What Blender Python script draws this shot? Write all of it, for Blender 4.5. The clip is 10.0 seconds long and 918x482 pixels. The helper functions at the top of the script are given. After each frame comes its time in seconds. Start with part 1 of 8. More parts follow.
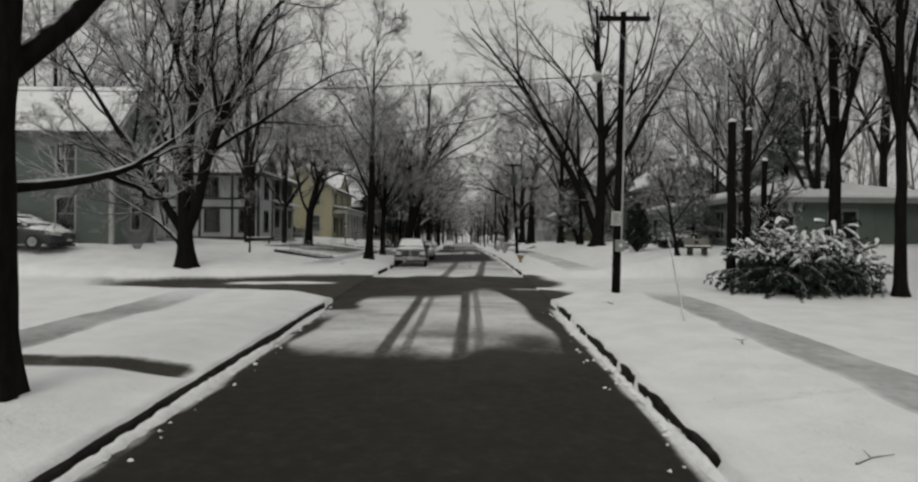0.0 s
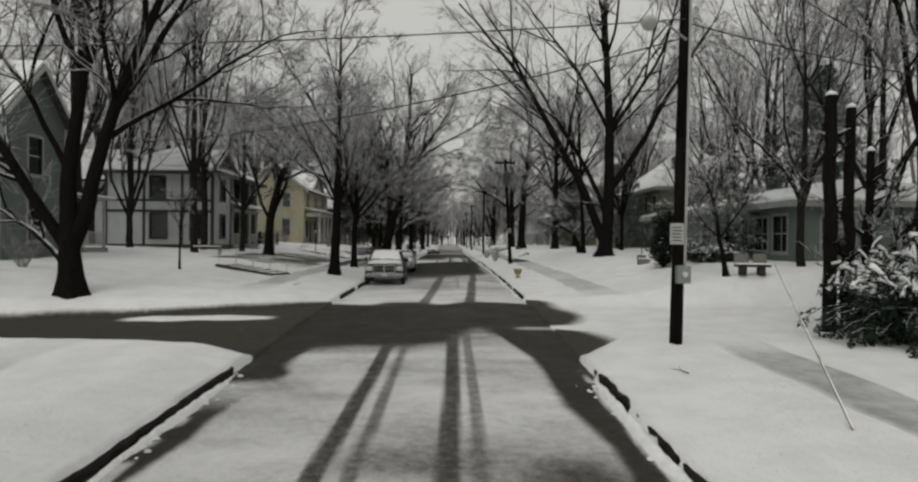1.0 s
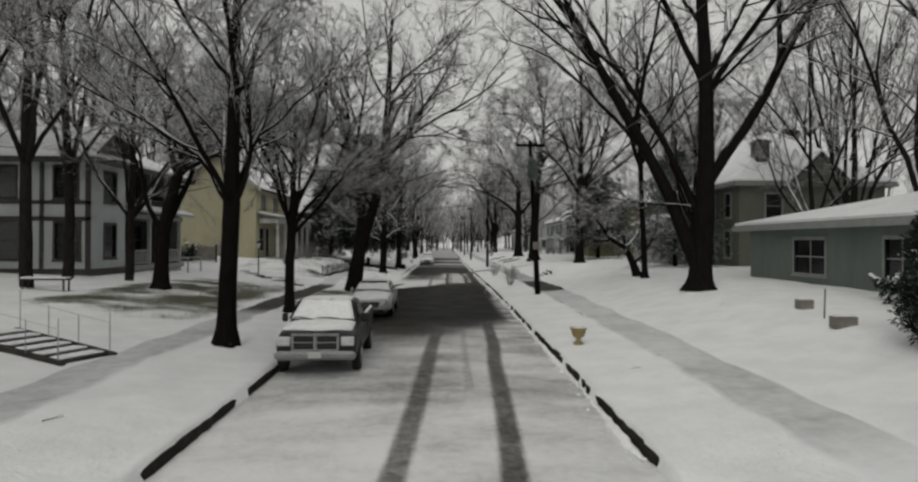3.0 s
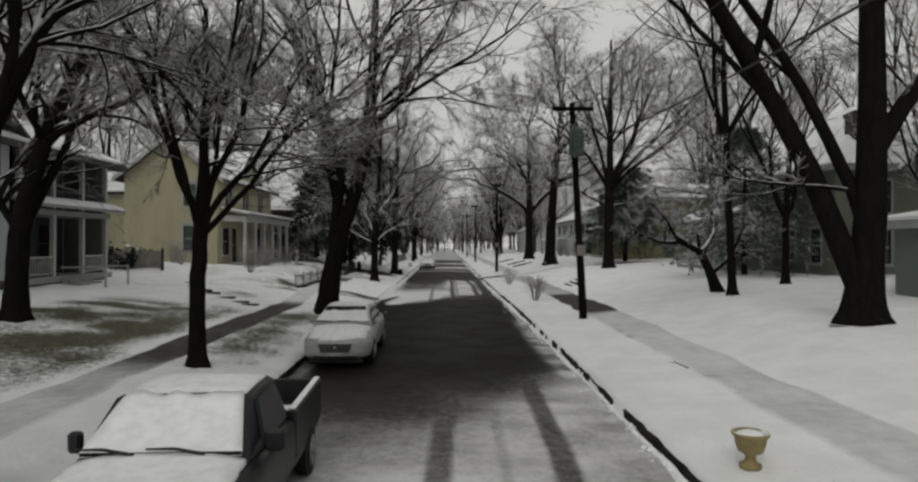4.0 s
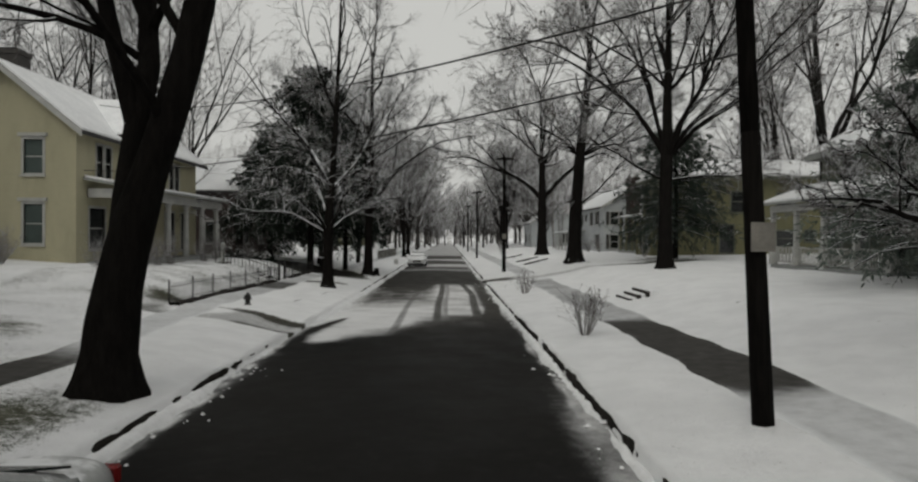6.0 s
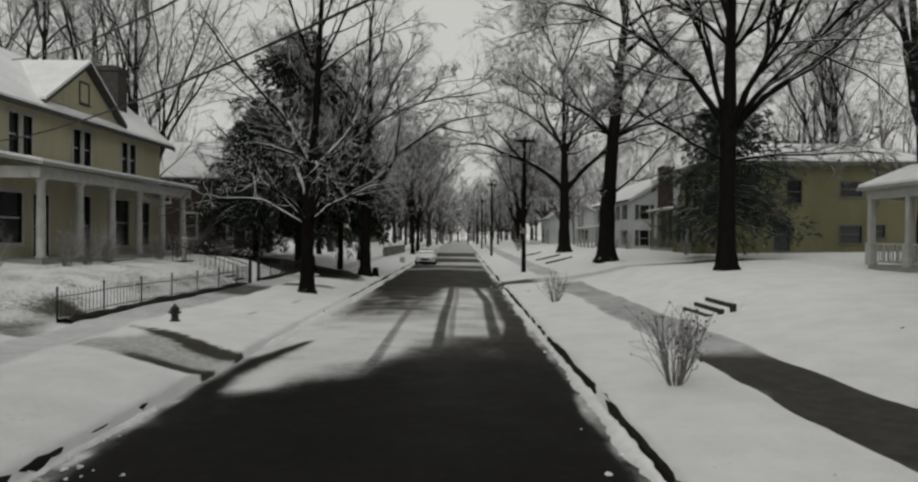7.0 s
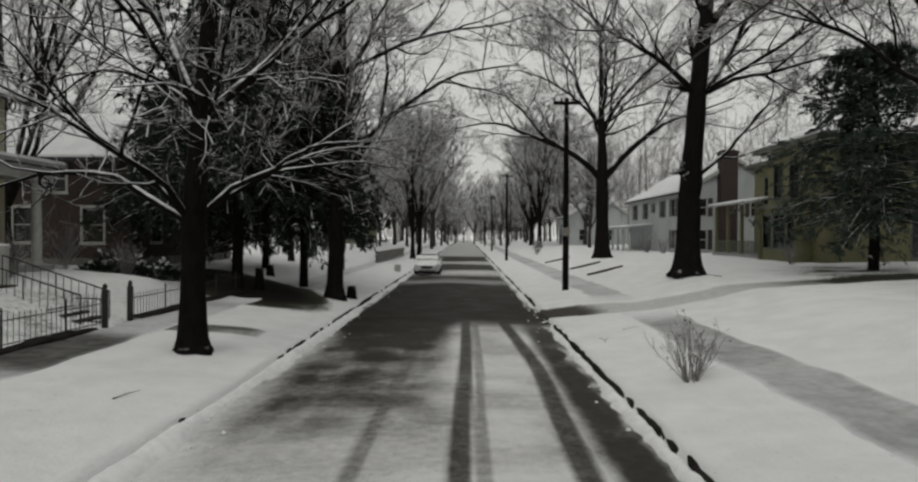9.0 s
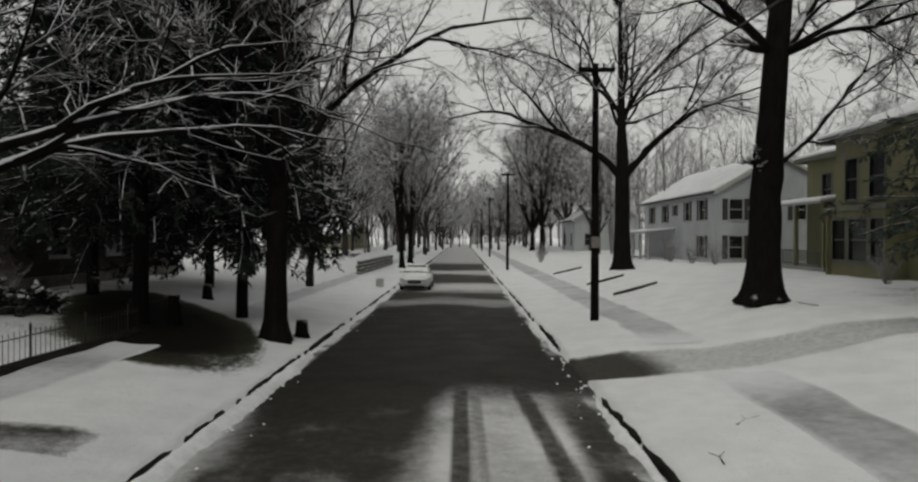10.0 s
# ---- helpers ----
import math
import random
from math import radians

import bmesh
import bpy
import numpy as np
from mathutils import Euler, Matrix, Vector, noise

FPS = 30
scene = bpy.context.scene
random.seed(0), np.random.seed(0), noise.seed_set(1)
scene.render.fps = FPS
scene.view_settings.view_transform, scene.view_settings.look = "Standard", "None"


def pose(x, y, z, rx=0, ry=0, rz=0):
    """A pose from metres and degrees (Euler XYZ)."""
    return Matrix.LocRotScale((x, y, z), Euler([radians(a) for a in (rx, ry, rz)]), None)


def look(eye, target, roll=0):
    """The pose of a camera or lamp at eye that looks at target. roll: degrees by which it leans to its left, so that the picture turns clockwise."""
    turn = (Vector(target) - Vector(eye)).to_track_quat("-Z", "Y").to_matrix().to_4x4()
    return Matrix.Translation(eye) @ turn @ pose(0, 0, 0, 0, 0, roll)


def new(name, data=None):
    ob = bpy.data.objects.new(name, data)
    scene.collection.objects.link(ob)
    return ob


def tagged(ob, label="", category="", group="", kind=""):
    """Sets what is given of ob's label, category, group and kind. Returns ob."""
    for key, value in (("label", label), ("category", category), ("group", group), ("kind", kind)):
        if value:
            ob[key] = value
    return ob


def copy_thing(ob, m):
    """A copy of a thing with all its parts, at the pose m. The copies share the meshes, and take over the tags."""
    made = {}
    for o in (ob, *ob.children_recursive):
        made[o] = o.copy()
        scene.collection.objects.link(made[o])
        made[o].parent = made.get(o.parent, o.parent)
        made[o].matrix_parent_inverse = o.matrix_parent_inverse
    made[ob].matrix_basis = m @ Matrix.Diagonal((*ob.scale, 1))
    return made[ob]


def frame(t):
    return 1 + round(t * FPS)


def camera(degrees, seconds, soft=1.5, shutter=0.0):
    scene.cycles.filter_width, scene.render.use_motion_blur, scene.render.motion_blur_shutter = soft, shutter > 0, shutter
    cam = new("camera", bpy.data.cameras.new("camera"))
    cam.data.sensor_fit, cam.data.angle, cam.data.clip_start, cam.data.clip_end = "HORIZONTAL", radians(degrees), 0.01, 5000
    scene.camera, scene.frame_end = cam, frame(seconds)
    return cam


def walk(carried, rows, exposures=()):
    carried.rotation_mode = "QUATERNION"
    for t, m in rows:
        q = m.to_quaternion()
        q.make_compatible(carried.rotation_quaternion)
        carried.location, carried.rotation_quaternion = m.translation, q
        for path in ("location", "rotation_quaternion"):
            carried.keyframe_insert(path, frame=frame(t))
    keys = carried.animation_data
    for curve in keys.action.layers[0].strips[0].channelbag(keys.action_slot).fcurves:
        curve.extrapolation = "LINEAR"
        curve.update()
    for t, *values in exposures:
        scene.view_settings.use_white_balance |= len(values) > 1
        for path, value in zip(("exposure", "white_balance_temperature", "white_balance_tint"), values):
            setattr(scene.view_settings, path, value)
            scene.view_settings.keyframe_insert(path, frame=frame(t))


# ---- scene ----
# ---------------- camera and its way ----------------
cam = camera(70.8, 10.0, soft=2.35)
# seconds, eye x y z, pitch, roll, yaw
ROWS = [
    (0.0, 0.000, 0.000, 2.742, -0.09, -0.52, 0.47),
    (0.5, -0.013, 3.641, 3.047, -0.09, -0.48, -0.38),
    (1.0, -0.032, 6.869, 3.281, -0.01, -0.52, -0.81),
    (1.5, -0.093, 9.600, 3.486, -0.00, -0.63, -1.01),
    (2.0, -0.044, 13.227, 3.687, 0.03, -0.61, -1.09),
    (2.5, -0.063, 17.834, 3.975, 0.17, -0.47, -1.18),
    (4.0, -0.481, 32.306, 4.321, 0.21, -0.19, -1.21),
    (4.5, -0.215, 36.623, 4.297, 0.17, -0.30, -1.31),
    (5.0, 0.071, 40.299, 4.141, 0.23, -0.44, -1.22),
    (5.5, 0.209, 43.822, 4.094, 0.01, -0.32, -1.27),
    (7.0, 0.544, 53.877, 3.888, -0.51, -0.42, 0.24),
    (7.5, 0.502, 57.032, 3.843, -0.54, -0.44, 0.91),
    (8.0, 0.382, 60.163, 3.861, -0.59, -0.38, 1.37),
    (8.5, 0.200, 63.296, 3.875, -0.56, -0.34, 0.71),
    (9.0, 0.035, 66.493, 4.016, -0.53, -0.32, 0.63),
    (9.5, -0.007, 70.242, 4.251, -0.48, -0.18, 0.48),
    (10.0, 0.054, 74.037, 4.338, -0.30, -0.20, 0.27),
]
walk(cam, [(t, pose(x, y, z, 90 + pitch, roll, yaw)) for t, x, y, z, pitch, roll, yaw in ROWS],
     exposures=[(0.0, 0.06, 6800, 4.5), (1.0, 0.13, 6800, 4.5), (2.5, 0.17, 6800, 4.5), (5.0, 0.18, 6800, 4), (7.5, 0.20, 6800, 3.5), (9.0, 0.26, 6800, 3.5), (10.0, 0.14, 6800, 3.5)])

# ---------------- sky and sun: overcast winter day ----------------
SUN_ELEVATION, SUN_ROTATION = radians(38), radians(200)
world = bpy.data.worlds.new("overcast_sky")
scene.world = world
world.use_nodes = True
wn = world.node_tree
wn.nodes.clear()
sky = wn.nodes.new("ShaderNodeTexSky")
sky.sky_type = "NISHITA"
sky.sun_disc = False
sky.sun_elevation, sky.sun_rotation = SUN_ELEVATION, SUN_ROTATION
sky.air_density, sky.dust_density = 1.0, 6.0
grey = wn.nodes.new("ShaderNodeHueSaturation")
grey.inputs["Saturation"].default_value = 0.12
cloud = wn.nodes.new("ShaderNodeMix")
cloud.data_type = "RGBA"
cloud.inputs[0].default_value = 0.8
cloud.inputs[7].default_value = (6.46, 6.38, 6.55, 1)
back = wn.nodes.new("ShaderNodeBackground")
back.inputs["Strength"].default_value = 0.085
wout = wn.nodes.new("ShaderNodeOutputWorld")
wn.links.new(sky.outputs[0], grey.inputs["Color"])
wn.links.new(grey.outputs[0], cloud.inputs[6])
wn.links.new(cloud.outputs[2], back.inputs["Color"])
wn.links.new(back.outputs[0], wout.inputs[0])
sun = new("sun", bpy.data.lights.new("sun", "SUN"))
sun.data.energy, sun.data.angle, sun.data.color = 0.35, radians(25), (1.0, 0.97, 0.93)
sun.matrix_world = look((0, 0, 60), (0 + 20, 60, 0))


# ---------------- materials ----------------
class Nodes:
    """A material's node tree, with short ways to add nodes."""

    def __init__(self, name):
        self.mat = bpy.data.materials.new(name)
        self.mat.use_nodes = True
        self.t = self.mat.node_tree
        self.bsdf = self.t.nodes["Principled BSDF"]
        self.co = self.t.nodes.new("ShaderNodeTexCoord").outputs["Object"]

    def add(self, kind, **kw):
        n = self.t.nodes.new(kind)
        for k, v in kw.items():
            n.inputs[k.replace("_", " ")].default_value = v
        return n

    def link(self, a, b):
        self.t.links.new(a, b)

    def noise(self, scale, detail=4, rough=0.6, stretch=None):
        n = self.add("ShaderNodeTexNoise", Scale=scale, Detail=detail, Roughness=rough)
        src = self.co
        if stretch:
            m = self.add("ShaderNodeMapping")
            m.inputs["Scale"].default_value = stretch
            self.link(src, m.inputs[0])
            src = m.outputs[0]
        self.link(src, n.inputs["Vector"])
        return n.outputs["Fac"]

    def ramp(self, fac, lo, hi, a=0.0, b=1.0):
        n = self.add("ShaderNodeMapRange")
        n.interpolation_type = "SMOOTHSTEP"
        for i, v in enumerate((lo, hi, a, b)):
            n.inputs[i + 1].default_value = v
        self.link(fac, n.inputs[0])
        return n.outputs[0]

    def mix(self, fac, a, b):
        n = self.add("ShaderNodeMix")
        n.data_type = "RGBA"
        for sock, v in ((n.inputs[0], fac), (n.inputs[6], a), (n.inputs[7], b)):
            if isinstance(v, bpy.types.NodeSocket):
                self.link(v, sock)
            elif isinstance(v, (int, float)):
                sock.default_value = v
            else:
                sock.default_value = (*v, 1)
        return n.outputs[2]

    def math(self, op, a, b=0.0):
        n = self.add("ShaderNodeMath")
        n.operation = op
        for sock, v in zip(n.inputs, (a, b)):
            if isinstance(v, bpy.types.NodeSocket):
                self.link(v, sock)
            else:
                sock.default_value = v
        return n.outputs[0]

    def attr(self, name):
        n = self.add("ShaderNodeAttribute")
        n.attribute_name = name
        return n.outputs["Fac"]

    def up(self):
        g = self.add("ShaderNodeNewGeometry")
        s = self.add("ShaderNodeSeparateXYZ")
        self.link(g.outputs["Normal"], s.inputs[0])
        return s.outputs[2]

    def bump(self, height, strength, dist):
        n = self.add("ShaderNodeBump", Strength=strength, Distance=dist)
        self.link(height, n.inputs["Height"])
        self.link(n.outputs[0], self.bsdf.inputs["Normal"])

    def done(self, colour, rough=0.7, metal=0.0, spec=0.4):
        for sock, v in ((self.bsdf.inputs["Base Color"], colour), (self.bsdf.inputs["Roughness"], rough)):
            if isinstance(v, bpy.types.NodeSocket):
                self.link(v, sock)
            else:
                sock.default_value = (*v, 1) if isinstance(v, tuple) else v
        self.bsdf.inputs["Metallic"].default_value = metal
        self.bsdf.inputs["Specular IOR Level"].default_value = spec
        return self.mat


SNOW_A, SNOW_B = (0.90, 0.905, 0.92), (0.82, 0.825, 0.84)


def snow_colour(n):
    return n.mix(n.ramp(n.noise(0.7), 0.35, 0.7), SNOW_A, SNOW_B)


def plain(name, a, b, scale=3.0, rough=0.7, metal=0.0, bump=0.2, dist=0.01, snow=0.0, stretch=None, spec=0.4):
    """A two-tone grained surface; snow: how far up it must face to hold snow (0: none)."""
    n = Nodes(name)
    f = n.noise(scale, stretch=stretch)
    fine = n.noise(scale * 9, stretch=stretch)
    col = n.mix(n.ramp(f, 0.3, 0.7), a, b)
    col = n.mix(n.ramp(fine, 0.35, 0.75, 0, 0.35), col, tuple(c * 0.6 for c in a))
    r = rough
    if snow:
        wob = n.math("ADD", n.up(), n.math("MULTIPLY", n.math("SUBTRACT", n.noise(2.3), 0.5), 0.9))
        fac = n.ramp(wob, snow - 0.08, snow + 0.08)
        col = n.mix(fac, col, snow_colour(n))
        r = n.math("ADD", n.math("MULTIPLY", fac, 0.85 - rough), rough)
    n.bump(fine, bump, dist)
    return n.done(col, r, metal, spec)


def ground_material():
    n = Nodes("snowy_ground")
    hard, snow = n.attr("hard"), n.attr("snow")
    f1, f2, f3 = n.noise(1.1), n.noise(7.0, 6, 0.7), n.noise(40.0, 3, 0.7)
    grass = n.mix(n.ramp(f2, 0.35, 0.65), (0.042, 0.050, 0.032), (0.10, 0.098, 0.065))
    grass = n.mix(n.ramp(f3, 0.45, 0.7, 0, 0.6), grass, (0.16, 0.148, 0.105))
    stone = n.mix(n.ramp(f2, 0.3, 0.7), (0.046, 0.044, 0.037), (0.070, 0.067, 0.057))
    bare = n.mix(hard, grass, stone)
    # bare earth, near black because the evergreens' shade is painted into it
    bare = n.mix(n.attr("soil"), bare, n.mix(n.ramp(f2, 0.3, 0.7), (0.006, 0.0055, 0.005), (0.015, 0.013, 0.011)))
    calm = n.math("SUBTRACT", 1.0, n.math("MULTIPLY", hard, 0.75))
    wob = n.math("ADD", snow, n.math("MULTIPLY", n.math("MULTIPLY", n.math("SUBTRACT", f2, 0.5), 1.3), calm))
    wob = n.math("ADD", wob, n.math("MULTIPLY", n.math("MULTIPLY", n.math("SUBTRACT", f3, 0.5), 1.5), calm))
    fac = n.ramp(wob, 0.25, 0.75)
    col = n.mix(fac, bare, n.mix(n.ramp(f1, 0.3, 0.7), SNOW_A, SNOW_B))
    fleck = n.math("MULTIPLY", n.ramp(n.noise(22.0, 2, 0.5), 0.66, 0.74), n.ramp(n.noise(1.9), 0.45, 0.65))
    col = n.mix(n.math("MULTIPLY", fleck, 0.55), col, (0.10, 0.085, 0.06))
    relief = n.math("ADD", n.math("MULTIPLY", f1, 0.6), n.math("MULTIPLY", f2, 0.55))
    relief = n.math("ADD", relief, n.math("MULTIPLY", f3, 0.22))
    n.bump(relief, 0.6, 0.10)
    return n.done(col, n.math("ADD", n.math("MULTIPLY", fac, 0.25), 0.65), spec=0.08)


def path_material():
    n = Nodes("trodden_path")
    snow = n.attr("snow")
    f1, f2, f3 = n.noise(0.9), n.noise(3.5, 5, 0.6), n.noise(30.0, 3, 0.7)
    stone = n.mix(n.ramp(f2, 0.3, 0.7), (0.040, 0.038, 0.035), (0.065, 0.062, 0.058))
    wob = n.math("ADD", snow, n.math("MULTIPLY", n.math("SUBTRACT", f2, 0.5), 0.35))
    wob = n.math("ADD", wob, n.math("MULTIPLY", n.math("SUBTRACT", f3, 0.5), 0.12))
    fac = n.ramp(wob, 0.0, 1.0)
    col = n.mix(fac, stone, (0.80, 0.81, 0.83))
    n.bump(n.math("ADD", f1, n.math("MULTIPLY", f2, 0.4)), 0.3, 0.05)
    return n.done(col, 0.8, spec=0.2)


def road_material():
    n = Nodes("wet_asphalt")
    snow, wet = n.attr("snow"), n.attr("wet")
    f1, f2, f3 = n.noise(0.8), n.noise(5.0, 6, 0.7), n.noise(70.0, 3, 0.75)
    tar = n.mix(n.ramp(f2, 0.3, 0.7), (0.034, 0.032, 0.0275), (0.052, 0.0485, 0.042))
    tar = n.mix(n.ramp(f3, 0.5, 0.75, 0, 0.4), tar, (0.070, 0.065, 0.058))
    tar = n.mix(n.ramp(f1, 0.45, 0.75, 0, 0.4), tar, (0.048, 0.045, 0.040))
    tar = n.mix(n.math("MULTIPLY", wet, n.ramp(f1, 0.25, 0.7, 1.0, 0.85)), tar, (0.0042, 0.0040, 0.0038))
    wob = n.math("ADD", snow, n.math("MULTIPLY", n.math("SUBTRACT", f2, 0.5), 0.45))
    wob = n.math("ADD", wob, n.math("MULTIPLY", n.math("SUBTRACT", f3, 0.5), 0.7))
    fac = n.ramp(wob, 0.05, 0.95)
    col = n.mix(fac, tar, (0.78, 0.78, 0.79))
    n.bump(n.math("ADD", n.math("MULTIPLY", f3, 0.2), n.math("MULTIPLY", f2, 0.4)), 0.4, 0.02)
    return n.done(col, n.math("ADD", n.math("MULTIPLY", fac, 0.35), n.ramp(f1, 0.3, 0.7, 0.5, 0.62)), spec=0.045)


def siding_material(name, a, b, course=0.12):
    """Painted clapboard: courses as fine relief with lap shade painted in, weathered in streaks."""
    n = Nodes(name)
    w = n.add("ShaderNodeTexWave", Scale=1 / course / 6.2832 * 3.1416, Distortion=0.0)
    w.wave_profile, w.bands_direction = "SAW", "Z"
    n.link(n.co, w.inputs["Vector"])
    f = n.noise(0.6, stretch=(1, 1, 0.3))
    fine = n.noise(9, stretch=(1, 1, 6))
    col = n.mix(n.ramp(f, 0.3, 0.7), a, b)
    col = n.mix(n.ramp(fine, 0.4, 0.75, 0, 0.25), col, tuple(c * 0.6 for c in a))
    # dark line in each lap: the shade between boards, put into the colour
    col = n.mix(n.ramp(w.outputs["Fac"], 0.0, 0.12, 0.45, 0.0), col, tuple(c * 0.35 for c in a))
    grime = n.noise(1.6, 6, 0.7, stretch=(1, 1, 0.35))
    col = n.mix(n.ramp(grime, 0.45, 0.8, 0, 0.45), col, tuple(c * 0.55 for c in b))
    n.bump(w.outputs["Fac"], 0.6, 0.02)
    return n.done(col, 0.65)


def brick_material():
    n = Nodes("red_brick")
    b = n.add("ShaderNodeTexBrick", Scale=1.0, Mortar_Size=0.010)
    b.inputs["Brick Width"].default_value, b.inputs["Row Height"].default_value = 0.22, 0.075
    b.inputs["Color1"].default_value = (0.026, 0.017, 0.015, 1)
    b.inputs["Color2"].default_value = (0.040, 0.024, 0.021, 1)
    b.inputs["Mortar"].default_value = (0.05, 0.044, 0.041, 1)
    m = n.add("ShaderNodeMapping")
    m.inputs["Rotation"].default_value = (radians(90), 0, radians(35))
    n.link(n.co, m.inputs[0])
    n.link(m.outputs[0], b.inputs["Vector"])
    col = n.mix(n.ramp(n.noise(1.2), 0.35, 0.7, 0, 0.5), b.outputs["Color"], (0.05, 0.029, 0.026))
    n.bump(b.outputs["Fac"], -0.4, 0.01)
    return n.done(col, 0.85)


def bark_material(name, a, b, hold):
    n = Nodes(name)
    f = n.noise(4.0, 5, 0.65, stretch=(2.5, 2.5, 0.5))
    fine = n.noise(22, 4, 0.7, stretch=(2, 2, 0.4))
    col = n.mix(n.ramp(f, 0.3, 0.7), a, b)
    col = n.mix(n.ramp(fine, 0.45, 0.8, 0, 0.4), col, tuple(c * 1.8 for c in b))
    wob = n.math("ADD", n.up(), n.math("MULTIPLY", n.math("SUBTRACT", n.noise(1.7), 0.5), 1.0))
    fac = n.ramp(wob, hold - 0.12, hold + 0.12)
    col = n.mix(fac, col, (0.74, 0.75, 0.78))
    n.bump(n.math("ADD", n.math("MULTIPLY", f, 0.5), fine), 0.7, 0.03)
    return n.done(col, 0.95, spec=0.05)


M_GROUND, M_ROAD, M_PATH = ground_material(), road_material(), path_material()
M_BARK = bark_material("dark_bark", (0.006, 0.0053, 0.0048), (0.013, 0.0115, 0.0105), 0.66)
M_BARK_SNOW = bark_material("snow_lined_bark", (0.005, 0.0044, 0.004), (0.011, 0.0095, 0.0085), 0.50)
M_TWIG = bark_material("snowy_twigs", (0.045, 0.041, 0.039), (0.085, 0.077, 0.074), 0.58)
M_NEEDLE = plain("evergreen_needles", (0.010, 0.017, 0.012), (0.030, 0.042, 0.030), 2.0, 0.8, snow=0.98, spec=0.2)
M_HEMLOCK = plain("hemlock_needles", (0.012, 0.018, 0.014), (0.030, 0.040, 0.031), 1.8, 0.85, snow=1.0, spec=0.15)
# Needles paler than the hemlocks': haze painted into the green, besides the snow.
M_PINE = plain("frosted_pine_needles", (0.075, 0.096, 0.082), (0.145, 0.168, 0.148), 1.5, 0.85, snow=0.92, spec=0.15)
M_FROST = plain("rimed_evergreen_needles", (0.13, 0.15, 0.136), (0.22, 0.24, 0.222), 1.5, 0.85, snow=0.85, spec=0.15)
# A darker pine green, also lifted by painted-in haze.
M_PINE_HAZE = plain("dusted_pine_needles", (0.036, 0.050, 0.040), (0.080, 0.098, 0.084), 1.5, 0.85, snow=1.0, spec=0.1)
M_SNOW = plain("packed_snow", (0.90, 0.905, 0.92), (0.80, 0.81, 0.83), 0.9, 0.85, bump=0.3, dist=0.03, spec=0.25)
M_FRESH = plain("fresh_snow", (0.92, 0.925, 0.94), (0.86, 0.865, 0.88), 0.7, 0.85, bump=0.06, dist=0.005, spec=0.2)
M_KERB = plain("wet_kerb_stone", (0.014, 0.012, 0.010), (0.034, 0.030, 0.027), 3.0, 0.8, bump=0.6, dist=0.02, snow=1.3, spec=0.1)
M_POLE = plain("creosoted_pole", (0.005, 0.0045, 0.004), (0.012, 0.0105, 0.0095), 3.0, 0.9, stretch=(6, 6, 0.6), spec=0.05)
M_CONDUIT = plain("grey_conduit", (0.35, 0.35, 0.34), (0.45, 0.45, 0.44), 4, 0.5)
M_METAL = plain("weathered_steel", (0.22, 0.24, 0.23), (0.32, 0.34, 0.33), 4, 0.55, 0.5)
M_DRUM = plain("grey_green_steel", (0.075, 0.095, 0.085), (0.11, 0.135, 0.12), 4, 0.6, 0.2)
M_IRON = plain("black_iron", (0.010, 0.010, 0.010), (0.025, 0.024, 0.023), 6, 0.6)
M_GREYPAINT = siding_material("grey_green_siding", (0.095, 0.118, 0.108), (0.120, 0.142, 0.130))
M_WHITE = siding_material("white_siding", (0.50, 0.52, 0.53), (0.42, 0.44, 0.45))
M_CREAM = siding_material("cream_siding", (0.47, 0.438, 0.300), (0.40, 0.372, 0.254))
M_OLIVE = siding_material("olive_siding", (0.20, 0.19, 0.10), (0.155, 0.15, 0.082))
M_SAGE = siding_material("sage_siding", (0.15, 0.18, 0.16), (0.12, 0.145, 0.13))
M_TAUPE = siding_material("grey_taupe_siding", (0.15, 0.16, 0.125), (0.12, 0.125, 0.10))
# Dark siding that carries the porch's shade in its colour.
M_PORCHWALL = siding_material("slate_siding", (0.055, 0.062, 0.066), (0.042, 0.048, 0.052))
M_BRICK = brick_material()
M_TRIM = plain("white_trim", (0.46, 0.46, 0.44), (0.36, 0.36, 0.345), 3, 0.6)
M_GREYTRIM = plain("grey_trim", (0.30, 0.31, 0.30), (0.24, 0.25, 0.24), 3, 0.6)
M_DARKTRIM = plain("dark_trim", (0.030, 0.028, 0.026), (0.055, 0.050, 0.046), 3, 0.6)
M_ROOF = plain("dark_shingles", (0.035, 0.035, 0.037), (0.070, 0.068, 0.066), 5, 0.9, bump=0.5)
M_GLASS = plain("dark_window_glass", (0.010, 0.012, 0.012), (0.018, 0.020, 0.020), 0.8, 0.12, bump=0.02, spec=0.6)
M_BLIND = plain("window_shade", (0.060, 0.082, 0.076), (0.045, 0.062, 0.058), 1.5, 0.5)
M_STONE = plain("fieldstone", (0.10, 0.095, 0.085), (0.22, 0.21, 0.19), 2.5, 0.9, bump=0.6, dist=0.03, snow=0.75)
M_TIE = plain("dark_timber_tie", (0.020, 0.018, 0.016), (0.045, 0.040, 0.035), 4, 0.85)
M_RUBBER = plain("tyre_rubber", (0.012, 0.012, 0.012), (0.022, 0.022, 0.022), 8, 0.85)
M_WOODGREY = plain("weathered_wood", (0.16, 0.15, 0.135), (0.24, 0.225, 0.20), 3, 0.85, snow=0.8)

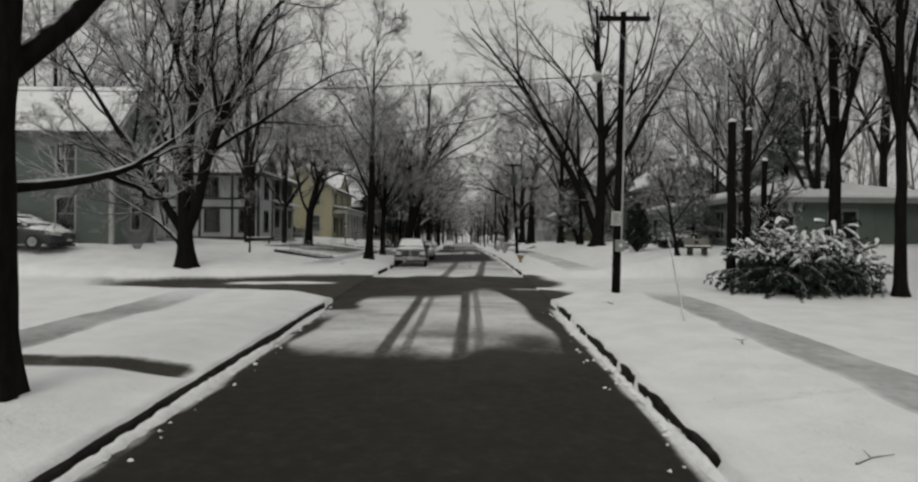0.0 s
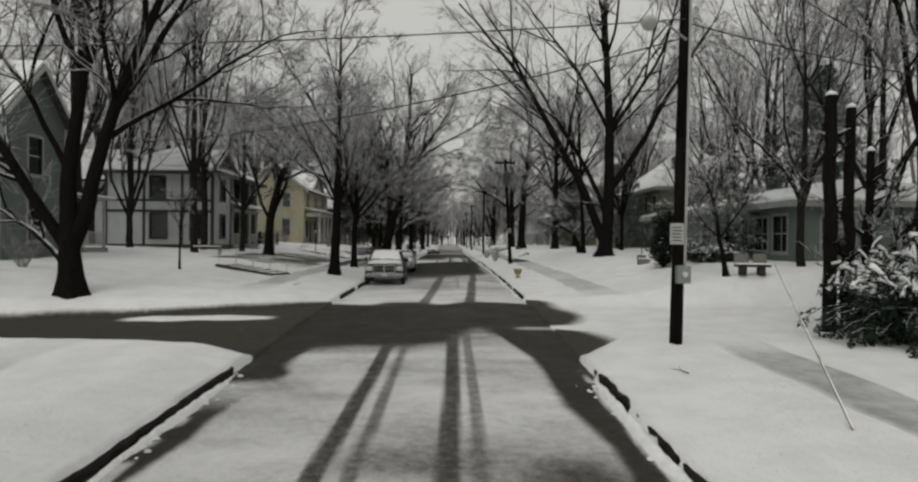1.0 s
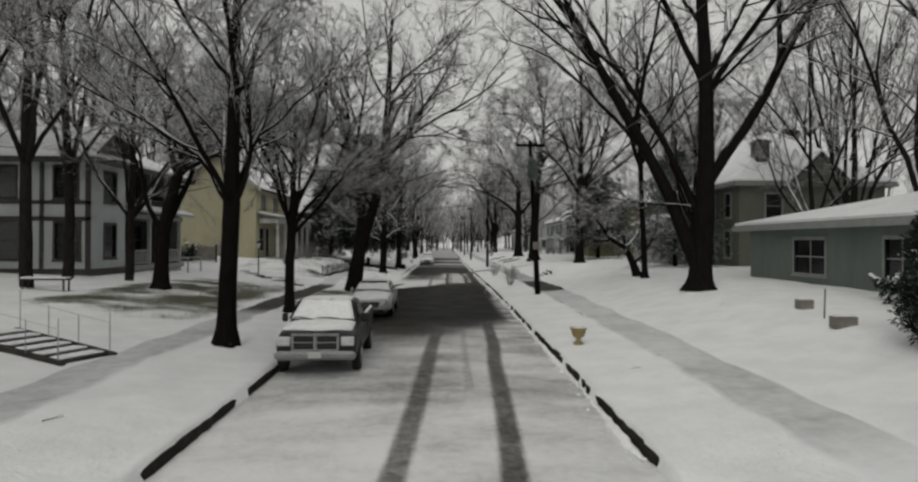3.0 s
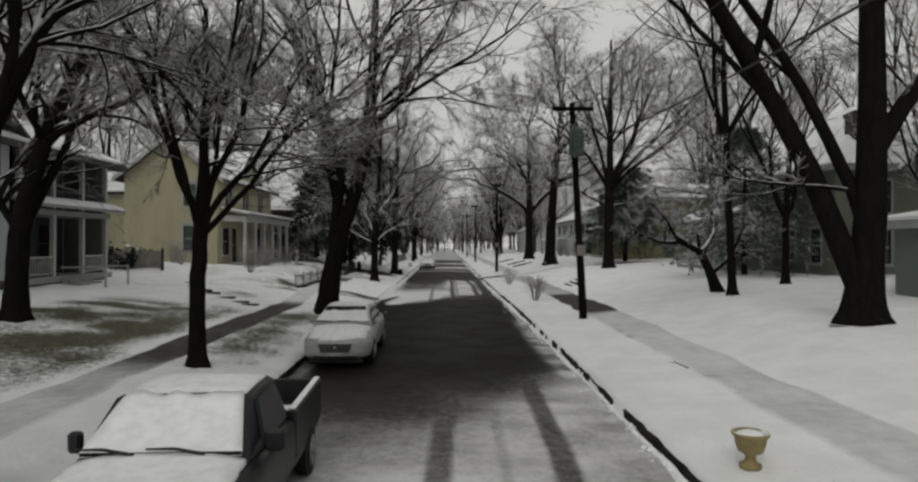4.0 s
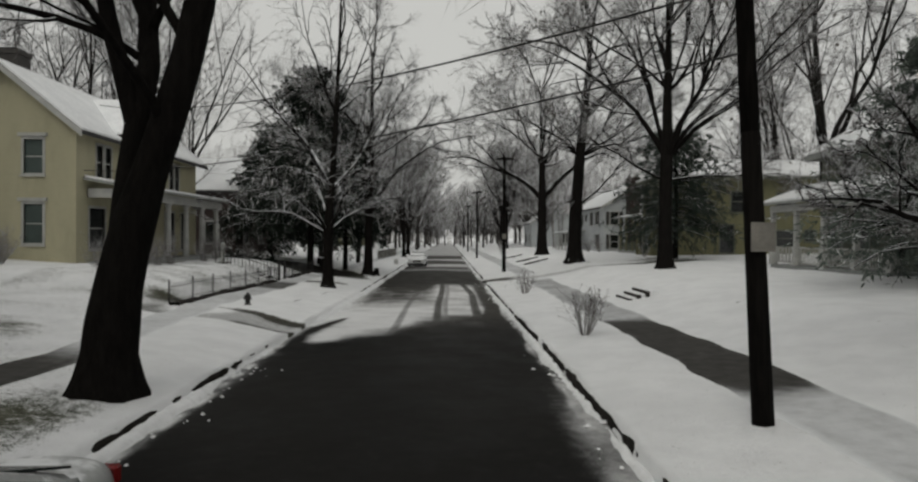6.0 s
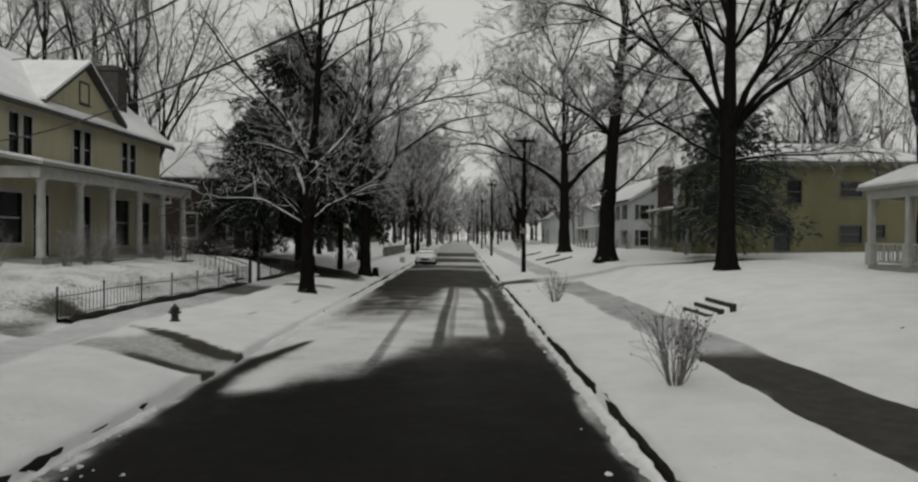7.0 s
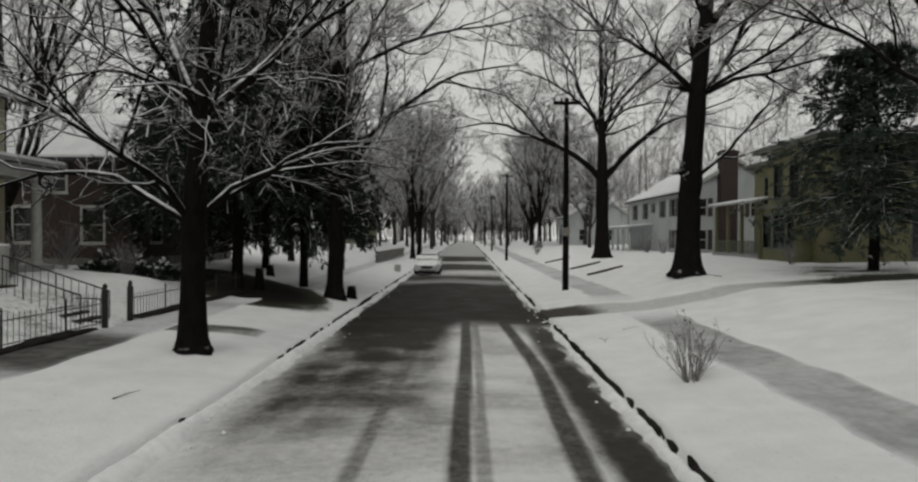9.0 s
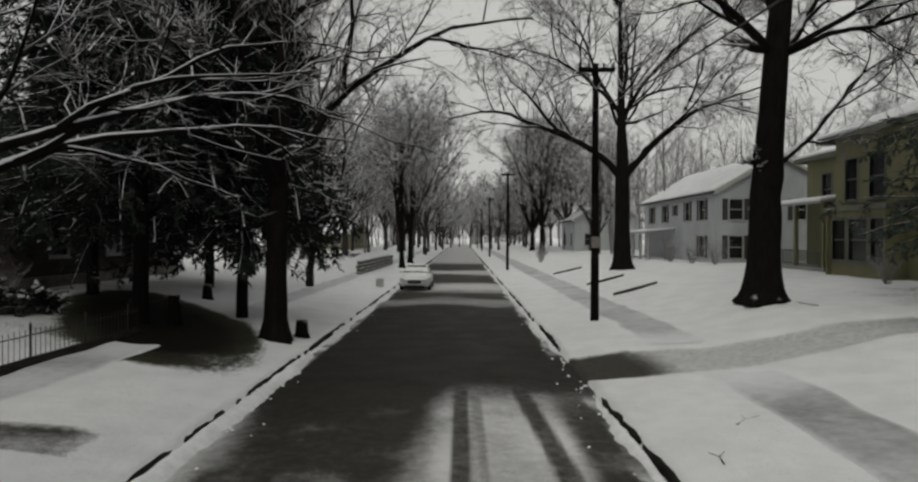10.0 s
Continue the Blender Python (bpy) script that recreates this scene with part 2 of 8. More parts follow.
# ---------------- lie of the land ----------------
KERB_L, KERB_R = -4.13, 2.77
RISE_Y = [-60, -10, 0, 10, 20, 30, 40, 50, 60, 70, 80, 95, 110, 130, 160, 200]
RISE_Z = [-2.0, -0.407, 0, 0.407, 0.748, 1.043, 1.179, 1.25, 1.28, 1.227, 1.16, 1.18, 1.155, 1.133, 1.156, 1.239]
BANK_X = [-300, -60, -30, -18, -12, -9, -7.8, -6.6, -5.6, -4.28, 2.92, 4.6, 6.2, 8, 9.6, 16, 30, 60, 300]
BANK_Z = [3.0, 2.0, 1.6, 1.3, 0.95, 0.60, 0.48, 0.45, 0.36, 0.15, 0.15, 0.33, 0.42, 0.75, 1.15, 1.5, 1.8, 2.0, 3.0]
SOFT_Y = np.linspace(-60, 200, 521)
SOFT_Z = np.convolve(np.pad(np.interp(SOFT_Y, RISE_Y, RISE_Z), 8, mode="edge"), np.ones(17) / 17, mode="valid")


def rise(y):
    return np.interp(y, SOFT_Y, SOFT_Z)


def smooth(v, lo, hi):
    u = np.clip((np.asarray(v, float) - lo) / (hi - lo), 0, 1)
    return u * u * (3 - 2 * u)


def band(v, lo, hi, soft):
    return smooth(v, lo - soft, lo + soft) * (1 - smooth(v, hi - soft, hi + soft))


def vnoise(x, y, size, seed=0):
    """Smooth value noise from 0 to 1 on a lattice of the given size."""
    x, y = np.asarray(x, float) / size + 517.3, np.asarray(y, float) / size + 311.7
    i, j = np.floor(x).astype(np.int64), np.floor(y).astype(np.int64)
    u, v = x - i, y - j
    u, v = u * u * (3 - 2 * u), v * v * (3 - 2 * v)

    def cell(a, b):
        n = (a * 73856093) ^ (b * 19349663) ^ (seed * 83492791 + 12345)
        n = ((n ^ (n >> 13)) & 0x3FFFFFFF) * 1274126177 & 0x7FFFFFFF
        return ((n ^ (n >> 16)) & 0xFFFF) / 65535.0

    top = cell(i, j) * (1 - u) + cell(i + 1, j) * u
    low = cell(i, j + 1) * (1 - u) + cell(i + 1, j + 1) * u
    return top * (1 - v) + low * v


def side_street(x, y):
    """How far a place lies in the crossing street or a drive (0 to 1)."""
    x, y = np.asarray(x, float), np.asarray(y, float)
    lo = np.where(x < 0, np.interp(-x, [4.1, 5.2, 8, 40], [20.2, 20.8, 21.1, 21.1]), np.interp(x, [2.8, 4.0, 6, 40], [20.4, 22.0, 22.6, 22.6]))
    hi = np.where(x < 0, np.interp(-x, [4.1, 6, 9, 12, 40], [30.2, 28.3, 26.6, 25.6, 25.6]), np.interp(x, [2.8, 4, 6, 40], [31.2, 30.0, 29.2, 29.0]))
    return band(y, lo + 0.2, hi - 0.2, 0.35)


def drives(x, y):
    left = band(y, 65.3 - 0.33 * (x + 4), 67.6 - 0.56 * (x + 4), 0.25) * (x < -4) * smooth(-x, 3.9, 4.3) * smooth(x, -11.0, -8.6)
    right = band(y, np.where(x < 4.6, 88.0 - 0.25 * (x - 2.8), 87.6 + 0.1 * (x - 4.6)), np.where(x < 4.6, 90.6 + 0.2 * (x - 2.8), 90.6), 0.3) * (x > 2.7)
    walk_l = band(y, 10.0, 10.8, 0.15) * (x < -4)
    return np.maximum(np.maximum(left, right), walk_l * 0.6)


def land(x, y, fine=True):
    """Height of the ground."""
    x, y = np.asarray(x, float), np.asarray(y, float)
    side = np.interp(x, BANK_X, BANK_Z)
    low = np.minimum(side, 0.33 + 0.012 * np.maximum(np.abs(x) - 8, 0))
    k = smooth(y, 23.5, 30)
    side = side * k + low * (1 - k)
    side = side + 0.55 * smooth(-x, 9.1, 11.2) * band(y, 70, 90, 2.0)
    drop = 1 - 0.86 * side_street(x, y) * np.where(np.abs(x) < 14, 1, 0.6)
    d = drives(x, y)
    drop = drop * (1 - 0.75 * d * np.interp(np.abs(x + 0.7), [3.4, 5.2], [1, 0.1]))
    z = rise(y) + side * drop
    if fine:
        z = z + (vnoise(x, y, 1.3, 3) - 0.5) * 0.05 + (vnoise(x, y, 0.5, 4) - 0.5) * 0.025
    return z


def place_z(x, y):
    return float(land(x, y, False))


# ---------------- builders ----------------
def grid_mesh(name, xs, ys, zs, attrs, material, shift=None):
    """A sheet over the lines xs, ys with heights zs[j, i] and named values per point."""
    X, Y = np.meshgrid(xs, ys)
    if shift is not None:
        X = X + shift
    me = bpy.data.meshes.new(name)
    nx, ny = len(xs), len(ys)
    me.vertices.add(nx * ny)
    me.vertices.foreach_set("co", np.stack([X, Y, zs], -1).astype(np.float32).ravel())
    i = (np.arange(ny - 1)[:, None] * nx + np.arange(nx - 1)[None, :]).ravel()
    quads = np.stack([i, i + 1, i + nx + 1, i + nx], -1)
    fill_faces(me, quads)
    for key, val in attrs.items():
        me.attributes.new(key, "FLOAT", "POINT").data.foreach_set("value", np.asarray(val, np.float32).ravel())
    me.materials.append(material)
    return new(name, me)


def fill_faces(me, quads, soft=True):
    n, k = quads.shape
    me.loops.add(n * k)
    me.loops.foreach_set("vertex_index", quads.astype(np.int32).ravel())
    me.polygons.add(n)
    me.polygons.foreach_set("loop_start", np.arange(0, n * k, k, dtype=np.int32))
    me.polygons.foreach_set("use_smooth", np.full(n, soft))
    me.update(calc_edges=True)


def part(name, bm, material, parent=None, label="", soft=False):
    """Links a bmesh as one mesh object under a thing or a part."""
    me = bpy.data.meshes.new(name)
    bmesh.ops.recalc_face_normals(bm, faces=bm.faces)
    for f in bm.faces:
        f.smooth = soft
    bm.to_mesh(me)
    bm.free()
    me.materials.append(material)
    ob = new(name, me)
    ob.parent = parent
    if label:
        ob["label"] = label
    return ob


def thing(name, place, label, category, group="", turn=0.0, kind=""):
    """The Empty at the base of a thing."""
    ob = new(name)
    ob.empty_display_size = 0.2
    ob.matrix_basis = pose(*place, 0, 0, turn)
    return tagged(ob, label, category, group, kind)


def box(bm, x0, x1, y0, y1, z0, z1):
    v = [bm.verts.new((x, y, z)) for z in (z0, z1) for x, y in ((x0, y0), (x1, y0), (x1, y1), (x0, y1))]
    for f in ((0, 3, 2, 1), (4, 5, 6, 7), (0, 1, 5, 4), (1, 2, 6, 5), (2, 3, 7, 6), (3, 0, 4, 7)):
        bm.faces.new([v[i] for i in f])
    return v


def boxes(*dims, bevel=0.0):
    bm = bmesh.new()
    for d in dims:
        box(bm, *d)
    if bevel:
        bmesh.ops.bevel(bm, geom=list(bm.edges), offset=bevel, segments=1, affect="EDGES")
    return bm


def prism(bm, ring, off):
    """Extrudes a flat ring of points by the vector off."""
    a = [bm.verts.new(p) for p in ring]
    b = [bm.verts.new(Vector(p) + Vector(off)) for p in ring]
    n = len(a)
    bm.faces.new(a[::-1])
    bm.faces.new(b)
    for i in range(n):
        bm.faces.new((a[i], a[(i + 1) % n], b[(i + 1) % n], b[i]))


def rod(bm, a, b, r0, r1=None, sides=8):
    """A tapered rod from a to b."""
    a, b = Vector(a), Vector(b)
    r1 = r0 if r1 is None else r1
    q = (b - a).to_track_quat("Z", "Y")
    rings = []
    for p, r in ((a, r0), (b, r1)):
        rings.append([bm.verts.new(p + q @ Vector((r * math.cos(2 * math.pi * k / sides), r * math.sin(2 * math.pi * k / sides), 0))) for k in range(sides)])
    for k in range(sides):
        m = (k + 1) % sides
        bm.faces.new((rings[0][k], rings[0][m], rings[1][m], rings[1][k]))
    bm.faces.new(rings[0][::-1])
    bm.faces.new(rings[1])


def turned(bm, profile, sides=16, centre=(0, 0, 0)):
    """A lathe shape from (radius, height) pairs."""
    rings = [[bm.verts.new((centre[0] + r * math.cos(2 * math.pi * k / sides), centre[1] + r * math.sin(2 * math.pi * k / sides), centre[2] + z)) for k in range(sides)] for r, z in profile]
    for a, b in zip(rings, rings[1:]):
        for k in range(sides):
            m = (k + 1) % sides
            bm.faces.new((a[k], a[m], b[m], b[k]))
    bm.faces.new(rings[0][::-1])
    bm.faces.new(rings[-1])


# ---------------- ground, road, kerbs, pavements ----------------
def lines(*spans):
    out = []
    for a, b, step in spans:
        out.append(np.arange(a, b, step))
    return np.unique(np.round(np.concatenate(out), 3))


def snow_cover(x, y):
    """How deep the snow lies off the road (0 bare, 1 deep), and where the base is hard."""
    n1, n2 = vnoise(x, y, 2.2, 11), vnoise(x, y, 0.8, 12)
    s = np.full(np.shape(x), 1.22)
    isle = band(x, -9.2, -5.4, 0.8) * band(y, 25.4 + 0.12 * (x + 7), 26.2 + 0.12 * (x + 7), 0.25)
    s = s - 0.9 * (1 - isle) * side_street(x, y) * np.where(x < 0, 1.35, 0.35 + 1.0 * (1 - smooth(x + 2.2 * (n1 - 0.5), 3.4, 5.2))) * np.where(x < 0, 0.9 + 0.1 * n1 - 0.9 * smooth(-x + 3 * (n1 - 0.5), 11, 17), 1)
    s = s - 0.70 * drives(x, y) * smooth(n1, -0.2, 0.5) * (x < 0) - drives(x, y) * (x > 0) * (0.66 + 0.40 * (1 - smooth(x + 1.4 * (n1 - 0.5), 3.0, 4.8)))
    far_rut, near_rut = y - (67.32 - 0.56 * (x + 4)) + 0.25 * (n1 - 0.5), y - (65.55 - 0.32 * (x + 4)) + 0.25 * (n1 - 0.5)
    ruts = np.exp(-(far_rut / np.where(x > -5.5, 0.30, 0.19)) ** 2) * smooth(x, -11, -6) + np.exp(-(near_rut / 0.26) ** 2) * smooth(x, -6.4, -5.0)
    s = s - 0.85 * np.minimum(ruts, 1) * (x < -3.9) * (0.75 + 0.4 * n2)
    # thin, grassy snow on the lawns before the cream house
    thin = band(y, 46.5, 57.5, 2.5) * band(x, -7.6, -4.6, 0.4) * 0.72 + band(y, 57, 63, 3) * band(x, -10.5, -4.6, 0.5) * 0.35 + band(y, 43, 57, 3) * band(x, -14, -7.9, 0.8) * 0.88
    thin = thin + band(y, 69, 92, 2) * band(x, -15, -8.9, 0.4) * (0.28 + 0.24 * (1 - smooth(y, 83, 87))) + band(y, 61, 69, 2) * band(x, -16, -9, 1.0) * 0.42
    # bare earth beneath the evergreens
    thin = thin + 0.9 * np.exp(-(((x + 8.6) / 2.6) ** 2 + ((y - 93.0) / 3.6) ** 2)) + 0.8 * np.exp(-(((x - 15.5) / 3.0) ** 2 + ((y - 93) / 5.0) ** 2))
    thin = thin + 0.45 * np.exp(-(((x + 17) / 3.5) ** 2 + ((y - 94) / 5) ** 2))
    s = s - thin * (0.6 + 0.9 * n2)
    s = s + 1.3 * np.exp(-((y - 24.7 - 0.12 * (x - 2) + 0.3 * (n1 - 0.5)) / 0.30) ** 2) * band(x, 2.6, 4.6, 0.3)
    s = s - 0.5 * band(y, -8, 8.5, 1.5) * band(x, -14, -4.5, 0.6) * smooth(n2, 0.35, 0.8)
    # a swept walk from kerb to path on either side
    s = s - 0.85 * band(y, 9.9, 10.85, 0.15) * band(x, -11.0, -4.5, 0.25) * (0.6 + 0.6 * n2) - 0.55 * band(y + 0.25 * (n1 - 0.5), 8.2 + 0.22 * (x - 2.8), 8.75 + 0.22 * (x - 2.8), 0.2) * band(x, 3.2, 9.0, 0.3)
    slab = band(y, 82.3, 83.5, 0.12) * band(x, -8.8, -5.1, 0.2)
    s = s - slab * (0.70 + 0.35 * n2)
    hard = np.maximum(np.maximum(np.clip(3.0 * side_street(x, y), 0, 1), drives(x, y)), np.maximum(slab, band(y, 8.0, 10.9, 0.1) * band(x, -11.0, 9.0, 0.3)))
    return s, hard


gx = lines((-400, -60, 20), (-60, -20, 1.5), (-20, -10, 0.5), (-10, -4.4, 0.3), (3.1, 10, 0.3), (10, 20, 0.5), (20, 60, 1.5), (60, 420, 20))
gx = np.unique(np.concatenate([gx, [-4.36, -4.22, -4.17, -4.0, -2, 0, 1.4, 2.64, 2.81, 2.86, 3.0]]))
gy = np.unique(np.concatenate([lines((-60, -6, 3), (-6, 110, 0.21), (110, 200, 1.4), (200, 400, 10)), np.array([420, 480, 560, 700, 900, 1300, 2000.0])]))
GX, GY = np.meshgrid(gx, gy)
GZ = land(GX, GY)
inside = (GX > -4.2) & (GX < 2.83)
GZ = np.where(inside, rise(GY) - 0.14, GZ)
wave = (vnoise(GX * 0, GY, 0.9, 21) - 0.5) * 0.09 + (vnoise(GX * 0, GY, 2.5, 22) - 0.5) * 0.07 + (vnoise(GX * 0, GY, 0.32, 23) - 0.5) * 0.09 - 0.035
worn = wave + 0.035 * (1 - smooth(GY, 17, 34)) * (GX < 0) - 0.01 - 0.07 * band(GY, 60, 82, 4) * (GX < 0)
edge = np.where((GX > -4.25) & (GX < -4.1), -worn, 0) + np.where((GX > 2.75) & (GX < 2.9), worn, 0)
gs, gh = snow_cover(GX, GY)
# where bare earth and the painted shade of the hemlocks lie
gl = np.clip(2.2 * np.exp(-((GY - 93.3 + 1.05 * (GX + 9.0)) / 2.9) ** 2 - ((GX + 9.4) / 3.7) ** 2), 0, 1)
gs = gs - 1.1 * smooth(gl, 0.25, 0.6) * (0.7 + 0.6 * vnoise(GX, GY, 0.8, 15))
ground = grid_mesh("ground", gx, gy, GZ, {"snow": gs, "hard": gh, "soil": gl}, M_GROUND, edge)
tagged(ground, "snow-covered lawns and verges on both sides of the street", "ground", kind="structure")


def road_snow(x, y):
    """Snow on the carriageway: dusted stretches with wheel tracks, bare wet stretches between."""
    n1, n2, n3 = vnoise(x, y, 2.4, 31), vnoise(x, y, 0.9, 32), vnoise(x, y * 0.35, 0.35, 33)
    n4, n5 = vnoise(x * 0.5, y, 0.45, 34), vnoise(x, y * 0.3, 0.3, 35)
    yy = y + (n1 - 0.5) * 2.0 + (n2 - 0.5) * 0.9
    patch = (n2 - 0.5) * 0.16 + (n4 - 0.5) * 0.18 + (n1 - 0.5) * 0.16
    s = band(yy, 13.4, np.interp(x, [-4, -2.2, -0.8, 0.2, 0.8, 1.3, 1.9], [21.9, 22.6, 22.8, 23.7, 24.5, 23.8, 21.5]), 1.1) * (0.66 - 0.16 * smooth(y, 20, 23.5) + patch)
    s = np.maximum(s, band(yy, 30.5, np.interp(x, [-4, -2, 0, 1, 2.5], [42.6, 43.0, 44.6, 46.2, 48.6]), np.where(y < 37, 0.5, 2.4)) * (0.72 - 0.08 * smooth(y, 33, 36) - 0.10 * smooth(y, 38, 46) + patch * 1.3))
    s = np.maximum(s, band(yy, np.interp(x, [-4.1, -3.8, -3.3, -2.6, -1.5, -0.6, 0.3, 1.5, 2.0, 2.7], [61.5, 63.6, 64.8, 65.8, 67.1, 69.0, 69.6, 69.8, 73, 75]), np.interp(x, [-4, -2, 0.2, 2], [85.8, 86.4, 87.4, 87.0]), 1.5) * (0.76 - 0.10 * smooth(y, 70, 76) - 0.14 * smooth(y, 82, 88) + patch * 1.2))
    s = np.maximum(s, band(yy, 104, 108, 1.5) * 0.42)
    s = np.maximum(s, band(yy, 112, 119, 2) * 0.62)
    s = np.maximum(s, band(yy, 130, 137, 2) * 0.6)
    s = np.maximum(s, smooth(yy, 146, 158) * 0.6)
    s = np.maximum(s, band(yy, 46, 62, 2) * band(x, -4.2, -3.7, 0.2) * 0.35)
    # right lane edge melted, and the crossing's corners
    s = s - band(x + 0.35 * (n1 - 0.5), np.interp(y, [11, 18, 21, 24], [2.12, 1.95, 1.75, 1.3]), 3.1, 0.16) * band(y, 11.5, 26, 1.5) * 0.75 - band(x + 0.4 * (n2 - 0.5), -4.3, -3.2, 0.2) * band(y + 1.6 * (n1 - 0.5), 18.6, 22, 0.7) * 0.7
    s = s - band(x + 0.3 * (n2 - 0.5), -4.4, -3.72 + 0.035 * (y - 12), 0.12) * band(y, 9, 17, 1.5) * 0.7
    s = s - band(x, 1.85, 2.75, 0.2) * band(y, 62, 86, 2) * (0.40 + 0.4 * n4) - band(x, -3.55, -0.5, 0.45) * band(y + 2 * (n1 - 0.5), 75.5, 92, 2.5) * (0.08 + 0.20 * smooth(y, 78, 83) + 0.34 * smooth(n4, 0.2, 0.9) + 0.22 * n5)
    # wheel tracks: (stretch, offsets along it, half width, snow left in the track, how worn)
    tracks = (([12, 24], [-1.60, -1.45], 0.135, 0.16, 1.0), ([12, 24], [-1.16, -1.07], 0.095, 0.25, 0.85), ([12, 25], [-0.05, 0.06], 0.145, 0.15, 1.0), ([12, 24], [0.36, 0.40], 0.10, 0.28, 0.85),
              ([29, 31, 39, 48], [-0.95, -0.89, -0.62, -0.30], 0.19, 0.20, 0.9), ([29, 31, 39, 42, 48], [0.68, 0.74, 1.06, 1.29, 1.4], 0.19, 0.18, 0.95), ([36, 48], [0.3, 0.5], 0.09, 0.35, 0.5),
              ([66, 90], [-1.30, -1.25], 0.12, 0.26, 0.75), ([66, 90], [-0.03, 0.05], 0.15, 0.17, 1.0), ([66, 90], [0.28, 0.34], 0.09, 0.33, 0.75), ([66, 73, 80, 90], [1.35, 1.5, 1.58, 1.15], 0.17, 0.14, 1.0))
    for ty, tx, width, left, worn in tracks:
        dx = np.abs(x - np.interp(y, ty, tx) - 0.03 * np.sin(y * 0.4))
        on = (y > ty[0]) & (y < ty[-1])
        k = worn * (1 - smooth(dx, width * 0.65, width * 1.3)) * (0.85 + 0.15 * n3) * on
        s = np.where(s > left, s + (left - s) * k, s)
    s = np.maximum(s, 0.6 * np.exp(-((y - 24.7 - 0.12 * (x - 2) + 0.3 * (n1 - 0.5)) / 0.30) ** 2) * band(x, 1.8, 3.2, 0.3))
    # ridges thrown up across the tracks
    s = np.maximum(s, 0.42 * np.exp(-((y - 32.4 - 0.10 * (x - 1) ** 2 + 0.5 * (n2 - 0.5)) / 0.16) ** 2) * band(x, -0.6, 2.4, 0.3))
    # wet tongues where cars turn into the drive
    tongue = np.exp(-((x - np.interp(y, [63.5, 65.8, 67.4, 70.4], [-3.62, -3.80, -3.72, -3.12])) / np.interp(y, [63.5, 67.3, 70.4], [0.30, 0.30, 0.10])) ** 2) * band(y, 63.2, 70.0, 0.4)
    s = s - tongue * 0.9
    s = np.maximum(s, band(x, 2.15, 2.9, 0.3) * band(y, 32, 58, 3) * (0.42 + 0.5 * (n4 - 0.4)))
    # slush along the gutters
    gut = 0.6 * band(x, 2.50 - 0.18 * n2, 2.85, 0.08) * (0.25 + 1.0 * n4) * smooth(y, 30, 36) * (1 - band(y, 87, 91.5, .5)) + band(x, -4.3, -3.66 - 0.25 * n1, 0.10) * (0.25 + 0.9 * n4) * (1 - band(y, 20, 30, 1)) * smooth(y, 44, 60) * (1 - band(y, 64.3, 68.4, 0.4))
    gut = gut + 0.8 * band(x, 2.45 + 0.1 * n2, 2.62 + 0.1 * n2, 0.05) * band(y, -10, 19.5, 1.0) * smooth(n4, 0.0, 0.3) + 0.7 * band(x, -4.1, -3.90 + 0.14 * n2, 0.05) * band(y, -10, 17.5, 1.0) * smooth(n4, 0.1, 0.4)
    s = np.maximum(s, gut * 0.9)
    return s


rx = np.linspace(KERB_L - 0.12, KERB_R + 0.12, 110)
ry = lines((-40, -4, 1.0), (-4, 8, 0.4), (8, 26, 0.16), (26, 96, 0.2), (96, 110, 0.3), (110, 160, 0.5), (160, 420, 2.0))
RX, RY = np.meshgrid(rx, ry)
RZ = rise(RY) + 0.05 * (1 - ((RX + 0.68) / 3.5) ** 2) - 0.03
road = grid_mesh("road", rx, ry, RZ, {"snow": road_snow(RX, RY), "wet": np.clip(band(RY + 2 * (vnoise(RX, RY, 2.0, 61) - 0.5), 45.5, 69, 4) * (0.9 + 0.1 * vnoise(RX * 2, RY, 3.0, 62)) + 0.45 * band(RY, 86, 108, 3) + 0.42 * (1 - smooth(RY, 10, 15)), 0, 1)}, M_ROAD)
tagged(road, "wet dark asphalt street with dusted snow and wheel tracks", "road", kind="structure")


def kerb(name, x, side, y0, y1):
    """A worn kerb of stone: side is -1 for the left of the street, 1 for the right."""
    ys = np.concatenate([np.arange(y0, min(y1, 110), 0.14), np.arange(max(y0, 110), y1, 0.8) if y1 > 110 else [], [y1]])
    bm = bmesh.new()
    prev = None
    for y in ys:
        w = (float(vnoise(0, y, 0.7, 41 if side > 0 else 42)) - 0.5) * 0.07 + (float(vnoise(0, y, 0.25, 43)) - 0.5) * 0.09
        bend = 0.0
        for end in (y0, y1):
            if end in (20.3, 31.0, 30.3, 87.6, 91.0, 64.6, 68.3):
                bend = max(bend, max(0.0, 1.2 - abs(y - end)) ** 2 * 0.45)
        z = float(rise(y))
        base = x + side * bend
        top = z + 0.118 + w * 0.35
        ring = [bm.verts.new((base + side * px + w * 0.6, y, pz)) for px, pz in ((0, z - 0.12), (0.0, top - 0.03), (0.03, top), (0.09, top - 0.012), (0.12, z - 0.12))]
        if prev:
            for a in range(4):
                bm.faces.new((prev[a], prev[a + 1], ring[a + 1], ring[a]))
        prev = ring
    ob = part(name, bm, M_KERB)
    return tagged(ob, "worn dark wet kerb edging the street", "kerb", kind="structure")


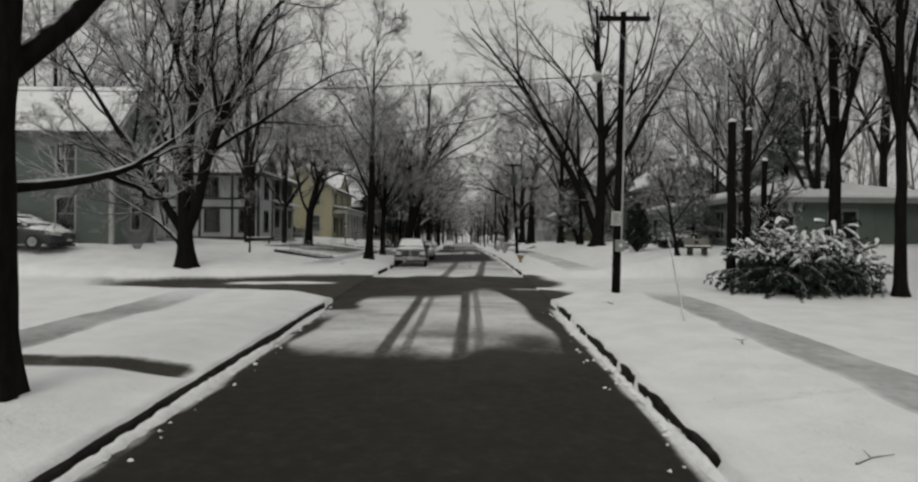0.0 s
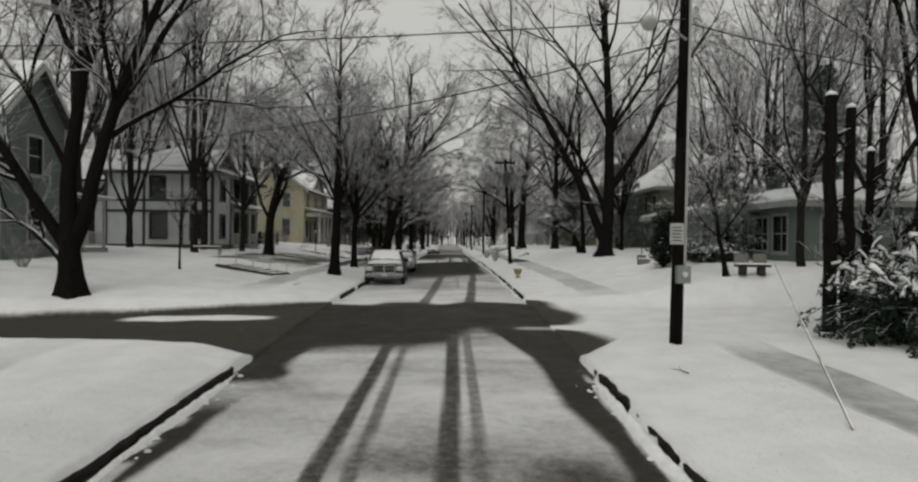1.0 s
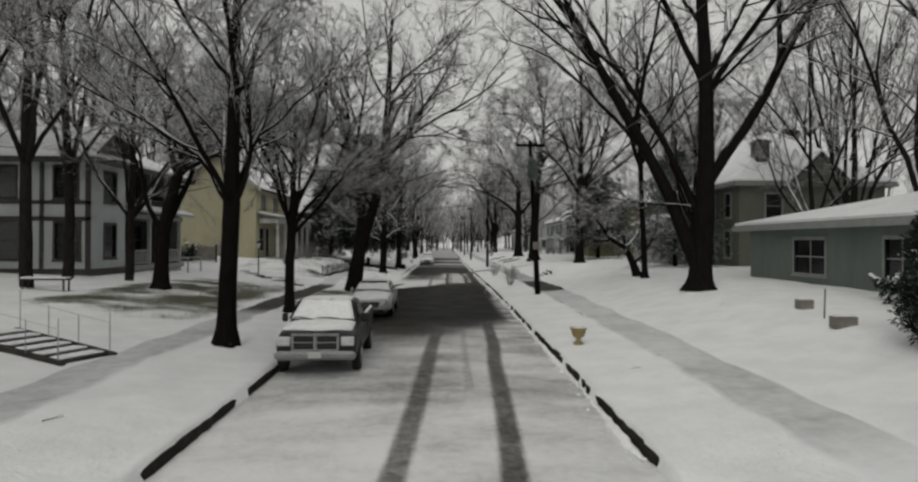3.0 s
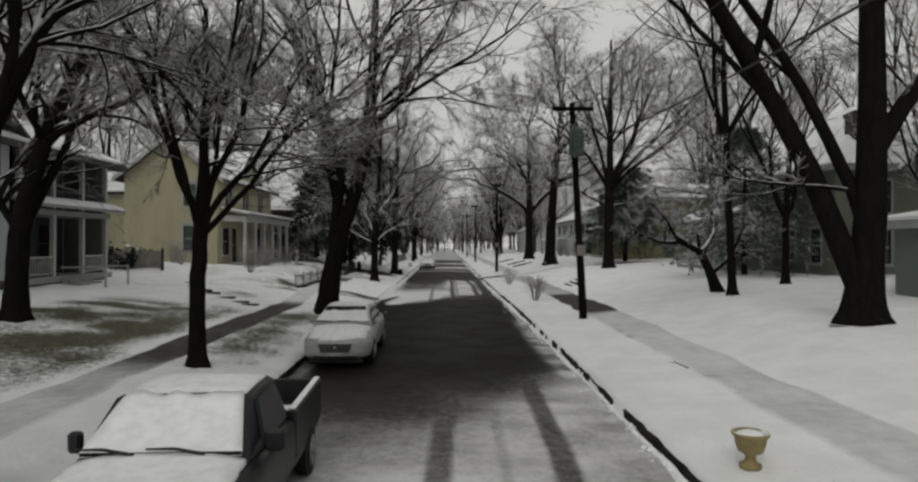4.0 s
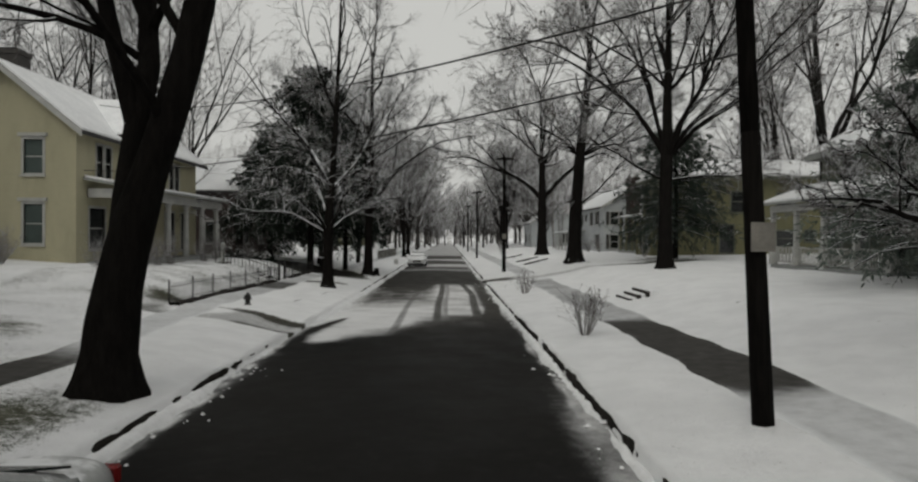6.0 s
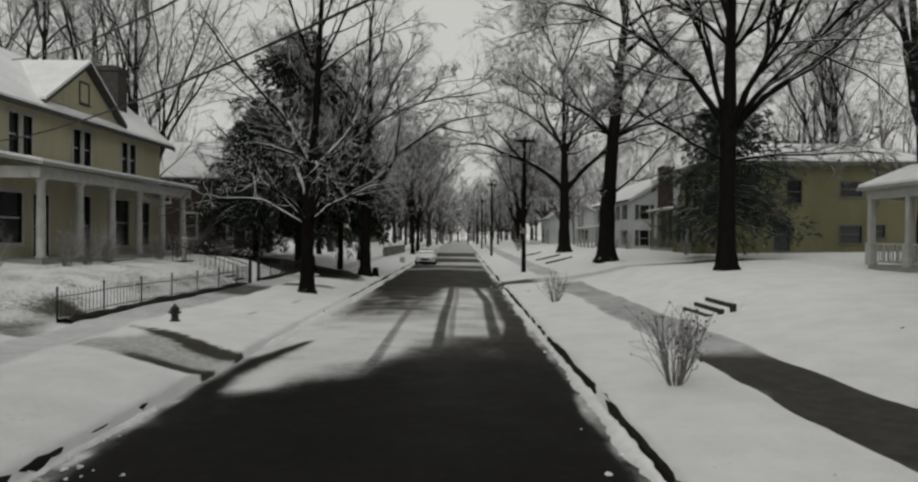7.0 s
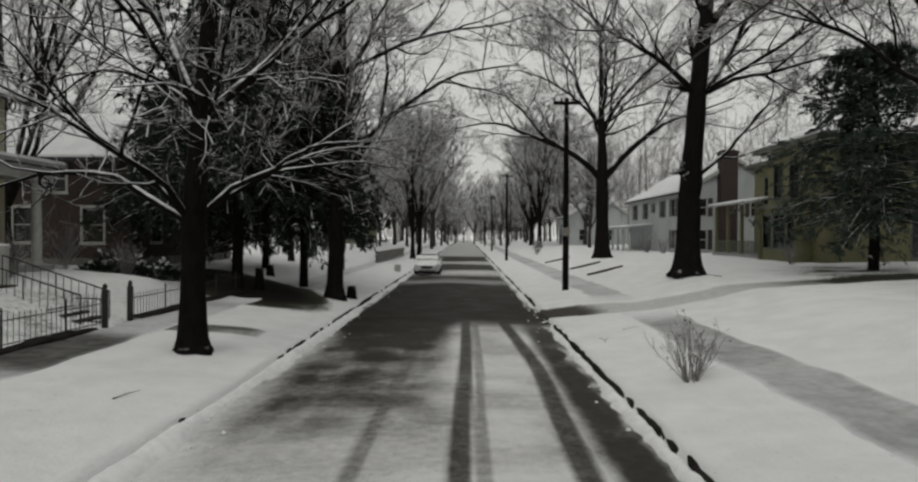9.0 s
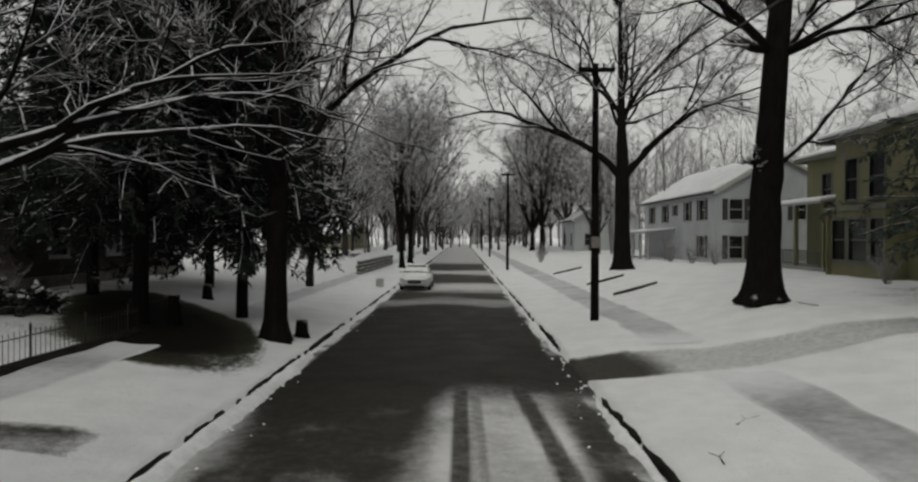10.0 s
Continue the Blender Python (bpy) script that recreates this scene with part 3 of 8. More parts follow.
kerb("kerb_1", KERB_L, -1, -20, 20.3)
kerb("kerb_2", KERB_L, -1, 30.3, 64.6)
kerb("kerb_3", KERB_L, -1, 68.3, 320)
kerb("kerb_4", KERB_R, 1, -20, 20.3)
kerb("kerb_5", KERB_R, 1, 31.0, 87.6)
kerb("kerb_6", KERB_R, 1, 91.0, 320)


def snow_ridge(x, side, y0, y1, seed, size=1.0):
    """A lumpy ridge of pushed snow in the gutter; side as for the kerbs."""
    ys = np.arange(y0, y1, 0.09)
    n1, n2, n3 = vnoise(ys, 0 * ys, 1.6, seed), vnoise(ys, 0 * ys, 0.35, seed + 1), vnoise(ys, 0 * ys, 0.16, seed + 2)
    wide = 0.07 + 0.22 * smooth(n1, 0.0, 1.0) * (0.75 + 0.4 * n2) + 0.04 * n3
    high = 0.035 + 0.085 * smooth(n1, 0.1, 0.7) * (0.7 + 0.5 * n2)
    ends = np.minimum(1, np.minimum(ys - y0, y1 - ys) / 1.0) * size
    u = np.array([0.0, 0.10, 0.30, 0.55, 0.8, 1.0])
    prof = np.array([0.55, 0.9, 1.0, 0.8, 0.4, -0.25])
    X = x - side * (0.012 + 0.05 * n3[:, None] + u[None, :] * (wide * ends)[:, None])
    Y = ys[:, None] + (vnoise(ys[:, None] + 7 * u[None, :], 3 * u[None, :], 0.2, seed + 3) - 0.5) * 0.06
    Z = rise(ys)[:, None] - 0.02 + prof[None, :] * (high * ends)[:, None] + (vnoise(X * 6, Y * 6, 0.7, seed + 4) - 0.5) * 0.02
    ob = grid_mesh("snow_ridge", u, ys, Z, {}, M_FRESH, X - u[None, :])
    co = np.stack([X, np.broadcast_to(Y, X.shape), Z], -1).astype(np.float32)
    ob.data.vertices.foreach_set("co", co.ravel())
    ob.data.update()
    return tagged(ob, "lumpy ridge of pushed snow along the kerb", "snow", "snow ridges", "stuff")


snow_ridge(KERB_R, 1, 57.0, 87.2, 401)
snow_ridge(KERB_R, 1, 91.5, 150.0, 411)
snow_ridge(KERB_L, -1, 68.7, 130.0, 421, 1.25)
snow_ridge(KERB_L, -1, -8.0, 19.4, 431, 0.75)
snow_ridge(KERB_R, 1, -8.0, 19.2, 441, 0.7)
snow_ridge(KERB_R, 1, 31.8, 56.8, 451, 0.55)
snow_ridge(KERB_L, -1, 52.0, 64.2, 461, 0.9)


def snow_clods(seed, n, x, side, y0, y1, wide):
    """Loose clods of snow and ice scattered along a gutter."""
    rng = np.random.default_rng(seed)
    y = rng.uniform(y0, y1, n)
    off = rng.exponential(wide, n)
    px = x - side * (0.05 + off)
    r = rng.uniform(0.012, 0.055, n) * np.exp(-off * 0.6)
    unit = np.array([(1, 0, 0), (.31, .95, 0), (-.81, .59, 0), (-.81, -.59, 0), (.31, -.95, 0), (.5, .36, .75), (-.19, .59, .75), (-.62, 0, .75), (-.19, -.59, .75), (.5, -.36, .75), (0, 0, 1.0)])
    V = unit[None] * r[:, None, None] * rng.uniform(.6, 1.4, (n, 11, 3)) * np.array([1.2, 1.2, .8])
    base = np.where(side * (px - x) > 0, land(px, y, False), rise(y) + 0.0)
    V += np.stack([px, y, base - 0.004], -1)[:, None]
    F = [(k, (k + 1) % 5, 5 + (k + 1) % 5) for k in range(5)] + [(k, 5 + (k + 1) % 5, 5 + k) for k in range(5)] + [(5 + k, 5 + (k + 1) % 5, 10) for k in range(5)]
    me = bpy.data.meshes.new("snow_clods")
    me.vertices.add(n * 11)
    me.vertices.foreach_set("co", V.astype(np.float32).ravel())
    fill_faces(me, (np.arange(n)[:, None, None] * 11 + np.array(F)[None]).reshape(-1, 3), False)
    me.materials.append(M_FRESH)
    return tagged(new("snow_clods", me), "loose clods of snow along the kerb", "snow", "snow clods", "stuff")


snow_clods(1, 90, KERB_L, -1, 52, 62.5, 0.22)
snow_clods(8, 150, KERB_L, -1, 69.5, 110, 0.22)
snow_clods(2, 110, KERB_R, 1, 70, 110, 0.16)
snow_clods(7, 60, KERB_R, 1, 58, 70, 0.10)
snow_clods(3, 160, KERB_L, -1, -4, 19, 0.12)
snow_clods(4, 160, KERB_R, 1, -4, 19, 0.12)
snow_clods(5, 120, KERB_R, 1, 32, 57, 0.12)
snow_clods(6, 80, KERB_L + 0.1, 1, 70, 110, 0.35)


def pavement(name, y0, y1, xa, xb, bare):
    """A footpath strip; bare(y) gives how far its snow has melted."""
    ys = np.arange(y0, y1 + 0.01, 0.3)
    u = np.linspace(0, 1, 9)
    ca = np.interp(ys, *xa) + (vnoise(ys, ys * 0, 1.1, 53) - 0.5) * 0.22
    cb = np.interp(ys, *xb) + (vnoise(ys, ys * 0, 1.3, 54) - 0.5) * 0.22
    fade = smooth(np.minimum(ys - y0, y1 - ys), 0, 2.5)[:, None]
    X = ca[:, None] + (cb - ca)[:, None] * u[None, :]
    Y = np.repeat(ys[:, None], 9, 1)
    Z = land(X, Y) + 0.035 - 0.02 * (1 - (2 * u - 1) ** 2)[None, :] - 0.05 * (np.abs(2 * u - 1) > 0.99)[None, :]
    n1, n2 = vnoise(X, Y, 1.5, 51), vnoise(X, Y, 0.5, 52)
    s = 0.84 + 0.12 * (1 - fade) - fade * bare(Y) * (0.75 + 0.35 * n1) + (n2 - 0.5) * 0.10 - 0.08 * n1
    s = s + 0.35 * smooth(np.abs(2 * u - 1), 0.75, 1.0)[None, :]
    ob = grid_mesh(name, u, ys, Z, {"snow": s}, M_PATH, X - u[None, :])
    return tagged(ob, "concrete footpath under thin trodden snow", "pavement", kind="structure")


pavement("pavement_1", -20, 20.8, ([-20, 40], [-9.0, -9.0]), ([-20, 40], [-7.6, -7.6]), lambda y: band(y, -5, 18, 2) * 0.35 + 0.9 * band(y, 9.9, 10.85, 0.2))
pavement("pavement_2", 30.3, 90, ([30, 60, 70, 90], [-7.9, -7.6, -8.7, -8.7]), ([30, 60, 70, 90], [-6.6, -6.5, -7.4, -7.3]),
         lambda y: 0.2 + 0.75 * band(y, 46.5, 60, 1.5) - 0.1 * band(y, 60, 70, 1) + 0.62 * band(y, 77.4, 81.2, 0.8))
pavement("pavement_3", 96, 320, ([90, 320], [-8.2, -8.2]), ([90, 320], [-6.9, -6.9]), lambda y: 0.15 + 0 * y)
pavement("pavement_4", -20, 21.3, ([-20, 40], [5.6, 5.6]), ([-20, 40], [7.0, 7.0]), lambda y: 0.32 + 0 * y)
pavement("pavement_5", 30.0, 87.4, ([30, 90], [4.75, 4.95]), ([30, 90], [6.2, 6.6]), lambda y: 0.16 + 0.16 * band(y, 68, 90, 3) + 0.85 * band(y, 57.5, 66.0, 0.8))
pavement("pavement_6", 91.0, 320, ([90, 320], [5.0, 5.0]), ([90, 320], [6.6, 6.6]), lambda y: 0.2 + 0 * y)


# ---------------- trees ----------------
def norm(v):
    return v / np.maximum(np.linalg.norm(v, axis=-1, keepdims=True), 1e-9)


def shoots(rng, S, D, L, R, nseg, wob, up, tip, floor=-0.9):
    """Wandering tapered shoots from the places S along D: points, headings and radii."""
    P, H, Q = [S], [D], [R]
    d = D
    lift = np.zeros((len(S), 3))
    lift[:, 2] = up
    for k in range(nseg):
        d = norm(d + rng.normal(0, wob, d.shape) + lift)
        d[:, 2] = np.maximum(d[:, 2], floor)
        P.append(P[-1] + d * (L / nseg)[:, None])
        H.append(d)
        Q.append(R * (1 - (1 - tip) * (k + 1) / nseg))
    return np.stack(P, 1), np.stack(H, 1), np.stack(Q, 1)


def offshoots(rng, P, H, Q, L, each, t0, t1, a0, a1, ratio, thin, shrink=0.5):
    """Side shoots of every shoot, spread along it from t0 to t1."""
    n, m = P.shape[0], P.shape[1] - 1
    t = t0 + (t1 - t0) * (np.arange(each)[None, :] + rng.uniform(0, 1, (n, each))) / each
    k = np.minimum((t * m).astype(int), m - 1)
    u = (t * m - k)[..., None]
    i = np.arange(n)[:, None]
    S = P[i, k] * (1 - u) + P[i, k + 1] * u
    h = H[i, k + 1]
    r = (Q[i, k] * (1 - u[..., 0]) + Q[i, k + 1] * u[..., 0]) * thin
    side = norm(np.cross(h, rng.normal(0, 1, h.shape)))
    ang = np.radians(rng.uniform(a0, a1, t.shape))[..., None]
    D = norm(h * np.cos(ang) + side * np.sin(ang))
    l = L[:, None] * ratio * rng.uniform(0.65, 1.25, t.shape) * (1 - shrink * t)
    return S.reshape(-1, 3), D.reshape(-1, 3), l.ravel(), r.ravel()


def tubes(P, Q, sides):
    """Points and quads of round tubes along the shoots."""
    n, m = P.shape[:2]
    T = np.empty_like(P)
    T[:, 1:-1] = P[:, 2:] - P[:, :-2]
    T[:, 0], T[:, -1] = P[:, 1] - P[:, 0], P[:, -1] - P[:, -2]
    T = norm(T)
    ref = np.where(np.abs(T[:, :1, 2:]) > 0.9, np.array([1.0, 0, 0]), np.array([0, 0, 1.0]))
    A = norm(np.cross(T, np.broadcast_to(ref, T.shape)))
    B = np.cross(T, A)
    a = 2 * np.pi * np.arange(sides) / sides
    V = P[:, :, None] + Q[:, :, None, None] * (np.cos(a)[:, None] * A[:, :, None] + np.sin(a)[:, None] * B[:, :, None])
    base = (np.arange(n)[:, None, None] * m + np.arange(m - 1)[None, :, None]) * sides
    k = np.arange(sides)[None, None, :]
    k2 = (k + 1) % sides
    F = np.stack([base + k, base + k2, base + sides + k2, base + sides + k], -1)
    return V.reshape(-1, 3), F.reshape(-1, 4)


def spikes(P, Q):
    """Points and triangles of the finest twigs: three-sided tapered spikes."""
    n = len(P)
    a, b = P[:, 0], P[:, -1]
    t = norm(b - a)
    u = norm(np.cross(t, np.where(np.abs(t[:, 2:]) > 0.9, np.array([1.0, 0, 0]), np.array([0, 0, 1.0]))))
    v = np.cross(t, u)
    r = Q[:, :1]
    ring = [a + r * (math.cos(k * 2.0944) * u + math.sin(k * 2.0944) * v) for k in range(3)]
    V = np.stack(ring + [b], 1).reshape(-1, 3)
    i = np.arange(n)[:, None] * 4
    F = np.concatenate([i + np.array([[0, 1, 3]]), i + np.array([[1, 2, 3]]), i + np.array([[2, 0, 3]])])
    return V, F


def joined(name, pieces, material, parent, label="", soft=True):
    """One mesh from several (points, faces) pieces."""
    me = bpy.data.meshes.new(name)
    count, V, F = 0, [], []
    for v, f in pieces:
        V.append(v)
        F.append(f + count)
        count += len(v)
    me.vertices.add(count)
    me.vertices.foreach_set("co", np.concatenate(V).astype(np.float32).ravel())
    fill_faces(me, np.concatenate(F), soft)
    me.materials.append(material)
    ob = new(name, me)
    ob.parent = parent
    if label:
        ob["label"] = label
    return ob


def one(P, Q, sides=12, flare=0.0):
    """A single trunk or limb from lists of points and radii, with a ragged flare at the foot."""
    P, Q = np.array([P], float), np.array([Q], float)
    V, F = tubes(P, Q, sides)
    return V, F


def curve_points(pts, rad, n, rng, wob, foot=False):
    """A smooth wandering line through given points."""
    pts, rad = np.array(pts, float), np.array(rad, float)
    s = np.linspace(0, 1, len(pts))
    u = np.linspace(0, 1, n)
    if foot:
        u[:5] = np.array([0, .1, .22, .4, .7]) / max(2.0, pts[-1, 2])
        u[5:] = np.linspace(1.2 / max(2.0, pts[-1, 2]), 1, n - 5)
    P = np.stack([np.interp(u, s, pts[:, k]) for k in range(3)], -1)
    ker = np.array([0.25, 0.5, 0.25])
    for _ in range(2):
        Q = P.copy()
        for k in range(3):
            Q[1:-1, k] = np.convolve(P[:, k], ker, mode="valid")
        P = Q
    shake = rng.normal(0, wob, P[1:-1].shape)
    if foot:
        shake[:7] *= 0.0
    P[1:-1] += shake
    return P, np.interp(u, s, rad)


def bent(P, Q):
    """Points and triangles of thin branches: three-sided, with one bend, tapering to a point."""
    n, mid = len(P), P.shape[1] // 2
    rings = []
    for k in (0, mid):
        t = norm(P[:, k + 1] - P[:, k])
        u = norm(np.cross(t, np.where(np.abs(t[:, 2:]) > 0.9, np.array([1.0, 0, 0]), np.array([0, 0, 1.0]))))
        v = np.cross(t, u)
        rings += [P[:, k] + Q[:, k:k + 1] * (math.cos(j * 2.0944) * u + math.sin(j * 2.0944) * v) for j in range(3)]
    V = np.stack(rings + [P[:, -1]], 1).reshape(-1, 3)
    i = np.arange(n)[:, None] * 7
    F = [(0, 1, 4), (0, 4, 3), (1, 2, 5), (1, 5, 4), (2, 0, 3), (2, 3, 5), (3, 4, 6), (4, 5, 6), (5, 3, 6)]
    return V, np.concatenate([i + np.array([f]) for f in F])


def grow_crown(rng, P1, H1, Q1, L, density, spread, reach, first, wander, droop, bend, fringe, twig, sides=8):
    """Limbs that fork, branches, twigs and the finest spray. Returns the pieces of the boughs, of the branches and of the spray."""
    near = sides > 6
    f = offshoots(rng, P1, H1, Q1, L, 2, 0.25, 0.80, 18, 42, 0.68, 0.78, 0.45)
    PF, HF, QF = shoots(rng, *f, 9, wander, 0.02 + bend * 0.5, 0.18)
    PF, HF, QF = [np.concatenate([a, a[:, -1:], a[:, -1:]], 1) for a in (PF, HF, QF)] if P1.shape[1] > PF.shape[1] + 1 else (PF, HF, QF)
    boughs = [tubes(P1, Q1, sides), tubes(PF[:, :10], np.maximum(QF[:, :10], 0.012), max(4, sides - 2))]
    t1 = offshoots(rng, P1, H1, Q1, L, density[0] + 1, first, 0.98, *spread, 0.46 * reach, 0.55, 0.45)
    t2 = offshoots(rng, PF, HF, QF, f[2], density[0], first, 0.80, *spread, 0.55 * reach, 0.55, 0.45)
    s2 = [np.concatenate(p) for p in zip(t1, t2)]
    P2, H2, Q2 = shoots(rng, *s2, 6 if near else 4, wander, 0.03 + bend * 0.4, 0.25)
    boughs.append(tubes(P2, np.maximum(Q2, twig * 1.5), 4 if near else 3))
    s3 = offshoots(rng, P2, H2, Q2, s2[2], density[1], 0.10, 1.0, 22, 55, 0.55 * reach, 0.6, 0.4)
    P3, H3, Q3 = shoots(rng, *s3, 2, wander, 0.03 - droop, 0.35)
    s4 = offshoots(rng, P3, H3, Q3, s3[2], density[2], 0.08, 1.0, 20, 50, 0.75 * reach, 0.6, 0.4)
    P4, H4, Q4 = shoots(rng, *s4, 2, wander * 0.7, 0.01 - droop, 0.5)
    spray = [spikes(P4, np.maximum(Q4, twig * 1.35))]
    if fringe:
        s5 = offshoots(rng, P4, H4, Q4, s4[2], fringe, 0.08, 1.0, 18, 48, 0.85 * reach, 0.6, 0.3)
        P5, H5, Q5 = shoots(rng, *s5, 1, 0.06, 0.0 - droop, 0.5)
        spray.append(spikes(P5, np.maximum(Q5, twig * 1.0)))
    return boughs, [bent(P3, np.maximum(Q3, twig * 1.4))], spray, P4


def bare_tree(place, trunk, limbs, seed, label, density=(5, 5, 5), reach=1.0, droop=0.02, spread=(25, 58), group="bare street trees",
              twig=0.008, first=0.2, bark=None, wander=0.13, category="tree", leaves=0, bend=0.03, fringe=3):
    """A leafless tree. trunk: rows (x, y, z, radius) from its foot; limbs: rows (trunk row or a place on the stem, bearing, rise from level,
    length, radius and, where it bows, the rise at its end)."""
    rng = np.random.default_rng(seed)
    ob = thing("tree", (*place, place_z(*place) - 0.12), label, category, group)
    tr = np.array(trunk, float)
    P, Q = curve_points(tr[:, :3], tr[:, 3], 20, rng, 0.012, True)
    Q = Q * (1 + rng.normal(0, 0.025, 20))
    V, F = one(P, Q, 20)
    # the foot spreads in lobes
    ang = np.arctan2(V[:, 1], V[:, 0])
    lobe = 0.5 + 0.5 * np.sin(5 * ang + rng.uniform(0, 6)) * 0.7 + 0.25 * np.sin(3 * ang + rng.uniform(0, 6))
    grow = 1 + (0.12 + 0.55 * lobe) * np.exp(-np.maximum(V[:, 2] - 0.12, 0) / (0.45 * tr[0, 3] ** 0.5 + 0.08))
    V[:, :2] *= np.where(V[:, 2] < 1.6, grow, 1)[:, None]
    wood = [(V, F)]
    rows = {False: [], True: []}
    for limb in limbs:
        rows[isinstance(limb[0], tuple)].append(limb)
    made, stem = [], P
    for later in (False, True):
        S, D, L, R, pull = [], [], [], [], []
        for idx, bearing, up, length, radius, *end in rows[later]:
            b, e = radians(bearing), radians(up)
            # a limb given by its place springs from the nearest point of the stems that stand
            S.append(stem[np.argmin(np.linalg.norm(stem - np.array(idx), axis=1))] if later else tr[idx, :3] - np.array([0, 0, 0.1]))
            D.append((math.cos(b) * math.cos(e), math.sin(b) * math.cos(e), math.sin(e)))
            L.append(length)
            R.append(radius)
            pull.append((radians(end[0]) - e) / 11 / max(0.35, math.cos((radians(end[0]) + e) / 2)) if end else bend)
        if S:
            made.append((*shoots(rng, np.array(S, float), np.array(D, float), np.array(L, float), np.array(R, float), 11, wander * 0.7, np.array(pull), 0.16, -0.25), np.array(L, float)))
            stem = np.concatenate([stem, made[-1][0].reshape(-1, 3)])
    # the leader above the first fork bears branches too
    cut = np.cumsum(np.r_[0, np.linalg.norm(np.diff(P, axis=0), axis=1)])
    u = np.linspace(0.42 * cut[-1], cut[-1], 12)
    lead = np.stack([np.interp(u, cut, P[:, k]) for k in range(3)], -1)
    made.append((lead[None], norm(np.gradient(lead, axis=0))[None], np.interp(u, cut, Q)[None], np.array([0.85 * (cut[-1] - u[0])])))
    boughs, branches, spray, P4 = grow_crown(rng, *[np.concatenate(m) for m in zip(*made)], density, spread, reach, first, wander, droop, bend, fringe, twig)
    joined("trunk", wood + boughs, bark or M_BARK, ob)
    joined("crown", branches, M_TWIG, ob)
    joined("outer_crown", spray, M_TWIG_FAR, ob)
    if leaves:
        pick = rng.integers(0, len(P4), leaves)
        c = P4[pick, -1]
        a, b = rng.normal(0, 0.05, (leaves, 3)), rng.normal(0, 0.05, (leaves, 3))
        V = np.stack([c - a, c + b, c + a - [0, 0, 0.05], c - b - [0, 0, 0.03]], 1).reshape(-1, 3)
        joined("dead_leaves", [(V, np.arange(leaves * 4).reshape(-1, 4))], M_DEADLEAF, ob, "withered brown leaves still hanging", soft=False)
    return ob


# Pale twigs: snow clinging to them, plus distance haze painted into the colour.
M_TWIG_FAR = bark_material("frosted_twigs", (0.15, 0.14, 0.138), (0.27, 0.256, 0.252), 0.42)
M_DEADLEAF = plain("dead_leaves", (0.055, 0.043, 0.034), (0.10, 0.082, 0.066), 6, 0.9, snow=1.0)


def ring_limbs(rng, idx, count, up, length, radius, turn=0.0, vary=0.2):
    """Limbs spread evenly round a fork."""
    out = []
    for k in range(count):
        out.append((idx, turn + 360 * k / count + rng.uniform(-20, 20), up + rng.uniform(-10, 10), length * (1 + rng.uniform(-vary, vary)), radius * (1 + rng.uniform(-vary, vary))))
    return out


def street_tree(place, seed, height=14.0, radius=0.28, fork=3.2, count=5, up=62, label="leafless maple with snow-dusted branches on the verge", lean=(0, 0), **kw):
    """An ordinary maple or elm with a forked crown."""
    rng = np.random.default_rng(seed + 900)
    lx, ly = lean
    trunk = [(0, 0, 0, radius), (lx * 0.4, ly * 0.4, fork * 0.5, radius * 0.86), (lx, ly, fork, radius * 0.8), (lx * 1.5 + rng.uniform(-.3, .3), ly * 1.5 + rng.uniform(-.3, .3), fork + (height - fork) * 0.42, radius * 0.5),
             (lx * 1.8 + rng.uniform(-.5, .5), ly * 1.8 + rng.uniform(-.5, .5), fork + (height - fork) * 0.8, radius * 0.2)]
    limbs = ring_limbs(rng, 2, count, up, (height - fork) * 0.85, radius * 0.5, rng.uniform(0, 360))
    limbs += ring_limbs(rng, 3, 4, up - 4, (height - fork) * 0.5, radius * 0.32, rng.uniform(0, 360))
    kw.setdefault("fringe", 2)
    return bare_tree(place, trunk, limbs, seed, label, **kw)


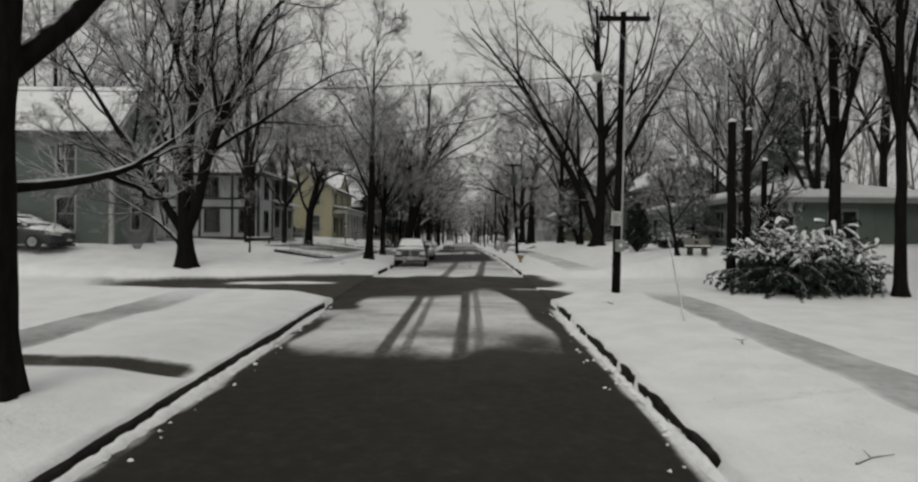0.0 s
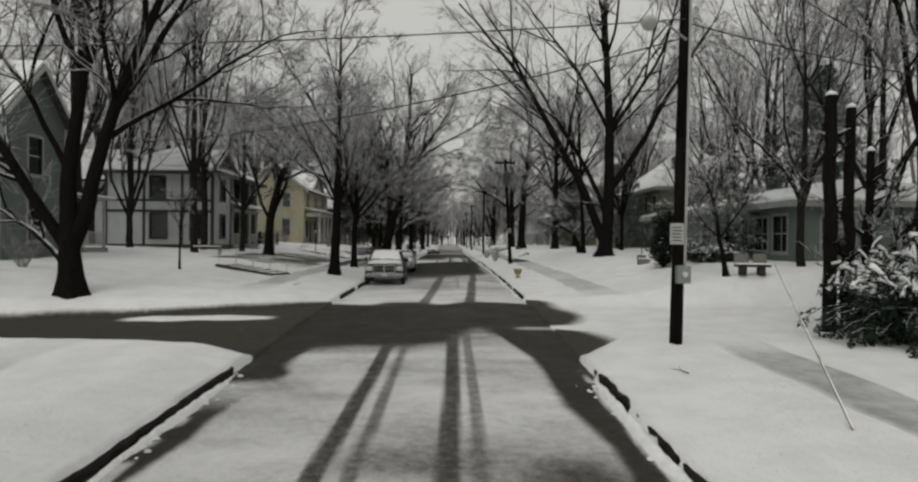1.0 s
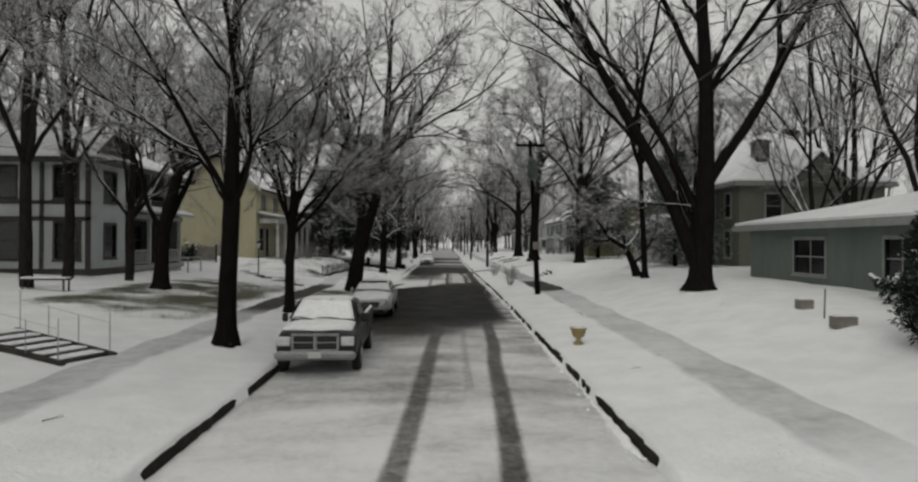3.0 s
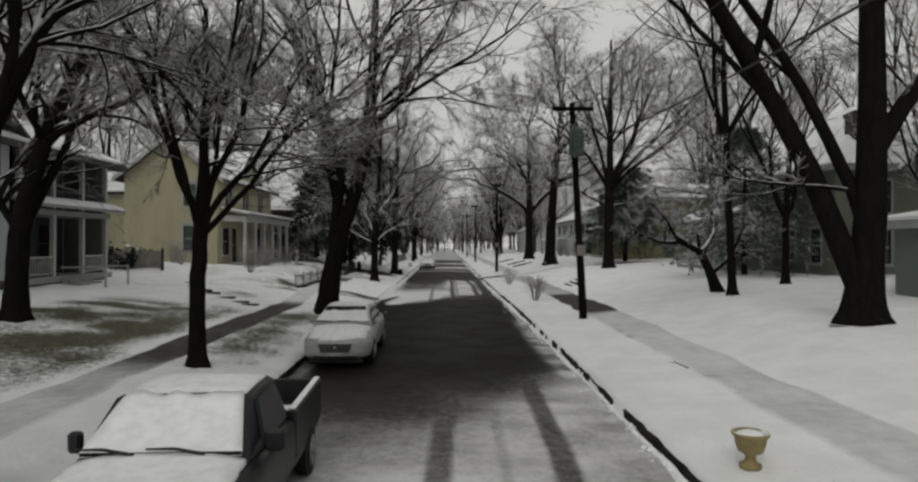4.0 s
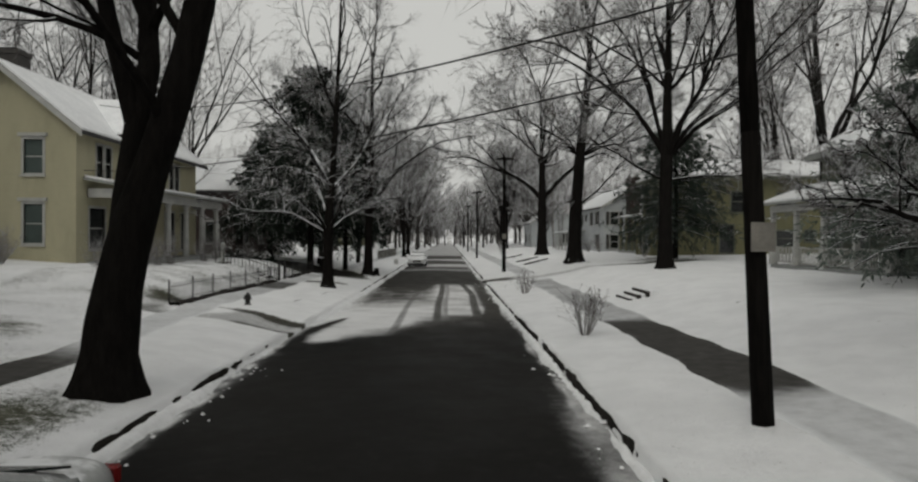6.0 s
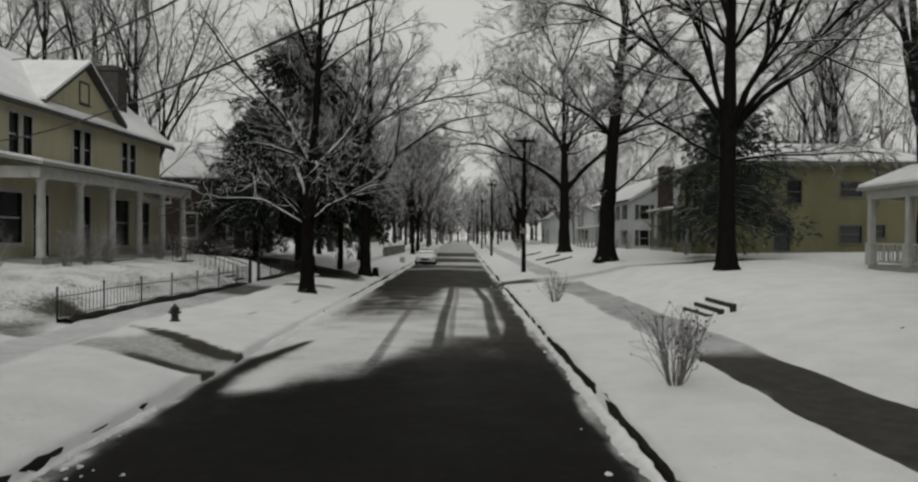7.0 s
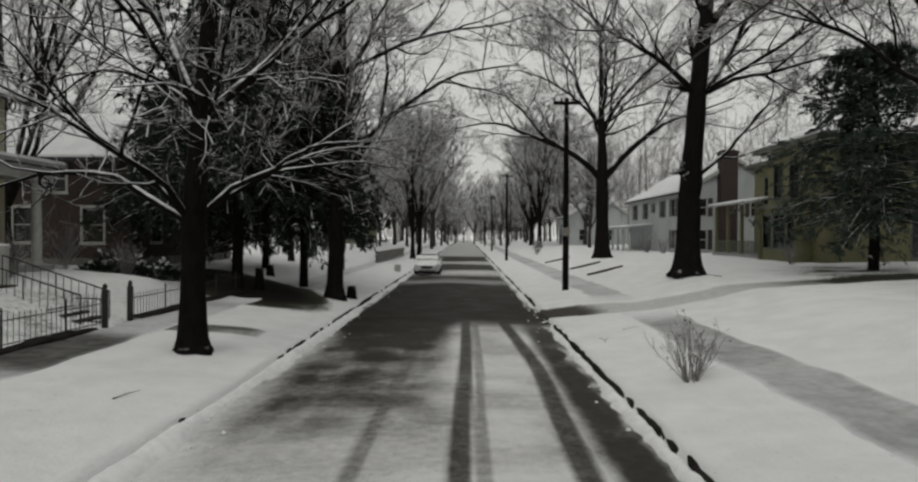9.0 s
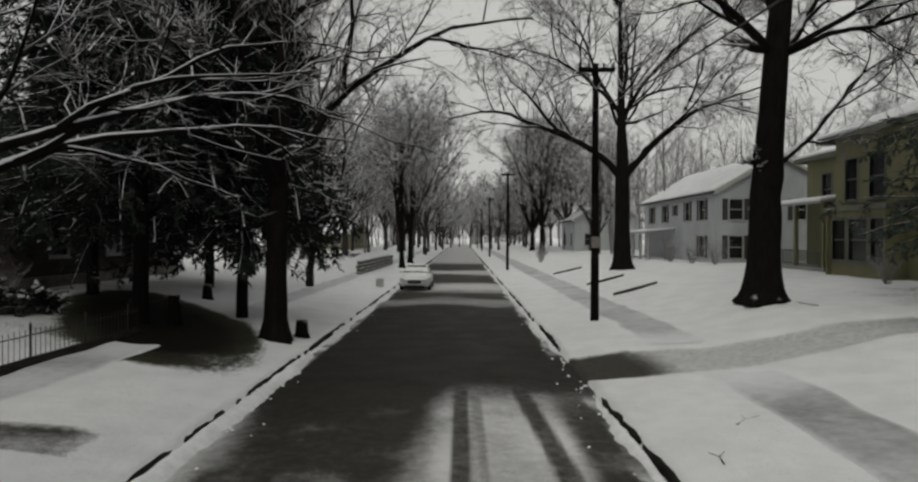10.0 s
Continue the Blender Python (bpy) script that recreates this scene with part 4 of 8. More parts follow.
def needle_spray(rng, S, D, L, R, droop, blade, per, width=0.14):
    """Flat twigs thick with needles: boughs from S along D that droop at their ends."""
    P, H, Q = shoots(rng, S, D, L, R, 6, 0.08, -droop, 0.2)
    s2 = offshoots(rng, P, H, Q, L, 9, 0.12, 1.0, 35, 65, 0.36, 0.5, 0.5)
    P2, H2, Q2 = shoots(rng, *s2, 4, 0.10, -droop * 1.3, 0.3)
    n, m = P2.shape[0], P2.shape[1]
    t = rng.uniform(0.05, 1.0, (n, per)) * (m - 1)
    k = np.minimum(t.astype(int), m - 2)
    u = (t - k)[..., None]
    i = np.arange(n)[:, None]
    c = (P2[i, k] * (1 - u) + P2[i, k + 1] * u).reshape(-1, 3)
    h = H2[i, k + 1].reshape(-1, 3)
    side = norm(np.cross(h, rng.normal(0, 0.35, h.shape) + [0, 0, 1.0])) * np.where(rng.uniform(0, 1, (len(h), 1)) < 0.5, -1, 1)
    out = norm(h * 0.75 + side * 0.8 + rng.normal(0, 0.25, h.shape))
    ln = blade * rng.uniform(0.6, 1.3, (len(h), 1))
    wide = norm(np.cross(out, rng.normal(0, 0.5, h.shape) + [0, 0, 1.0])) * ln * width
    V = np.stack([c, c + out * ln * 0.5 + wide, c + out * ln - [0, 0, 0.02], c + out * ln * 0.5 - wide], 1).reshape(-1, 3)
    return [tubes(P, np.maximum(Q, 0.012), 4)], (V, np.arange(len(V)).reshape(-1, 4)), (P2, Q2)


def evergreen(place, seed, height, spread_r, base, label, radius=0.22, rows=16, each=7, droop=0.10, blade=0.26, per=12, material=None, power=0.8, up=5, laden=0.0):
    """A conifer: straight trunk, whorls of drooping boughs, needles as small blades."""
    rng = np.random.default_rng(seed)
    ob = thing("evergreen_tree", (*place, place_z(*place) - 0.1), label, "tree", "evergreens")
    P, Q = curve_points([(0, 0, 0), (0.05, 0, height * 0.5), (0, 0.1, height)], [radius, radius * 0.6, 0.03], 16, rng, 0.015)
    t = np.repeat(np.linspace(0, 1, rows), each) + rng.uniform(-0.03, 0.03, rows * each)
    t = np.clip(t, 0, 1)
    z = base + (height - base) * t
    S = np.stack([np.interp(z, P[:, 2], P[:, 0]), np.interp(z, P[:, 2], P[:, 1]), z], -1)
    az = rng.uniform(0, 2 * np.pi, len(t))
    el = np.radians(up + 25 * t + rng.uniform(-8, 8, len(t)))
    D = np.stack([np.cos(az) * np.cos(el), np.sin(az) * np.cos(el), np.sin(el)], -1)
    L = spread_r * (1 - t) ** power * rng.uniform(0.7, 1.15, len(t)) + 0.35
    wood, needles, (P2, Q2) = needle_spray(rng, S, D, L, 0.02 + 0.03 * (1 - t), droop, blade, per)
    joined("trunk", [one(P, Q, 10)] + wood, M_BARK, ob)
    joined("crown", [needles], material or M_NEEDLE, ob, soft=False)
    if laden:
        pick = np.flatnonzero(rng.uniform(0, 1, len(P2)) < laden)
        tagged(joined("snow_load", [tubes(P2[pick] + [0, 0, 0.05], np.linspace(0.008, 0.030, P2.shape[1])[None, :] * rng.uniform(0.4, 1.2, (len(pick), 1)), 5)], M_FRESH, ob), kind="stuff")
    return ob


# near trees of the left side
bare_tree((-6.1, 8.3), [(0, 0, 0, .31), (-.02, .02, 2.9, .26), (.02, .0, 4.3, .25), (0.1, .1, 6.4, .2), (.1, .3, 10, .1)],
          [(2, 38, 44, 7.5, .16), (2, 95, 60, 7, .12), (2, 230, 55, 7, .14), (1, 55, 14, 4.8, .085, 30), (3, 10, 50, 6, .09), (3, 120, 55, 6, .09), (3, 300, 60, 6, .09)],
          11, "thick dark leafless tree forking beside the street", spread=(25, 60))
bare_tree((-11.45, 26.6), [(0, 0, 0, .36), (-.05, 0, .8, .33), (-.1, 0, 1.5, .29), (-.25, .1, 4, .21), (.15, .3, 7, .17), (.2, .3, 12, .08)],
          [(2, 178, 58, 9, .19, 72), (2, 3, 70, 13, .25, 50), ((1.25, 0, 5.2), 4, 40, 8, .10, 8), (3, 200, 62, 8, .10, 50), (4, 110, 60, 8, .12), (4, 340, 55, 8, .11), (1, 150, 42, 6, .11), ((-1.3, 0, 3.9), 185, 35, 5, .08, 10), (4, 230, 50, 7, .1)],
          12, "large leafless tree forking low beside the side street", spread=(25, 60), density=(6, 5, 5))
bare_tree((-5.84, 39.5), [(0, 0, 0, .25), (.05, 0, 2, .22), (.12, 0, 3.7, .21), (.15, .1, 7.0, .14), (.2, .2, 12.0, .05)],
          [(2, 72, 66, 6, .08, 58), (2, 95, 64, 6, .075, 56), (2, 120, 60, 6, .075, 54), (2, 40, 70, 6, .085, 60), (2, 150, 50, 6.5, .08), (2, 255, 50, 6, .08), (2, 320, 58, 5.5, .075, 50), (3, 80, 58, 5.5, .07, 50), (3, 180, 45, 6, .07), (3, 290, 50, 6, .07, 25), (4, 100, 60, 4, .04), (4, 280, 60, 4, .04)],
          13, "leafless street tree with dense snowy branches", spread=(25, 52), droop=0.0, bark=M_BARK_SNOW, wander=0.15, bend=0.02)
bare_tree((-12.1, 50.0), [(0, 0, 0, .32), (.05, 0, 1.2, .28), (.1, 0, 2.6, .26), (.6, .2, 5.0, .2), (1.6, .4, 7.5, .12)],
          [(2, 60, 58, 7.5, .15), (2, 215, 55, 6.5, .11), (3, 0, 35, 6.5, .11, -10), (3, 120, 50, 6, .1), (3, 270, 45, 6, .1), (4, 20, 20, 5, .08, -15), (4, 180, 60, 5, .08)],
          14, "gnarled leafless yard tree leaning over the lawn", wander=0.18, spread=(28, 65))
bare_tree((-5.88, 46.55), [(0, 0, 0, .185), (-.03, 0, 1.6, .165), (.05, 0, 3.05, .16), (.1, .1, 5.5, .09), (.1, .1, 8, .05)],
          [(2, 185, 80, 7.5, .10), (2, 40, 74, 7, .09, 66), (2, 8, 62, 5.5, .09, 56), (2, 350, 54, 6, .075, 45), (2, 120, 60, 6.5, .075), (2, 235, 58, 5.5, .07, 55), (3, 240, 50, 5, .06, 45), (3, 330, 52, 5, .06, 45), (3, 100, 50, 5, .055), (4, 200, 60, 4, .04)],
          15, "slim leafless street tree on the snowy verge", spread=(28, 70), twig=0.0072, bend=0.0, wander=0.18)
bare_tree((-5.15, 57.7), [(0, 0, 0, .42), (.10, 0, 1.0, .38), (.25, 0, 2.1, .36), (.62, 0, 3.3, .29), (.95, .05, 4.4, .27), (1.36, .1, 5.7, .25), (1.66, .1, 7.3, .23), (1.78, .2, 10.5, .16), (2.0, .3, 15, .07)],
          [(2, 180, 84.5, 13, .24, 83), (5, 190, 66, 7, .09, 60), ((.1, 0, 4.3), 180, 76, 8.5, .17, 48), ((-.15, 0, 5.6), 186, 42, 5.5, .08, -25), ((-.8, 0, 7.2), 182, 30, 5, .07, -20), (6, 0, 40, 7.5, .12, 44), ((2.9, .1, 8.2), 355, 18, 4.0, .06, -35), ((1.7, .1, 8.3), 2, 52, 6.5, .10, 40), ((.25, 0, 7.0), 165, 62, 8, .11), (6, 80, 60, 9, .11), (6, 330, 50, 9, .11, 20),
           (7, 60, 55, 7, .08), (7, 200, 60, 7, .08), (7, 330, 45, 7, .08, 10), ((.2, 0, 8.5), 300, 45, 7, .09), ((.2, 0, 9.5), 100, 55, 7, .09), (4, 280, 55, 6, .08, 48)],
          16, "great leafless maple with a forked trunk", density=(4, 5, 5), spread=(25, 60), wander=0.15)
bare_tree((-5.7, 80.0), [(0, 0, 0, .29), (0, 0, 1.5, .25), (0, 0, 2.9, .25), (.15, .1, 5.2, .19), (.4, .1, 9, .12), (.6, .1, 15, .05)],
          [(2, 10, 42, 6.0, .08, 32), (2, 55, 42, 6.0, .08, 30), (2, 95, 44, 6.0, .075), (2, 176, 34, 8.0, .085, 6), (2, 215, 44, 5.5, .07, 28), (2, 250, 44, 5.5, .075, 30), (2, 320, 44, 6, .075, 26), (3, 178, 62, 9, .12, 52), (3, 20, 48, 7.5, .085, 22), (3, 60, 40, 6.5, .07, 15), (3, 105, 45, 6, .06),
           (3, 150, 40, 6.5, .065), (3, 225, 40, 6.5, .065, 10), (3, 290, 38, 6, .06, 10), (3, 350, 40, 7, .07, 15), (4, 30, 52, 6, .06), (4, 120, 55, 6, .06), (4, 210, 55, 6, .06), (4, 300, 50, 6, .06)],
          17, "spreading leafless maple with snow along its boughs", density=(3, 3, 3), spread=(28, 68), wander=0.17, bend=0.01, droop=0.0, bark=M_BARK_SNOW, fringe=1)
bare_tree((-5.15, 92.1), [(0, 0, 0, .34), (0, 0, 2, .29), (.05, 0, 4.4, .28), (.2, .1, 9, .19), (.2, .1, 15, .08)],
          [(2, 20, 60, 11, .17, 38), (2, 95, 60, 10, .13), (2, 180, 55, 10, .14), (2, 265, 48, 9, .12, 25), (3, 330, 45, 8, .10, 20), (3, 60, 50, 8, .10), (3, 200, 50, 8, .1), (4, 120, 60, 6, .07), (4, 300, 60, 6, .07)],
          18, "tall leafless maple by the hemlocks", density=(5, 5, 5), spread=(28, 62), wander=0.16)
# near trees of the right side
bare_tree((9.75, 48.2), [(.1, 0, 0, .50), (.2, 0, 0.8, .42), (.35, 0, 2.2, .36), (.45, 0, 8, .28), (.2, .2, 13, .20), (.0, .2, 18, .1)],
          [(1, 180, 70, 19, .31, 48), ((.55, 0, 4.0), 2, 58, 16, .24, 52), (2, 150, 78, 15, .18, 66), (3, 60, 65, 11, .15), (3, 200, 62, 11, .14, 45), (3, 310, 60, 11, .14), (4, 100, 60, 9, .1), (4, 280, 55, 9, .1), ((-1.6, 0, 5.8), 170, 50, 8, .10, 20), ((2.8, 0, 7.2), 10, 40, 8, .10, 15), ((-.6, 0, 3.4), 195, 12, 5, .06, -10)],
          21, "huge leafless shade tree with several rising stems", density=(5, 5, 5), spread=(22, 58), reach=0.9, first=0.22, wander=0.10)
street_tree((10.2, 56.1), 22, 16, .16, 6.0, 4, 58, label="tall slim leafless tree on the lawn", density=(3, 4, 4), lean=(-.3, 0))
bare_tree((10.35, 57.6), [(0, 0, 0, .20), (-.35, 0, .9, .17), (-.8, 0, 1.7, .15), (-1.6, .1, 2.2, .11)],
          [(2, 40, 30, 3.2, .1), (3, 175, 5, 2.4, .08), (3, 200, 40, 2.4, .07), (2, 130, 40, 3, .08), (1, 330, 45, 3, .09), (3, 90, 20, 2.4, .06)],
          23, "crooked old fruit tree leaning over the lawn", density=(4, 5, 4), spread=(30, 70), wander=0.24)
street_tree((14.0, 59.5), 24, 12, .17, 3.0, 4, 55, label="dark leafless yard tree", density=(3, 4, 4))
bare_tree((12.3, 82.6), [(0, 0, 0, .40), (0, 0, 3, .35), (.05, 0, 6.2, .34), (.1, 0, 10, .22), (.2, .2, 18, .08)],
          [(2, 170, 62, 12, .17, 48), (2, 130, 68, 12, .15, 60), (2, 5, 52, 13, .18, 40), (2, 40, 64, 12, .16), (2, 265, 55, 11, .14, 40), (2, 320, 58, 11, .14, 42), ((0, 0, 4.8), 185, 22, 7, .08, 8), ((0, 0, 5.2), 350, 20, 7, .08, 5), (3, 190, 50, 8, .09, 30), (3, 20, 50, 8, .09, 30), (3, 100, 50, 7, .08), (3, 280, 50, 7, .08)],
          25, "massive oak with a few withered leaves", density=(6, 5, 6), spread=(22, 52), leaves=900, wander=0.13, twig=0.009)
bare_tree((9.65, 94.7), [(0, 0, 0, .56), (.05, 0, 2.2, .48), (.12, 0, 4.2, .46), (.4, 0, 8, .36), (1.1, .2, 15, .2)],
          [(2, 186, 52, 0.9, .36), (3, 200, 45, 7.5, .14, 15), (3, 20, 48, 9, .17, 30), (4, 180, 35, 8, .12, 15), (4, 340, 25, 9, .13, 0), (4, 80, 60, 8, .12), (4, 270, 50, 8, .12), (3, 110, 45, 7, .12), (2, 8, 38, 9, .11, 10), (3, 355, 18, 9, .11, -5), (3, 40, 30, 9, .11, 10), (4, 220, 60, 9, .12), (3, 330, 40, 8, .11, 10)],
          26, "big leafless tree with a sawn-off limb stub", density=(5, 5, 5), spread=(26, 60), wander=0.16, twig=0.011)
bare_tree((10.32, 115.5), [(0, 0, 0, .58), (0, 0, 2.5, .48), (0, 0, 6, .45), (-.1, 0, 10, .25), (-.2, 0, 17, .12)],
          [(2, 174, 56, 14, .27, 25), (2, 10, 56, 14, .27, 68), (2, 90, 65, 13, .22), (3, 210, 55, 10, .14, 30), (3, 330, 50, 11, .14, 25), (4, 60, 50, 9, .1), (4, 200, 50, 9, .1), (3, 150, 50, 10, .13, 25), (3, 30, 50, 10, .13, 30), (4, 300, 50, 9, .1), (4, 130, 40, 9, .1)],
          27, "big leafless tree with twisted boughs", density=(6, 5, 5), spread=(26, 60), wander=0.17, fringe=3, twig=0.014)
street_tree((9.74, 29.5), 28, 4.6, .085, 1.5, 4, 58, label="small leafless ornamental tree", density=(4, 5, 4), lean=(-.3, 0))
street_tree((13.3, 19.8), 29, 17, .18, 5, 4, 66, label="slim leafless tree behind the shrub", density=(4, 5, 5))
street_tree((17.0, 29.8), 30, 20, .30, 4, 4, 70, label="tall twin-stemmed tree by the sage house", density=(4, 5, 5))
# vase-shaped trees further along both verges
for spot, seed, tall, r, fk, n, up, text in (((-5.6, 134.6), 31, 17, .26, 2.6, 3, 74, "vase-shaped leafless tree beside the fieldstone wall"), ((-5.7, 145.5), 32, 17, .28, 3.0, 4, 72, "vase-shaped leafless tree on the verge beyond the wall"),
                                             ((10.2, 156), 33, 19, .36, 3.4, 7, 70, "many-stemmed leafless tree fanning above the verge"), ((10.8, 173), 34, 19, .36, 3.2, 6, 66, "many-stemmed leafless tree further along the verge")):
    street_tree(spot, seed, tall, r, fk, n, up, label=text, density=(5, 5, 4), twig=.02, fringe=3)


# ---------------- houses ----------------
class House:
    """Collects the parts of a house; places are given in the world."""

    def __init__(self, name, base, label, category="house", group="houses along the street"):
        self.base = Vector(base)
        self.ob = thing(name, base, label, category, group)

    def add(self, name, bm, material, parent=None, label="", soft=False):
        bmesh.ops.translate(bm, verts=bm.verts, vec=-self.base)
        return part(name, bm, material, parent or self.ob, label, soft)

    def each(self, name, dims, material, parent=None):
        """One part for every box."""
        for d in dims:
            self.add(name, boxes(d), material, parent)

    def wall(self, axis, c, out, a, b, z0, z1, openings, material, trim, glass=None, bars=1, shutters=None, thick=0.2, plain_trim=0.10):
        """A wall along x or y at c, facing out (+1 or -1), from a to b, with real openings (u0, u1, w0, w1) and a window in each."""
        us = sorted({a, b, *[o[0] for o in openings], *[o[1] for o in openings]})
        zs = sorted({z0, z1, *[o[2] for o in openings], *[o[3] for o in openings]})
        inner = c - out * thick
        full = [[not any(o[0] < (us[i] + us[i + 1]) / 2 < o[1] and o[2] < (zs[k] + zs[k + 1]) / 2 < o[3] for o in openings) for k in range(len(zs) - 1)] for i in range(len(us) - 1)]
        bm = bmesh.new()
        made = {}

        def v(i, k, side):
            if (i, k, side) not in made:
                w = (c, inner)[side]
                made[i, k, side] = bm.verts.new((us[i], w, zs[k]) if axis == "x" else (w, us[i], zs[k]))
            return made[i, k, side]

        def solid(i, k):
            return 0 <= i < len(us) - 1 and 0 <= k < len(zs) - 1 and full[i][k]

        for i in range(len(us) - 1):
            for k in range(len(zs) - 1):
                if not full[i][k]:
                    continue
                for side in (0, 1):
                    bm.faces.new((v(i, k, side), v(i + 1, k, side), v(i + 1, k + 1, side), v(i, k + 1, side)))
                for di, dk, p, q in ((-1, 0, (i, k), (i, k + 1)), (1, 0, (i + 1, k), (i + 1, k + 1)), (0, -1, (i, k), (i + 1, k)), (0, 1, (i, k + 1), (i + 1, k + 1))):
                    if not solid(i + di, k + dk):
                        bm.faces.new((v(*p, 0), v(*q, 0), v(*q, 1), v(*p, 1)))
        self.add("wall", bm, material)
        for o in openings:
            self.window(axis, c, out, *o[:4], trim, glass or M_GLASS, bars, shutters, plain_trim)

    def slab(self, bm, axis, lo, hi, u0, u1, w0, w1):
        if axis == "x":
            box(bm, u0, u1, lo, hi, w0, w1)
        else:
            box(bm, lo, hi, u0, u1, w0, w1)

    def window(self, axis, c, out, u0, u1, w0, w1, trim, glass, bars, shutters, t):
        def strip(bm, a, b, d, e, p, q):
            x, y = sorted((c + out * p, c + out * q))
            self.slab(bm, axis, x, y, a, b, d, e)

        bm = bmesh.new()
        strip(bm, u0 - t, u0, w0 - t, w1 + t, -0.10, 0.03)
        strip(bm, u1, u1 + t, w0 - t, w1 + t, -0.10, 0.03)
        strip(bm, u0, u1, w1, w1 + t * 1.3, -0.10, 0.035)
        strip(bm, u0, u1, w0 - t, w0, -0.10, 0.035)
        frame_ob = self.add("window", bm, trim)
        bm = bmesh.new()
        strip(bm, u0 - t * 1.4, u1 + t * 1.4, w0 - t - 0.05, w0 - t, -0.02, 0.09)
        self.add("sill", bm, trim, frame_ob)
        bm = bmesh.new()
        strip(bm, u0, u1, w0, w1, -0.09, -0.075)
        self.add("pane", bm, glass, frame_ob)
        if bars:
            bm = bmesh.new()
            m = (w0 + w1) / 2
            strip(bm, u0, u1, m - 0.025, m + 0.025, -0.074, -0.04)
            if bars > 1:
                um = (u0 + u1) / 2
                strip(bm, um - 0.02, um + 0.02, w0, m - 0.026, -0.074, -0.045)
                strip(bm, um - 0.02, um + 0.02, m + 0.026, w1, -0.074, -0.045)
            self.add("glazing_bar", bm, trim, frame_ob)
        if shutters:
            w = (u1 - u0) * 0.42
            for a, b in ((u0 - t - w, u0 - t - 0.01), (u1 + t + 0.01, u1 + t + w)):
                bm = bmesh.new()
                strip(bm, a, b, w0 - 0.05, w1 + 0.05, 0.0, 0.04)
                self.add("shutter", bm, shutters, frame_ob)

    def gable(self, axis, x0, x1, y0, y1, ez, rz, over, wall_mat, trim, ends=(True, True)):
        """A gabled roof with its ridge along the axis, gable walls, fascia and a snow blanket."""
        def pt(u, v, z):
            return (v, u, z) if axis == "y" else (u, v, z)

        a, b, c, d = (y0, y1, x0, x1) if axis == "y" else (x0, x1, y0, y1)
        m, slope = (c + d) / 2, (rz - ez) / ((d - c) / 2)
        e = ez - over * slope

        def shell(lift, low, grow):
            bm = bmesh.new()
            ring = [pt(a - over - grow, c - over - grow, e + low), pt(a - over - grow, m, rz + low), pt(a - over - grow, d + over + grow, e + low),
                    pt(a - over - grow, d + over + grow, e + lift), pt(a - over - grow, m, rz + lift), pt(a - over - grow, c - over - grow, e + lift)]
            off = Vector(pt(b + over + grow, 0, 0)) - Vector(pt(a - over - grow, 0, 0))
            prism(bm, ring, off)
            return bm

        self.add("roof", shell(0.17, 0.0, 0.0), M_ROOF)
        self.add("snow_layer", shell(0.29, 0.175, -0.04), M_SNOW, None, "unbroken snow on the roof")
        for k, u in ((0, a), (1, b)):
            if ends[k]:
                bm = bmesh.new()
                w = 0.2 if k == 0 else -0.2
                prism(bm, [pt(u, c, ez), pt(u, d, ez), pt(u, m, rz)], Vector(pt(w, 0, 0)) - Vector(pt(0, 0, 0)))
                self.add("gable_wall", bm, wall_mat)
                f = u - over - 0.02 if k == 0 else u + over + 0.02
                for p, q in (((c - over, e), (m, rz)), ((d + over, e), (m, rz))):
                    bm = bmesh.new()
                    prism(bm, [pt(f, p[0], p[1] - 0.10), pt(f, q[0], q[1] - 0.10), pt(f, q[0], q[1] + 0.15), pt(f, p[0], p[1] + 0.15)], Vector(pt(0.04, 0, 0)) - Vector(pt(0, 0, 0)))
                    self.add("rake_board", bm, trim)

    def hip(self, x0, x1, y0, y1, ez, rz, over, trim, ridge="y", inset=None):
        """A hipped roof with a snow blanket and eaves boards."""
        def shell(low, lift, grow):
            bm = bmesh.new()
            g = over + grow
            X0, X1, Y0, Y1 = x0 - g, x1 + g, y0 - g, y1 + g
            k = inset if inset is not None else min(X1 - X0, Y1 - Y0) / 2
            ends = [((X0 + X1) / 2, Y0 + k), ((X0 + X1) / 2, Y1 - k)] if ridge == "y" else [(X0 + k, (Y0 + Y1) / 2), (X1 - k, (Y0 + Y1) / 2)]
            lo = [bm.verts.new((x, y, ez + low)) for x, y in ((X0, Y0), (X1, Y0), (X1, Y1), (X0, Y1))]
            up = [bm.verts.new((x, y, ez + lift)) for x, y in ((X0, Y0), (X1, Y0), (X1, Y1), (X0, Y1))]
            t = [bm.verts.new((x, y, rz + lift)) for x, y in ends]
            bm.faces.new(lo[::-1])
            for i in range(4):
                bm.faces.new((lo[i], lo[(i + 1) % 4], up[(i + 1) % 4], up[i]))
            if ridge == "y":
                for f in ((up[0], up[1], t[0]), (up[1], up[2], t[1], t[0]), (up[2], up[3], t[1]), (up[3], up[0], t[0], t[1])):
                    bm.faces.new(f)
            else:
                for f in ((up[0], up[1], t[1], t[0]), (up[1], up[2], t[1]), (up[2], up[3], t[0], t[1]), (up[3], up[0], t[0])):
                    bm.faces.new(f)
            return bm

        self.add("roof", shell(0.0, 0.14, 0.0), M_ROOF)
        self.add("snow_layer", shell(0.145, 0.27, -0.06), M_SNOW, None, "unbroken snow on the roof")
